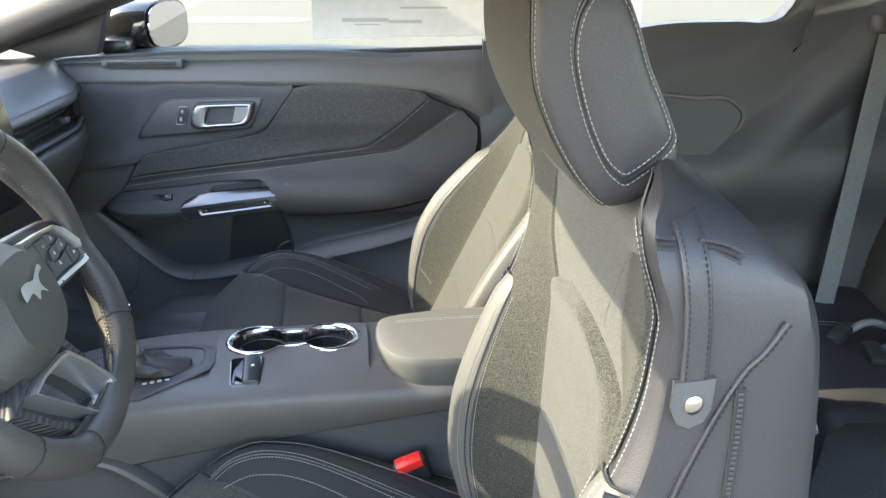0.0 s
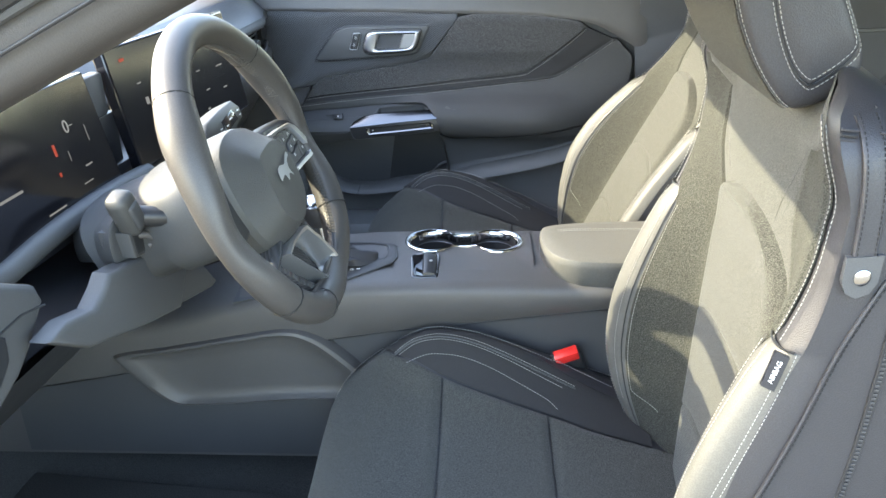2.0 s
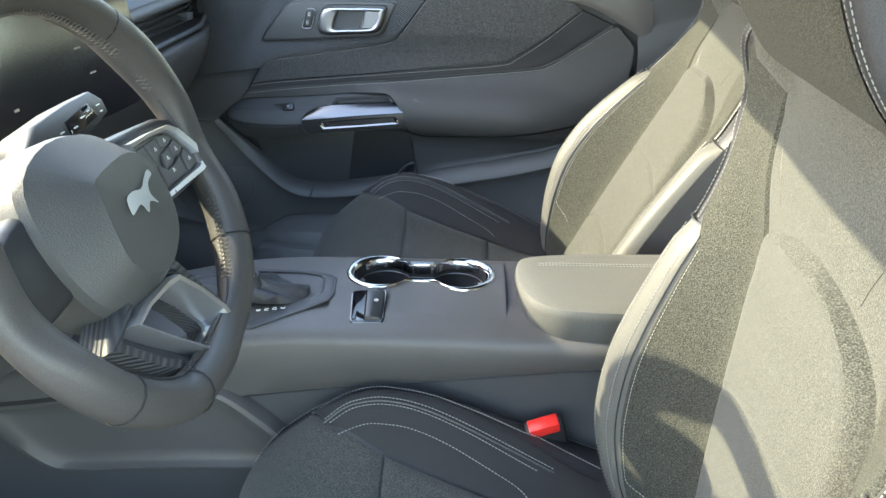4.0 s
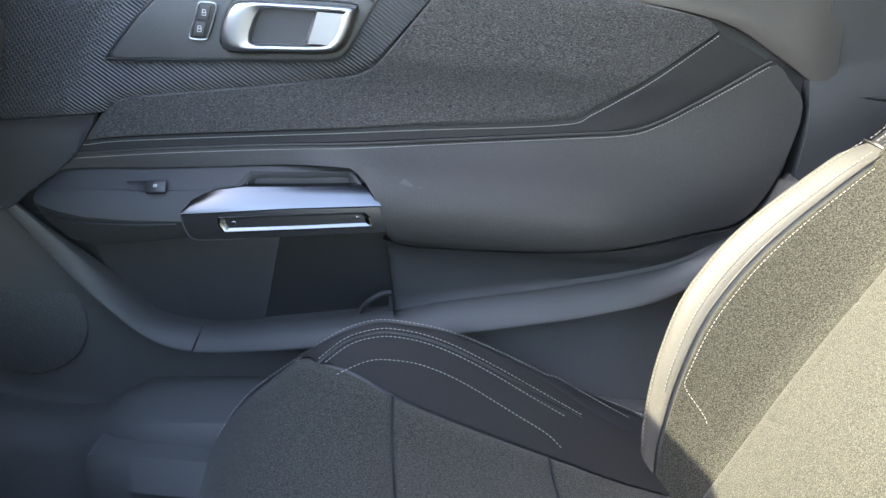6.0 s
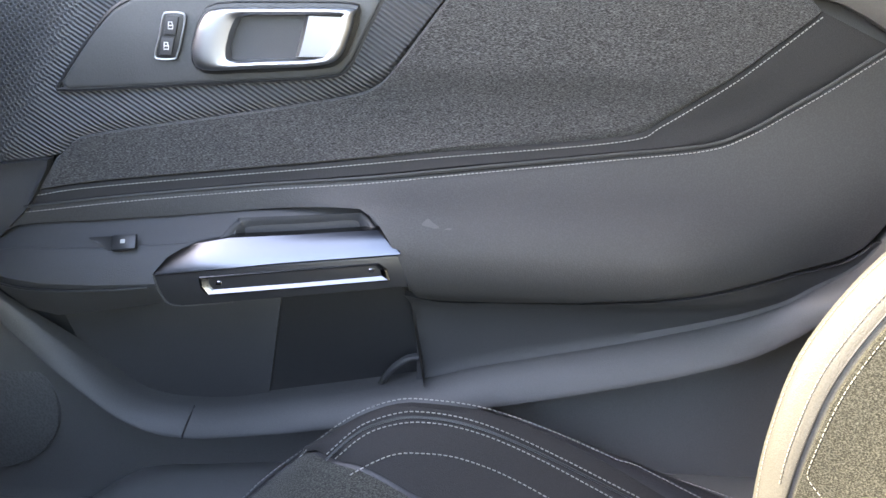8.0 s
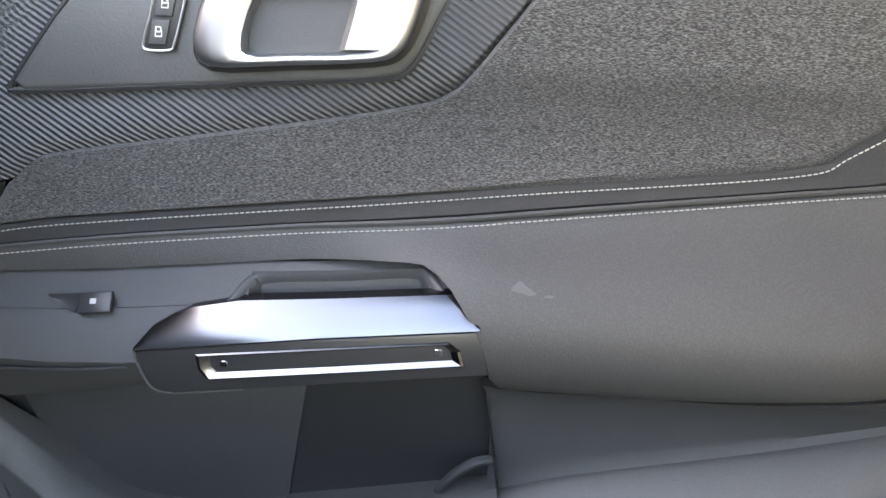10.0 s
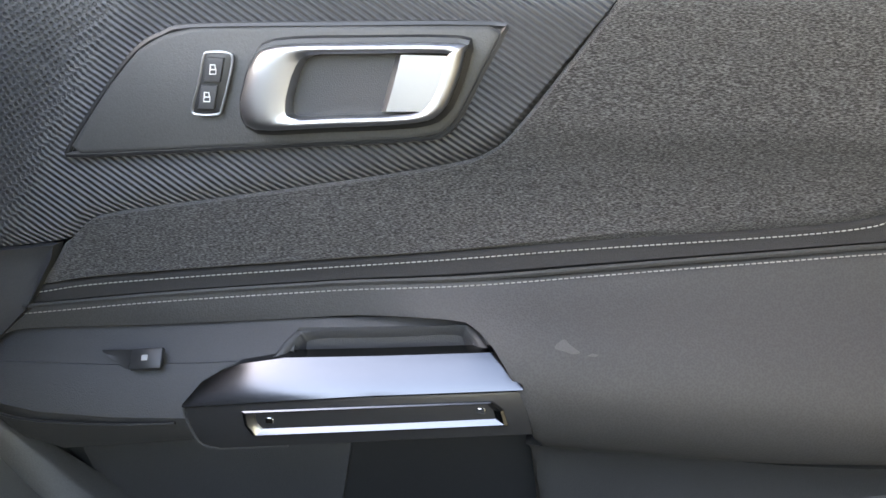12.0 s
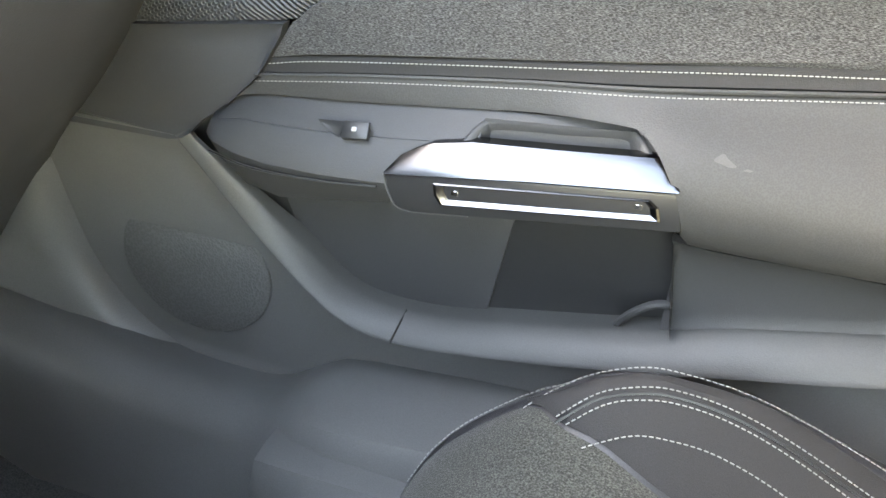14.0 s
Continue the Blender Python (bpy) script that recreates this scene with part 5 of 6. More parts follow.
RIM_R, RIM_T = 0.1656, 0.0176


def wp(u, v, d=0.0):
    """Wheel place: u across towards the passenger, v up in its plane, d towards the driver."""
    return wm @ Vector((d, u, v))


def bump_at(deg, at, width):
    """1 at an angle of the rim, falling off on both sides."""
    gap = (deg - at + 180) % 360 - 180
    return math.exp(-(gap / width) ** 2)


wheel = thing("steering_wheel", "black leather steering wheel with silver spoke trims", "steering wheel", at=tuple(WC))
rim_pts, rows = [], []
for k in range(120):
    deg = 3.0 * k
    a = radians(deg)
    v = RIM_R * math.sin(a)
    if v < -0.150:
        v = -0.150 + (v + 0.150) * 0.45
    p = wp(RIM_R * math.cos(a), v)
    rim_pts.append(p)
    out = (p - WC).normalized()
    fat = 1.0 + 0.12 * (bump_at(deg, 32, 12) + bump_at(deg, 148, 12)) - 0.06 * bump_at(deg, 270, 30)
    sink = min(1.0, bump_at(deg, -6, 13) + bump_at(deg, 186, 13) + bump_at(deg, 290, 16))
    row = []
    for q in range(18):
        b = 2 * math.pi * q / 18
        front = 0.0190 * fat * (1 - 0.55 * sink) if math.sin(b) > 0 else 0.0190 * fat
        row.append(p + out * RIM_T * fat * math.cos(b) + W_AXIS * front * math.sin(b))
    rows.append(row)
rows.append(rows[0])
bm = grid(rows, True)
bmesh.ops.remove_doubles(bm, verts=bm.verts[:], dist=1e-6)
rim = part("rim", bm, RIM_LEATHER, wheel, "black leather rim", 80)
for deg in (-38, 44, 136, 218, 250):
    p = rim_pts[round((deg % 360) / 3) % 120]
    out = (p - WC).normalized()
    part("rim_seam", tube([p + out * (RIM_T + 0.0006) * math.cos(b * 0.4488) + W_AXIS * 0.0196 * math.sin(b * 0.4488) for b in range(14)], 0.0008, 5, True), DARK_THREAD, rim)
# crossed lacing along the inside
lace = [p + (WC - p).normalized() * (RIM_T + 0.0004) for p in rim_pts + rim_pts[:1]]
bm = None
for k in range(420):
    f = k / 420 * 120
    i = int(f)
    deg = f * 3
    if deg > 338 or deg < 20 or 160 < deg < 204 or 268 < deg < 304:
        continue
    p = lace[i].lerp(lace[i + 1], f - i)
    along = (lace[i + 1] - lace[i]).normalized()
    inn = (WC - p).normalized()
    s = 1 if k % 2 else -1
    bm = tube([p - W_AXIS * 0.0050 + along * 0.0018 * s, p - W_AXIS * 0.0016 + along * 0.0006 * s + inn * 0.0010, p + W_AXIS * 0.0016 - along * 0.0006 * s + inn * 0.0010, p + W_AXIS * 0.0050 - along * 0.0018 * s], 0.00050, 4, False, bm)
tagged(part("rim_lacing", bm, LACE, rim), "grey crossed lacing along the inside of the rim", kind="stuff")
part("lacing_groove", tube([p + (p - WC).normalized() * 0.0012 for p in lace[:-1]], 0.0014, 5, True), DARK, rim)

# hub: a shield with creased facets falling away from the middle
HUB = [(-0.030, 0.060), (0.018, 0.052), (0.048, 0.034), (0.066, 0.004), (0.066, -0.028), (0.050, -0.054), (0.022, -0.072), (-0.014, -0.082), (-0.052, -0.078), (-0.078, -0.056), (-0.090, -0.022), (-0.090, 0.018), (-0.074, 0.048)]
TOP = [(-0.036, 0.024), (0.010, 0.026), (0.034, 0.018), (0.046, -0.002), (0.044, -0.026), (0.032, -0.046), (0.012, -0.058), (-0.012, -0.064), (-0.036, -0.058), (-0.054, -0.040), (-0.052, -0.016), (-0.046, 0.004), (-0.042, 0.016)]
HUB, TOP = [tuple(p) for p in spline(HUB, 3, True)], [tuple(p) for p in spline(TOP, 3, True)]
rows = [[wp(u * 1.02, v * 1.02, -0.050) for u, v in HUB], [wp(u * 1.02, v * 1.02, -0.016) for u, v in HUB], [wp(u * 0.985, v * 0.985, -0.009) for u, v in HUB],
        [wp(u, v, 0.0155) for u, v in TOP], [wp(u * 0.5, v * 0.5 - 0.006, 0.0180) for u, v in TOP]]
bm = grid(rows, True)
bm.faces.new(bm.verts[-len(HUB):])
hub = part("hub_pad", bm, HUB_SKIN, wheel, "grained grey-black airbag cover with creased facets", 22)
emb = spline([(-0.026, -0.010), (-0.022, 0.001), (-0.010, 0.003), (0.004, 0.000), (0.014, 0.004), (0.026, 0.008), (0.029, 0.003), (0.018, 0.000), (0.012, -0.008), (0.016, -0.018), (0.006, -0.012), (-0.004, -0.018), (-0.008, -0.009), (-0.019, -0.010)], 3, True)
bm = bmesh.new()
f = bm.faces.new([bm.verts.new(wp(p[0] - 0.002, p[1] - 0.002, 0.0200)) for p in emb])
bmesh.ops.solidify(bm, geom=[f], thickness=0.003)
part("hub_emblem", bm, EMBLEM, hub, "plain bright chrome emblem", 20)


def ring_solid(outer, inner, d0, d1, d2, lip=0.55, deep=0.016):
    """A flat hoop between two outlines with a raised, bevelled top."""
    rws = [[wp(u, v, d0) for u, v in outer], [wp(u, v, d1) for u, v in outer], [wp(lerp(u, i[0], 0.16), lerp(v, i[1], 0.16), d2) for (u, v), i in zip(outer, inner)],
           [wp(lerp(u, i[0], lip), lerp(v, i[1], lip), d2 - 0.001) for (u, v), i in zip(outer, inner)], [wp(u, v, d1 - deep) for u, v in inner], [wp(u, v, d0) for u, v in inner]]
    return grid(rws, True)


# side spokes: dark surround, silver frame, keys; the second one mirrored
SUR = [(0.040, 0.038), (0.080, 0.034), (0.130, 0.028), (0.152, 0.021), (0.170, 0.006), (0.184, -0.026), (0.176, -0.037), (0.158, -0.042), (0.110, -0.040), (0.050, -0.036)]
FO = [(0.046, 0.027), (0.085, 0.024), (0.124, 0.019), (0.140, 0.010), (0.164, -0.022), (0.164, -0.030), (0.156, -0.035), (0.140, -0.036), (0.098, -0.033), (0.050, -0.030)]
FI = [(0.050, 0.021), (0.085, 0.019), (0.114, 0.015), (0.124, 0.008), (0.146, -0.019), (0.147, -0.024), (0.144, -0.027), (0.136, -0.028), (0.098, -0.026), (0.054, -0.024)]
for s in (1, -1):
    sur, fo, fi = [[(u if s > 0 else -0.82 * u, v) for u, v in L] for L in (SUR, FO, FI)]
    back = 0.0 if s > 0 else 0.012
    bm = grid([[wp(u, v, -0.030) for u, v in sur], [wp(u, v, -0.010 - back) for u, v in sur], [wp(lerp(u, s * 0.10, 0.05), lerp(v, -0.004, 0.10), -0.004 - back) for u, v in sur], [wp(lerp(u, s * 0.10, 0.14), lerp(v, -0.004, 0.2), -0.003 - back) for u, v in sur]], True)
    bm.faces.new(bm.verts[-len(sur):])
    spoke = part("side_spoke", bm, DARK, wheel, "black spoke with control keys" if s > 0 else "black spoke", 50)
    if s < 0:
        continue
    part("spoke_trim", ring_solid(fo, fi, -0.006, 0.003, 0.0065, 0.75, 0.006), SILVER, spoke, "bright silver frame round the keys", 20)
    bm = bmesh.new()
    bm.faces.new([bm.verts.new(wp(u, v, 0.0)) for u, v in fi])
    part("key_field", bm, DARK, spoke)
    KEY_LINES = (((0.054, 0.018), (0.070, 0.0175), (0.073, -0.002), (0.067, -0.0225), (0.056, -0.022)), ((0.0725, 0.0172), (0.094, 0.0160), (0.093, 0.0080), (0.089, 0.0030), (0.0755, -0.0015)), ((0.0965, 0.0158), (0.115, 0.0130), (0.1225, 0.0070), (0.108, 0.0045), (0.095, 0.0075)),
            ((0.0915, 0.0015), (0.1075, 0.0025), (0.1025, -0.0105), (0.0865, -0.0105)), ((0.110, 0.0025), (0.124, 0.0050), (0.132, -0.0055), (0.122, -0.0085), (0.106, -0.0075)), ((0.124, -0.0105), (0.1335, -0.0072), (0.1445, -0.0205), (0.142, -0.0255), (0.122, -0.0260)), ((0.0755, -0.0035), (0.0865, -0.0125), (0.1035, -0.0125), (0.1195, -0.0095), (0.1175, -0.0255), (0.096, -0.0240), (0.0705, -0.0225)))
    for key_line in KEY_LINES:
        um, vm = sum(p[0] for p in key_line) / len(key_line), sum(p[1] for p in key_line) / len(key_line)
        rows = [[wp(s * lerp(u, um, g), lerp(v, vm, g), d) for u, v in key_line] for g, d in ((0.0, -0.001), (0.0, 0.0020), (0.07, 0.0028))]
        bm = grid(rows, True)
        bm.faces.new(bm.verts[-len(key_line):])
        key = part("key", bm, PLASTIC_GREY, spoke, "", 20)
        ic = tube([wp(um - 0.0018, vm - 0.0014, 0.003), wp(um + 0.0020, vm - 0.0014, 0.003), wp(um, vm + 0.0018, 0.003)], 0.00032, 4, True)
        part("key_mark", ic, WHITE, key)
# lower spoke: ribbed base and a silver hoop, open in the middle
HO = [(-0.010, -0.074), (0.008, -0.078), (0.028, -0.102), (0.048, -0.134), (0.050, -0.150), (0.042, -0.156), (0.002, -0.155), (-0.016, -0.142), (-0.048, -0.110), (-0.078, -0.076), (-0.050, -0.072)]
HI = [(-0.012, -0.086), (0.000, -0.089), (0.016, -0.108), (0.032, -0.136), (0.033, -0.142), (0.029, -0.144), (0.002, -0.144), (-0.012, -0.134), (-0.042, -0.104), (-0.062, -0.085), (-0.046, -0.084)]
BASE = [(-0.006, -0.060), (0.030, -0.064), (0.044, -0.096), (0.066, -0.136), (0.068, -0.160), (0.052, -0.172), (0.004, -0.172), (-0.034, -0.152), (-0.072, -0.122), (-0.110, -0.078), (-0.060, -0.060)]
lower = part("lower_spoke", ring_solid(BASE, HI, -0.036, -0.010, -0.003, 0.4, 0.012), RIBBED, wheel, "black ribbed lower spoke", 30)
part("hoop_trim", ring_solid(HO, HI, -0.020, 0.002, 0.006, 0.45, 0.018), SILVER, lower, "bright silver hoop", 20)

# column shroud and stalks, square to the car
column = thing("steering_column", "grey-black plastic steering column shroud with stalks", "steering column", at=(-0.55, 0.73, 0.70))
cm = Matrix.Translation(WC) @ Matrix.Rotation(radians(WYAW), 4, "Z") @ Matrix.Rotation(radians(-WTILT), 4, "Y")
rows = []
for d, w, up, dn in ((-0.046, 0.060, 0.040, -0.052), (-0.052, 0.070, 0.048, -0.062), (-0.075, 0.076, 0.052, -0.068), (-0.12, 0.078, 0.054, -0.066), (-0.125, 0.072, 0.050, -0.060), (-0.20, 0.074, 0.050, -0.060)):
    row = []
    for q in range(36):
        sa, ca = math.sin(2 * math.pi * q / 36), math.cos(2 * math.pi * q / 36)
        row.append(cm @ Vector((d, w * abs(ca) ** 0.7 * (1 if ca > 0 else -1), (up if sa > 0 else -dn) * abs(sa) ** 0.75 * (1 if sa > 0 else -1))))
    rows.append(row)
shroud = part("shroud", grid(rows, True, cap=True), PLASTIC_GREY, column, "grey-black column shroud", 60)
part("shroud_seam", tube([cm @ Vector((d, -w + 0.0014, -0.006)) for d, w in ((-0.054, 0.070), (-0.075, 0.076), (-0.12, 0.078))], 0.0012, 5), DARK, shroud)

# control stalk beside the touch display: a flat knob with a dark face
KNOB = [(0.016, 0.048), (0.014, 0.058), (0.032, 0.070), (0.090, 0.073), (0.138, 0.072), (0.152, 0.060), (0.150, 0.048), (0.110, 0.041), (0.050, 0.040)]
rows = [[wp(lerp(u, 0.085, g), lerp(v, 0.056, g), d) for u, v in KNOB] for g, d in ((0.10, -0.088), (0.0, -0.080), (0.0, -0.058), (0.03, -0.053), (0.10, -0.051))]
bm = grid(rows, True)
bm.faces.new(bm.verts[-len(KNOB):])
st = part("stalk", bm, STALK, column, "grey-black control stalk", 60)
FACE = [(0.072, 0.046), (0.074, 0.060), (0.118, 0.064), (0.124, 0.050)]
bm = grid([[wp(lerp(u, 0.098, g), lerp(v, 0.055, g), d) for u, v in FACE] for g, d in ((0.0, -0.052), (0.0, -0.0498), (0.08, -0.0494))], True)
bm.faces.new(bm.verts[-4:])
part("stalk_ring", bm, GLOSS, st)
for u, v, w in ((0.082, 0.052, 0.003), (0.100, 0.056, 0.004), (0.112, 0.058, 0.002), (0.132, 0.058, 0.003), (0.060, 0.054, 0.003), (0.132, 0.052, 0.002)):
    part("stalk_mark", tube([wp(u - w, v, -0.0488), wp(u + w, v, -0.0488)], 0.0007, 4), WHITE, st)
part("stalk_arm", tube([cm @ Vector((-0.09, 0.060, 0.030)), wp(0.060, 0.050, -0.080)], [0.014, 0.016], 12), DARK, column)
# indicator stalk seen end on
sm = Matrix.Translation((-0.524, 0.606, 0.850)) @ Matrix.Rotation(radians(-6), 4, "Z") @ Matrix.Rotation(radians(24), 4, "X")
own = block(-0.016, 0.010, -0.0135, 0.0135, -0.028, 0.024, 0.009, 4)
own.transform(sm)
ind = part("stalk", own, STALK, column, "pale grey-black indicator stalk", 60)
own = block(0.006, 0.0125, -0.0085, 0.0085, -0.020, 0.012, 0.004, 3)
own.transform(sm)
part("stalk_tip", own, PLASTIC_GREY, ind)
part("stalk_arm", tube([cm @ Vector((-0.10, -0.066, 0.012)), sm @ Vector((-0.012, 0, -0.008))], [0.012, 0.012], 12), DARK, column)


def plate_x(outline, front, back, r, seg=3):
    """An outline in y and z, given depth along the car, front edge rounded."""
    own = bmesh.new()
    f = own.faces.new([own.verts.new((front, y, z)) for y, z in outline])
    res = bmesh.ops.extrude_face_region(own, geom=[f])
    bmesh.ops.translate(own, vec=(back - front, 0, 0), verts=[v for v in res["geom"] if isinstance(v, bmesh.types.BMVert)])
    edge = [e for e in own.edges if all(abs(v.co.x - front) < 1e-6 for v in e.verts)]
    bmesh.ops.bevel(own, geom=edge, offset=r, segments=seg, profile=0.5, affect="EDGES")
    return own


# lower cover of the column, with a creased end and the socket of the tilt lever
COVER = [(0.560, 0.801), (0.623, 0.790), (0.688, 0.777), (0.722, 0.742), (0.706, 0.716), (0.687, 0.691), (0.609, 0.712), (0.544, 0.734), (0.505, 0.746), (0.448, 0.786), (0.480, 0.790), (0.524, 0.779), (0.546, 0.790)]
cover = part("lower_cover", plate_x(COVER, -0.527, -0.548, 0.006), PLASTIC_GREY, column, "grey-black lower column cover", 40)
TIP = [(0.724, 0.742), (0.770, 0.712), (0.806, 0.668), (0.789, 0.666), (0.692, 0.690), (0.709, 0.716)]
part("cover_end", plate_x(TIP, -0.534, -0.66, 0.006), PLASTIC_GREY, column, "creased end of the column cover", 40)
HOUSE = spline([(0.591, 0.800), (0.590, 0.829), (0.606, 0.842), (0.637, 0.847), (0.690, 0.847), (0.716, 0.815), (0.700, 0.781), (0.650, 0.783), (0.606, 0.790)], 5, True)
rows = []
for x, dy, dz, g in ((-0.5400, 0.0, 0.0, 0.10), (-0.5402, 0.0, 0.0, 0.04), (-0.5415, 0.0, 0.0, 0.01), (-0.5445, 0.003, -0.002, 0.0), (-0.575, 0.028, -0.016, 0.0), (-0.61, 0.058, -0.030, 0.0), (-0.645, 0.088, -0.046, 0.0)):
    rows.append([(x, lerp(y, 0.650, g) + dy, lerp(z, 0.815, g) + dz) for y, z in HOUSE])
part("column_housing", grid(rows, True, cap=True), PLASTIC_GREY, column, "grey-black housing round the column", 40)
SOCKET = [(0.600, 0.827), (0.628, 0.824), (0.666, 0.786), (0.606, 0.796)]
part("socket_rim", plate_x(SOCKET, -0.5245, -0.56, 0.002), PLASTIC_GREY, cover, "", 40)
socket = part("lever_socket", plate_x([(lerp(y, 0.625, 0.20), lerp(z, 0.809, 0.20)) for y, z in SOCKET], -0.5238, -0.56, 0.002), DARK, cover, "dark hollow round the tilt lever")
part("tilt_lever", tube(spline([(-0.530, 0.618, 0.818), (-0.518, 0.625, 0.816), (-0.514, 0.631, 0.808), (-0.520, 0.628, 0.802)], 4), 0.0045, 10), SOFT, column, "black tilt lever")

# ---- dashboard ----
dash = thing("dashboard", "black dashboard with a grey trim band and wide vents", "dashboard", at=(-0.85, 1.07, 0.45))
DASH = [(-1.45, 0.84), (-1.10, 0.895), (-0.95, 0.922), (-0.86, 0.935), (-0.825, 0.934), (-0.805, 0.926), (-0.770, 0.893), (-0.757, 0.880), (-0.752, 0.868), (-0.762, 0.860), (-0.800, 0.852), (-0.806, 0.825), (-0.800, 0.808), (-0.758, 0.800), (-0.748, 0.790), (-0.752, 0.765), (-0.775, 0.720), (-0.83, 0.64), (-0.90, 0.56), (-0.98, 0.45)]
rows = []
for k in range(41):
    y = lerp(0.36, 1.775, k / 40)
    bow = 0.02 * math.sin(math.pi * k / 40)
    back = -0.035 * smooth(1.62, 1.775, y) - 0.04 * smooth(0.52, 0.36, y)
    rows.append([Vector((x + (bow + back) * (1 if x > -1.2 else 0), y, z)) for x, z in spline(DASH, 3)])
part("dash_body", grid(rows), SOFT, dash, "soft black dashboard", 35)


def dash_line(y, x, z):
    k = (y - 0.36) / 1.415
    return Vector((x + 0.02 * math.sin(math.pi * k) - 0.035 * smooth(1.62, 1.775, y), y, z))


ys = [lerp(1.16, 1.745, k / 16) for k in range(17)]
part("trim_band", grid([[dash_line(y, x, z) for y in ys] for x, z in ((-0.808, 0.931), (-0.800, 0.925), (-0.768, 0.896), (-0.756, 0.884))]), SATIN_DARK, dash, "brushed dark grey trim band")
for z in (0.824, 0.836, 0.847):
    part("vent_louvre", tube([dash_line(y, -0.778, z) for y in ys[2:-1]], 0.0026, 6), DARK, dash)
part("vent_blade", tube([dash_line(y, -0.757, 0.811) for y in ys[1:]], 0.0045, 8), SATIN_DARK, dash, "grey vent blade")
for y in (1.40, 1.60):
    p = dash_line(y, -0.766, 0.836)
    part("vent_tab", block(p.x - 0.012, p.x + 0.010, p.y - 0.010, p.y + 0.010, p.z - 0.006, p.z + 0.006, 0.002), PLASTIC_GREY, dash)
p = dash_line(1.715, -0.770, 0.838)
part("vent_dial", tube([p + Vector((-0.015, 0, 0)), p + Vector((0.010, 0, 0))], 0.016, 14), DARK, dash)
# below the instrument display: a soft lip over a dark hollow, and the end of the dash with the light switch
lip = spline([(-0.655, 0.40, 0.800), (-0.648, 0.48, 0.796), (-0.640, 0.543, 0.797), (-0.640, 0.602, 0.802), (-0.640, 0.669, 0.806), (-0.640, 0.77, 0.806), (-0.640, 0.86, 0.800)], 4)
part("dash_lip", tube(lip, 0.013, 12), PLASTIC_GREY, dash, "soft black lip below the instrument display")
ys_h = [lerp(0.44, 0.76, k / 12) for k in range(13)]
part("knee_recess", grid([[(x, y, z - 0.02 * (y - 0.5)) for y in ys_h] for x, z in ((-0.57, 0.752), (-0.60, 0.738), (-0.66, 0.735), (-0.715, 0.745), (-0.722, 0.77), (-0.722, 0.815))]), DARK, dash, "dark hollow below the lip")
END = [(0.350, 0.880), (0.440, 0.850), (0.497, 0.818), (0.503, 0.800), (0.490, 0.786), (0.468, 0.764), (0.446, 0.748), (0.400, 0.728), (0.350, 0.740)]
part("dash_end", plate_x(END, -0.562, -0.72, 0.010), PLASTIC_GREY, dash, "grey-black end of the dashboard", 45)
part("end_crease", tube([(-0.5612, 0.430, 0.802), (-0.5612, 0.464, 0.804), (-0.5612, 0.498, 0.797)], 0.0012, 5), DARK, dash)
sw = part("light_switch", plate_x([(0.380, 0.815), (0.424, 0.806), (0.437, 0.797), (0.435, 0.775), (0.416, 0.758), (0.380, 0.752)], -0.5585, -0.60, 0.003), DARK, dash, "black light switch panel")
for k in range(2):
    part("switch_mark", tube([(-0.5578, 0.398 + 0.010 * k, 0.786 - 0.016 * k), (-0.5578, 0.403 + 0.010 * k, 0.784 - 0.016 * k)], 0.0010, 4), WHITE, sw)
part("lower_dash", grid([[(x, y, z) for y in (0.36, 0.60, 0.85, 1.0)] for x, z in ((-0.62, 0.70), (-0.70, 0.60), (-0.85, 0.50), (-1.05, 0.42))]), DARK, dash, "black underside of the dashboard")

display = thing("display_panel", "black curved glass instrument and touch display", "display", at=(-0.66, 0.85, 0.78))


def screen(name, y0, y1, x0, x1, z0, z1, label):
    a = [Vector((x0, y0, z0)), Vector((x1, y1, z0)), Vector((x1 - 0.03, y1, z1)), Vector((x0 - 0.03, y0, z1))]
    n = (a[1] - a[0]).cross(a[3] - a[0]).normalized()
    if n.x < 0:
        n = -n
    bm = bmesh.new()
    front_v = [bm.verts.new(p + n * 0.006) for p in a]
    back_v = [bm.verts.new(p - n * 0.012) for p in a]
    bm.faces.new(front_v)
    bm.faces.new(back_v[::-1])
    for i in range(4):
        bm.faces.new((front_v[i], back_v[i], back_v[(i + 1) % 4], front_v[(i + 1) % 4]))
    bmesh.ops.bevel(bm, geom=bm.edges[:], offset=0.003, segments=2, profile=0.5, affect="EDGES")
    return part(name, bm, SCREEN, display, label, 20), a, n


def mark(on, a, n, u, v, w, h, mat, name="screen_mark"):
    """A lit mark at u, v of a screen, w by h metres."""
    o = a[0].lerp(a[1], u).lerp(a[3].lerp(a[2], u), v) + n * 0.0064
    eu, ev = (a[1] - a[0]).normalized(), (a[3] - a[0]).normalized()
    bm = bmesh.new()
    f = bm.faces.new([bm.verts.new(o + eu * su * w / 2 + ev * sv * h / 2) for su, sv in ((-1, -1), (1, -1), (1, 1), (-1, 1))])
    bmesh.ops.solidify(bm, geom=[f], thickness=0.0004)
    return part(name, bm, mat, on)


def text_on(on, a, n, u, v, text, size, mat):
    o = a[0].lerp(a[1], u).lerp(a[3].lerp(a[2], u), v) + n * 0.0066
    ex, ey = (a[1] - a[0]).normalized(), (a[3] - a[0]).normalized()
    return lettering("screen_lettering", text, size, Matrix(((ex.x, ey.x, n.x, o.x), (ex.y, ey.y, n.y, o.y), (ex.z, ey.z, n.z, o.z), (0, 0, 0, 1))), mat, on)


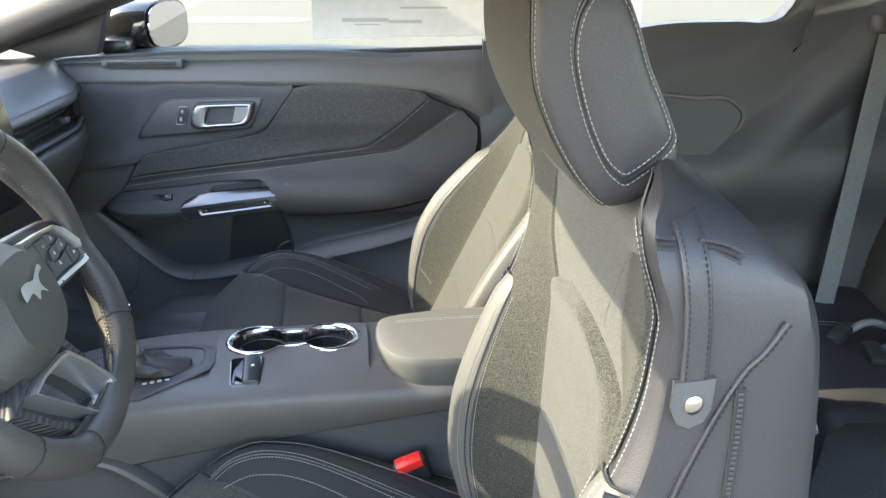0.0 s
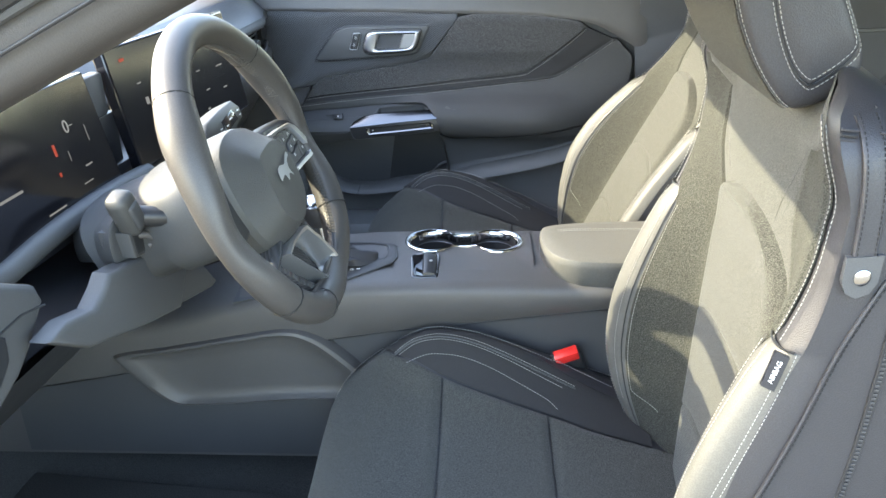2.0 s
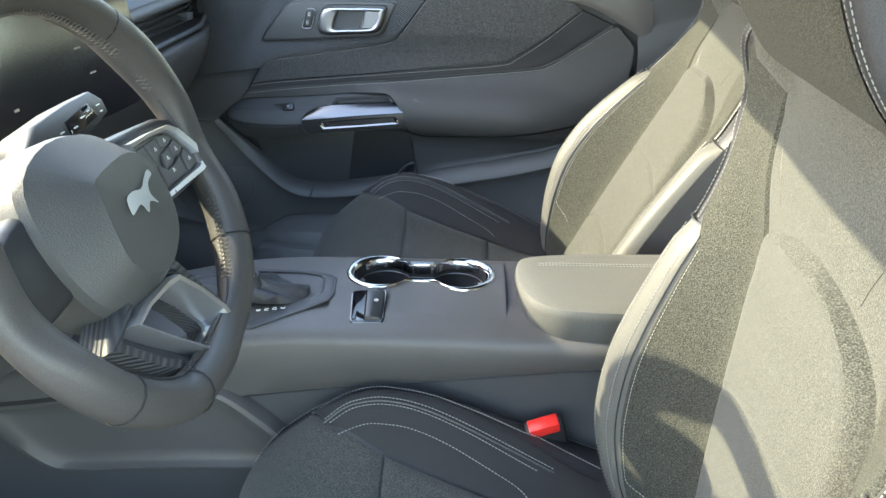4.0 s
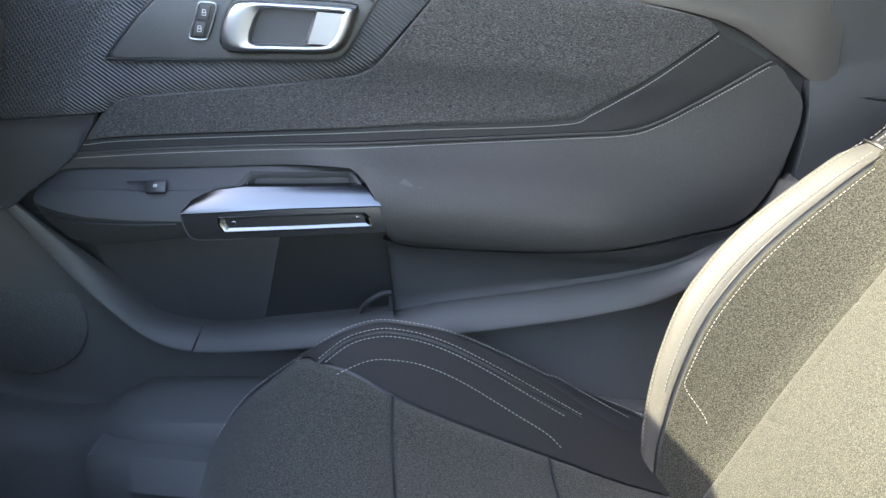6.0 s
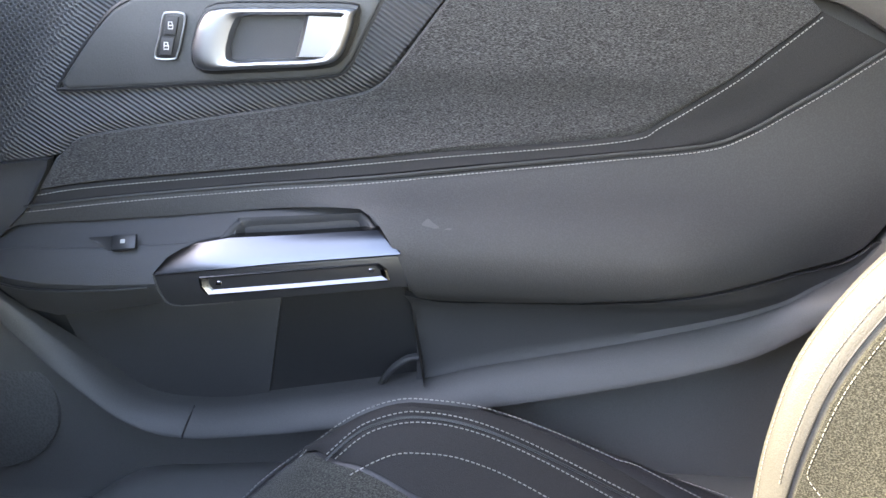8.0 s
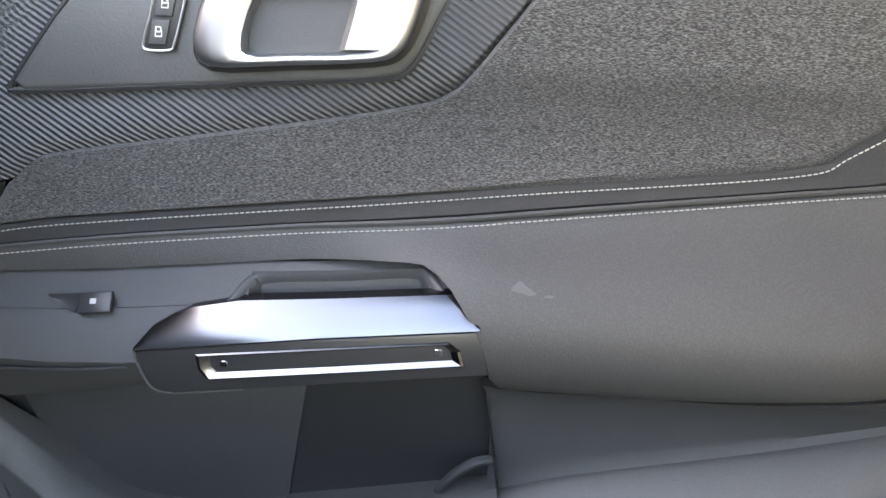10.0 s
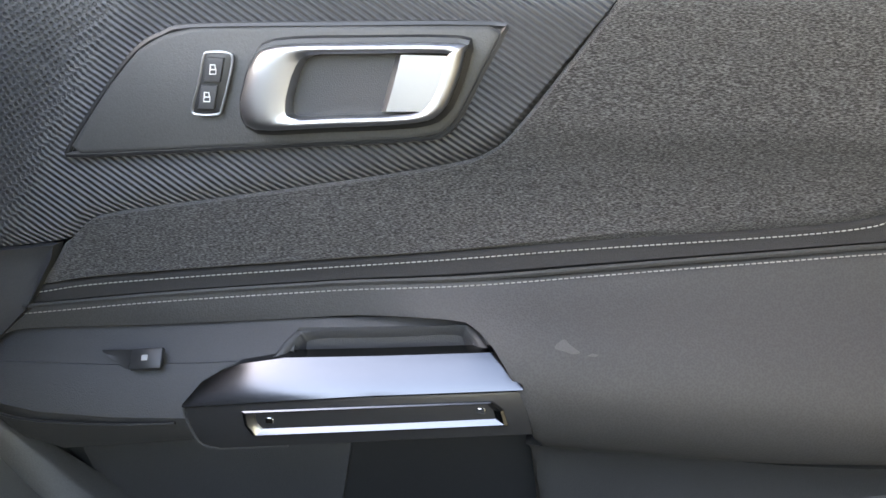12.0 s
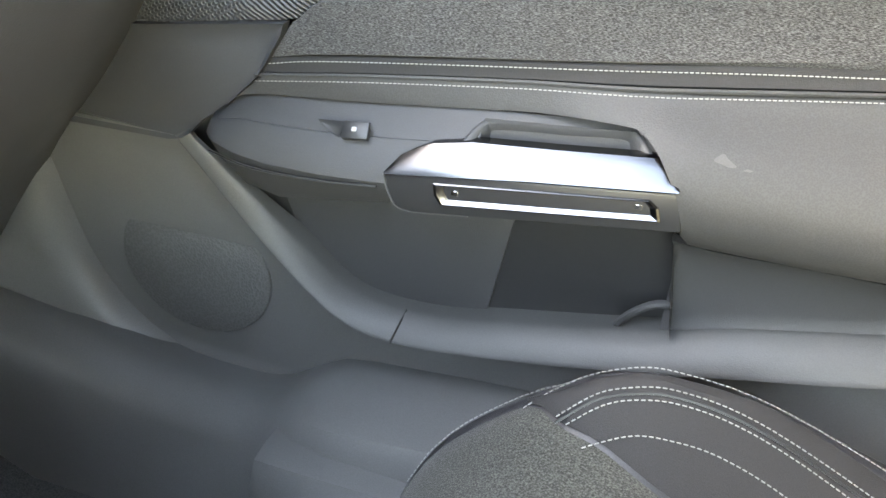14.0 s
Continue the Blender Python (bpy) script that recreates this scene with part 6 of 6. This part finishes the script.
clus, ca, cn = screen("instrument_screen", 0.49, 0.808, -0.645, -0.650, 0.800, 0.948, "black instrument display")
for u, v, w, h, m in ((0.35, 0.66, 0.020, 0.002, LIT_WHITE), (0.36, 0.40, 0.040, 0.003, LIT_WHITE), (0.66, 0.54, 0.005, 0.014, LIT_RED), (0.64, 0.36, 0.004, 0.005, LIT_RED), (0.80, 0.66, 0.009, 0.0012, LIT_WHITE), (0.82, 0.32, 0.015, 0.002, LIT_WHITE), (0.55, 0.14, 0.035, 0.002, LIT_WHITE), (0.10, 0.2, 0.008, 0.003, LIT_WHITE), (0.73, 0.45, 0.0015, 0.012, LIT_WHITE), (0.88, 0.55, 0.0015, 0.02, LIT_WHITE), (0.78, 0.2, 0.02, 0.0015, LIT_WHITE)):
    mark(clus, ca, cn, u, v, w, h, m)
text_on(clus, ca, cn, 0.77, 0.66, "0", 0.022, LIT_WHITE)
touch, ta, tn = screen("touch_screen", 0.850, 1.190, -0.645, -0.625, 0.806, 0.965, "black touch display")
for u, v, w, h, m in ((0.10, 0.88, 0.012, 0.004, LIT_RED), (0.16, 0.66, 0.010, 0.002, LIT_WHITE), (0.18, 0.50, 0.008, 0.010, LIT_WHITE), (0.24, 0.30, 0.008, 0.003, LIT_WHITE), (0.62, 0.55, 0.012, 0.002, LIT_WHITE), (0.66, 0.35, 0.012, 0.002, LIT_WHITE), (0.82, 0.78, 0.009, 0.009, LIT_WHITE), (0.82, 0.52, 0.02, 0.002, LIT_WHITE), (0.82, 0.30, 0.012, 0.002, LIT_WHITE), (0.62, 0.18, 0.008, 0.003, LIT_WHITE)):
    mark(touch, ta, tn, u, v, w, h, m)
part("display_foot", block(-0.74, -0.665, 0.62, 1.05, 0.76, 0.82, 0.01), DARK, display)
part("display_bridge", block(-0.700, -0.672, 0.798, 0.862, 0.785, 0.886, 0.003), DARK, display, "black piece joining the displays")
part("corner_grille", block(-0.690, -0.672, 0.806, 0.848, 0.885, 0.940, 0.004), PLASTIC_GREY, display, "pale perforated piece between the displays")

# ---- body shell ----
def sheet(name, pts, mat, depth, label, category, kind="structure"):
    bm = grid(pts)
    thicken(bm, depth)
    return tagged(part(name, bm, mat, None), label, category, kind=kind)


xs_f = (-1.50, -1.40, -1.25, -1.15, -1.05, -0.95, -0.5, 0.0, 0.40, 0.46, 0.60, 1.3)
zs_f = (0.62, 0.55, 0.38, 0.30, 0.235, 0.205, 0.20, 0.20, 0.20, 0.24, 0.27, 0.30)
tagged(part("floor", grid([[(x, y, z - 0.01 * math.sin(3 * y)) for x, z in zip(xs_f, zs_f)] for y in [0.30 + 1.55 * k / 14 for k in range(15)]]), CARPET, None), "black carpeted floor", "floor", kind="structure")
part("firewall", grid([[(-1.46, y, z) for y in (0.2, 1.07, 1.95)] for z in (0.2, 0.9)]), DARK, None)["kind"] = "structure"
mat_ob = thing("floor_mat", "black carpet mat on the driver's floor", "floor mat", at=(-0.75, 0.70, 0.2))
part("mat_sheet", block(-0.98, -0.50, 0.48, 0.90, 0.198, 0.212, 0.005), CARPET, mat_ob)

# passenger sill, rounded, with a step up towards the seat
SILL = [(-1.20, 0.44), (-1.05, 0.40), (-0.914, 0.371), (-0.821, 0.345), (-0.730, 0.342), (-0.695, 0.352), (-0.661, 0.380), (-0.630, 0.390), (-0.592, 0.394), (-0.468, 0.403), (0.0, 0.410), (0.6, 0.41)]
rows = []
for k in range(61):
    x = lerp(-1.20, 0.55, k / 60)
    z = soft_table(SILL, x)
    inn = 0.03 * smooth(-0.70, -0.62, x)
    rows.append([(x, 1.80, z - 0.02), (x, 1.762, z - 0.010), (x, 1.735, z - 0.002), (x, 1.712, z), (x, 1.692 - inn, z - 0.010), (x, 1.678 - inn, z - 0.030), (x, 1.668 - inn, z - 0.075), (x, 1.655, 0.24), (x, 1.640, 0.19)])
tagged(part("sill_passenger", grid(rows), FOOT, None), "rounded black plastic door sill", "door sill", kind="structure")
rows = []
for k in range(25):
    f = k / 24
    x = lerp(-0.675, -0.47, f)
    e = math.sin(math.pi * f) ** 0.5
    rows.append([(x, 1.69, 0.350), (x, 1.655, 0.354 + 0.012 * e), (x, 1.636 - 0.010 * e, 0.352 + 0.010 * e), (x, 1.624 - 0.018 * e, 0.330), (x, 1.63, 0.19)])
tagged(part("sill_ledge", grid(rows), FOOT, None), "grey moulded ledge inside the sill", "trim", kind="structure")
# moulded side of the passenger's footwell
EDGE = [(-0.935, 0.90), (-0.942, 0.62), (-0.940, 0.52), (-0.925, 0.43), (-0.885, 0.368), (-0.83, 0.335), (-0.77, 0.322)]
rows = []
for off, y in ((0.0, 1.778), (0.003, 1.756), (0.014, 1.742), (0.04, 1.731), (0.10, 1.724), (0.20, 1.70), (0.40, 1.66)):
    row = []
    E = spline([(x, z, 0) for x, z in EDGE], 6)
    for i, p in enumerate(E):
        d = (E[min(i + 1, len(E) - 1)] - E[max(i - 1, 0)]).normalized()
        out = Vector((d.y, -d.x)) if d.y < 0 else Vector((-d.y, d.x))
        if out.x > 0:
            out = -out
        row.append((p.x + out.x * off, y, p.y + out.y * off * 0.9))
    rows.append(row)
tagged(part("wall_footwell", grid(rows), FOOT, None), "moulded black footwell side panel", "trim panel", kind="structure")

# driver's sill and scuff plate
rows = []
for k in range(13):
    x = lerp(-1.05, 0.55, k / 12)
    rows.append([(x, 0.235, 0.10), (x, 0.245, 0.335), (x, 0.265, 0.352), (x, 0.345, 0.358), (x, 0.372, 0.350), (x, 0.390, 0.31), (x, 0.40, 0.19)])
sill = tagged(part("sill_driver", grid(rows), PLASTIC, None), "black plastic door sill", "door sill", kind="structure")
part("scuff_plate", block(-0.85, 0.30, 0.290, 0.340, 0.356, 0.362, 0.002), PLASTIC_GREY, sill)
tagged(part("pillar_hinge", block(-1.25, -0.72, 0.28, 0.40, 0.30, 0.93, 0.03, 3), PLASTIC, None), "black hinge pillar trim", "pillar", kind="structure")

def screen_side(x, y, z):
    """A place along the driver's windscreen pillar."""
    f = (x + 0.70) / 0.48
    return (x, y + lerp(-0.036, 0.011, f), z + lerp(0.030, 0.037, f))


HEADER_X, HEADER_Z = -0.33, 1.205
roof_rows = []
for k in range(11):
    y = lerp(0.44, 1.70, k / 10)
    crown = 0.05 * (1 - ((y - 1.07) / 0.63) ** 2)
    roof_rows.append([(HEADER_X - crown, y, HEADER_Z + crown * 0.6), (-0.1, y, 1.245 + crown), (0.3, y, 1.26 + crown), (0.8, y, 1.22 + crown), (1.5, y, 1.05 + crown * 0.5)])
sheet("roof", roof_rows, HEADLINER, 0.04, "dark grey roof lining", "roof")


def pillar(name, path, w, h, label, mat=BROWN_TRIM):
    """A rounded bar along a path, w half wide across the car and h half high."""
    P = resample(spline(path, 4), 14)
    side = Vector((0, 1, 0))
    loop = [(math.cos(2 * math.pi * q / 20), math.sin(2 * math.pi * q / 20)) for q in range(20)]
    rows = []
    for i, p in enumerate(P):
        d = (P[min(i + 1, 13)] - P[max(i - 1, 0)]).normalized()
        up = d.cross(side).normalized()
        rows.append([p + side * w * (abs(c) ** 0.6) * (1 if c > 0 else -1) + up * h * (abs(s) ** 0.6) * (1 if s > 0 else -1) for c, s in loop])
    return tagged(part(name, grid(rows, True, cap=True), mat, None), label, "pillar", kind="structure")


front_pillar = pillar("pillar_driver_front", [screen_side(-1.15, 0.42, 0.695), screen_side(-0.70, 0.43, 0.915), screen_side(-0.22, 0.442, 1.147)], 0.040, 0.036, "warm black windscreen pillar")
PILLAR_LINE = ((-1.15, 0.695), (-0.70, 0.915), (-0.22, 1.147))
for dy, dz, r, m, nm in ((-0.0415, -0.010, 0.0016, DARK, "trim_crease"), (-0.0405, 0.012, 0.0050, PLASTIC_GREY, "door_seal"), (-0.044, 0.024, 0.0035, DARK, "seal_groove"), (-0.047, 0.034, 0.0050, SATIN_DARK, "bright_strip")):
    part(nm, tube([screen_side(x, 0.432 + dy, z + dz) for x, z in PILLAR_LINE], r, 8), m, front_pillar)
part("weather_strip", tube([screen_side(-1.15, 0.375, 0.720), screen_side(-0.70, 0.385, 0.938), screen_side(-0.22, 0.397, 1.171)], 0.012, 8), DARK, front_pillar, "black rubber weather strip")
part("outer_pillar", tube([screen_side(-1.15, 0.350, 0.760), screen_side(-0.70, 0.360, 0.975), screen_side(-0.22, 0.374, 1.207)], 0.022, 10), PAINT, front_pillar, "painted outer pillar")
# extra width, out of view, is added to keep the sun off the door
pillar("pillar_passenger_front", [(-1.30, 1.80, 0.86), (-0.95, 1.77, 0.985), (-0.60, 1.725, 1.105), (-0.30, 1.69, 1.19)], 0.115, 0.038, "warm black windscreen pillar")
pillar("roof_rail_passenger", [(-0.32, 1.70, 1.18), (0.4, 1.705, 1.20), (1.4, 1.70, 1.08)], 0.035, 0.030, "black roof rail")
pillar("roof_rail_driver", [(-0.30, 0.445, 1.165), (0.4, 0.45, 1.20), (1.4, 0.45, 1.10)], 0.03, 0.03, "black roof rail")
# mirror corner trim at the front of the window
tagged(part("window_corner", plate([(-0.86, 0.93), (-0.745, 0.94), (-0.70, 1.06), (-0.80, 1.015), (-0.95, 0.955)], 1.775, 1.80, 0.004), DARK, None), "black triangular window corner trim", "trim", kind="structure")
sheet("dash_shelf", [[(x, y, z) for y in (0.3, 0.7, 1.07, 1.45, 1.84)] for x, z in ((-1.7, 0.80), (-1.42, 0.845), (-1.10, 0.885))], DARK, 0.02, "black windscreen shelf", "trim")

# rear quarter on the passenger side
def quarter_y(x, z):
    arm = 0.05 * math.exp(-((z - 0.66 - 0.10 * (x - 0.5)) / 0.075) ** 2) * smooth(0.30, 0.60, x)
    off = ((x - 0.71) * 0.197 - (z - 0.763) * 0.185) / 0.27
    ridge = 0.024 * math.exp(-(off / 0.034) ** 2) * smooth(0.66, 0.78, z) * smooth(1.10, 0.98, z)
    fold = 0.898 + 0.30 * (x - 0.476)
    return 1.815 - 0.014 * smooth(fold + 0.035, fold - 0.012, z) - arm - ridge - 0.02 * smooth(0.55, 0.40, z)


def quarter_top(x):
    return soft_table([(0.09, 0.968), (0.30, 0.978), (0.465, 1.002), (0.60, 1.006), (0.690, 1.010), (0.725, 1.055), (0.76, 1.16), (1.0, 1.20), (1.3, 1.21)], x)


rows = []
for k in range(61):
    v = k / 60
    rows.append([(x, quarter_y(x, lerp(0.22, quarter_top(x), v)), lerp(0.22, quarter_top(x), v)) for x in [0.075 + 1.25 * i / 80 for i in range(81)]])
wall_q = sheet("wall_quarter", rows, QUARTER, 0.05, "dark moulded rear quarter trim", "trim panel")
spk = spline([(0.44, 0.843), (0.54, 0.848), (0.590, 0.849), (0.616, 0.837), (0.635, 0.817), (0.629, 0.788), (0.598, 0.749), (0.54, 0.705), (0.46, 0.70)], 5, True)
part("speaker_seam", tube([(p[0], quarter_y(p[0], p[1]) - 0.051, p[1]) for p in spk], 0.0042, 6, True), DARK, wall_q)
part("speaker_rim", tube([(lerp(p[0], 0.55, -0.04), quarter_y(p[0], p[1]) - 0.0515, lerp(p[1], 0.79, -0.05)) for p in spk], 0.0030, 6, True), PLASTIC_GREY, wall_q)
bm = bmesh.new()
bm.faces.new([bm.verts.new((lerp(p[0], 0.55, 0.05), quarter_y(p[0], p[1]) - 0.053, lerp(p[1], 0.79, 0.05))) for p in spk])
part("speaker_cover", bm, QUARTER, wall_q, "black perforated speaker cover")
part("quarter_seam", tube([(x, quarter_y(x, 0.795 + 0.02 * (x - 0.08)) - 0.051, 0.795 + 0.02 * (x - 0.08)) for x in (0.08, 0.16, 0.24, 0.34, 0.44)], 0.002, 6), DARK, wall_q)
sheet("wall_rear", [[(1.55, y, z) for y in (0.36, 1.07, 1.90)] for z in (0.2, 0.7, 1.16)], HEADLINER, 0.04, "dark rear bulkhead", "wall")

# rear seat
rear = thing("back_bench", "black rear bench seat with pale stitching", "car seat", at=(1.0, 1.45, 0.29))
rows = []
for k in range(25):
    y = lerp(1.14, 1.74, k / 24)
    b = 0.03 * smooth(1.62, 1.70, y) + 0.03 * smooth(1.27, 1.18, y)
    rows.append([Vector((x - b * 0.6, y, z + b)) for x, z in ((0.62, 0.28), (0.63, 0.38), (0.66, 0.405), (0.75, 0.405), (0.95, 0.385), (1.05, 0.36))])
part("cushion", grid(rows), SEAT_LEATHER, rear, "black leatherette cushion", 60)
rows = []
for k in range(25):
    y = lerp(1.14, 1.745, k / 24)
    b = 0.045 * smooth(1.60, 1.70, y) + 0.03 * smooth(1.27, 1.18, y)
    rows.append([Vector((x - b, y, z)) for x, z in ((0.98, 0.33), (1.00, 0.45), (1.05, 0.65), (1.11, 0.83), (1.14, 0.92), (1.18, 0.95), (1.25, 0.95))])
part("backrest", grid(rows), SUEDE, rear, "dark cloth backrest", 60)
for y in (1.56, 1.575):
    tagged(part("stitching", stitches([Vector((lerp(0.655, 0.95, k / 10), y, 0.408 - 0.02 * max(0, (k / 10 - 0.3)))) for k in range(11)], 0.0065, 0.0045, 0.0008), THREAD, rear), "pale grey stitching", kind="stuff")
tagged(part("stitching", stitches([Vector((0.655, lerp(1.2, 1.70, k / 10), 0.4045)) for k in range(11)], 0.0065, 0.0045, 0.0008), THREAD, rear), "pale grey stitching", kind="stuff")
belt = thing("seat_belt", "grey seat belt webbing hanging from the quarter trim", "seat belt", at=(0.84, 1.68, 0.39))
rows = []
for k in range(17):
    f = k / 16
    c = Vector((0.905, 1.72, 1.00)).lerp(Vector((0.835, 1.655, 0.36)), f)
    rows.append([c + Vector((dx, dy, 0)) for dx, dy in ((-0.021, 0.0), (0.0, -0.002), (0.021, 0.0))])
bm = grid(rows)
thicken(bm, 0.0015)
part("webbing", bm, BELT, belt, "grey woven webbing")
part("belt_guide", block(0.868, 0.945, 1.705, 1.742, 0.985, 1.025, 0.012, 3), PLASTIC, belt)
for k, (x, y) in enumerate(((0.80, 1.50), (0.83, 1.42))):
    rb = thing("rear_buckle", "black rear belt buckle lying on the cushion", "belt buckle", "rear buckles", at=(x, y, 0.40))
    bm = block(-0.028, 0.028, -0.016, 0.016, -0.009, 0.009, 0.005, 2)
    bm.transform(pose(x, y, 0.412, 0, -18, 40 + 50 * k))
    part("buckle_body", bm, DARK, rb)
    bm = block(0.020, 0.030, -0.010, 0.010, -0.005, 0.005, 0.002, 2)
    bm.transform(pose(x, y, 0.412, 0, -18, 40 + 50 * k))
    part("release_button", bm, RED, rb, "red release button")
    part("buckle_strap", tube(spline([(x + 0.03, y + 0.02, 0.41), (x + 0.08, y + 0.03, 0.425), (x + 0.16, y + 0.04, 0.39)], 4), 0.008, 8), BELT, rb)

# ---- outside ----
tagged(part("ground", grid([[(x, y, 0.0) for x in (-400, -20, -3, 0, 3, 20, 400)] for y in (-400, -20, -3, 0, 3, 20, 400)]), ASPHALT, None), "pale sunlit concrete lot", "ground", kind="structure")
glass = part("window_pane", plate([(-0.80, 0.90), (0.30, 0.93), (0.40, 1.19), (-0.28, 1.17)], 1.812, 1.816, 0.0), GLASS, door, "clear side window")
glass.visible_shadow = False
qglass = part("quarter_pane", plate([(0.42, 0.99), (0.80, 1.01), (1.02, 1.14), (0.42, 1.19)], 1.830, 1.834, 0.0), GLASS, wall_q, "clear quarter window")
qglass.visible_shadow = False

# window sticker on the pane
sticker = thing("window_sticker", "pale paper price sticker on the side window", "sticker", at=(-0.1, 1.809, 0.97))
part("paper", plate([(-0.290, 0.967), (0.16, 0.975), (0.16, 1.16), (-0.285, 1.15)], 1.8085, 1.8095, 0.0), PAPER, sticker)
for x0, x1, z0, z1 in ((-0.225, -0.125, 1.003, 1.011), (-0.125, -0.055, 1.000, 1.007), (-0.20, -0.145, 0.996, 0.999), (-0.10, 0.0, 1.03, 1.034), (-0.23, -0.08, 1.05, 1.054)):
    part("faint_print", block(x0, x1, 1.8078, 1.8083, z0, z1, 0.0, 1), PRINT, sticker)

# door mirror
mirror = thing("door_mirror", "black door mirror with a bright glass", "door mirror", at=(-0.70, 1.86, 0.92))
rows = []
for k, (x, s) in enumerate(((-0.80, 0.20), (-0.785, 0.62), (-0.75, 0.90), (-0.70, 1.0), (-0.665, 1.0), (-0.655, 0.97))):
    row = []
    for q in range(24):
        a = 2 * math.pi * q / 24
        ca, sa = math.cos(a), math.sin(a)
        row.append((x + 0.02 * ca * s, 1.975 + 0.100 * s * abs(ca) ** 0.6 * (1 if ca > 0 else -1), 0.985 + 0.058 * s * abs(sa) ** 0.7 * (1 if sa > 0 else -1)))
    rows.append(row)
part("housing", grid(rows, True, cap=True), PAINT, mirror, "gloss black housing", 50)
gl = []
for q in range(24):
    a = 2 * math.pi * q / 24
    ca, sa = math.cos(a), math.sin(a)
    gl.append((-0.653 + 0.016 * ca, 1.975 + 0.090 * abs(ca) ** 0.6 * (1 if ca > 0 else -1), 0.985 + 0.050 * abs(sa) ** 0.7 * (1 if sa > 0 else -1)))
bm = grid([gl, [(x + 0.003, y, z) for x, y, z in gl]], True, cap=True)
part("mirror_glass", bm, MIRROR, mirror, "mirror glass", 30)
part("mirror_foot", block(-0.77, -0.70, 1.83, 1.92, 0.935, 0.965, 0.01), DARK, mirror)

# distant shadows on the lot, painted as flat grey patches
for k, (x, y, rx, ry) in enumerate(((-4.4, 19.9, 2.2, 1.0), (-3.4, 13.4, 1.3, 0.55))):
    pts = [(x + rx * math.cos(q * math.pi / 16) * (1 + 0.1 * math.sin(3 * q)), y + ry * math.sin(q * math.pi / 16), 0.004) for q in range(32)]
    bm = bmesh.new()
    bm.faces.new([bm.verts.new(p) for p in pts])
    tagged(part("shadow_patch", bm, SHADOW_GREY, None), "flat grey patch painted as a shadow on the concrete", "patch", kind="structure")
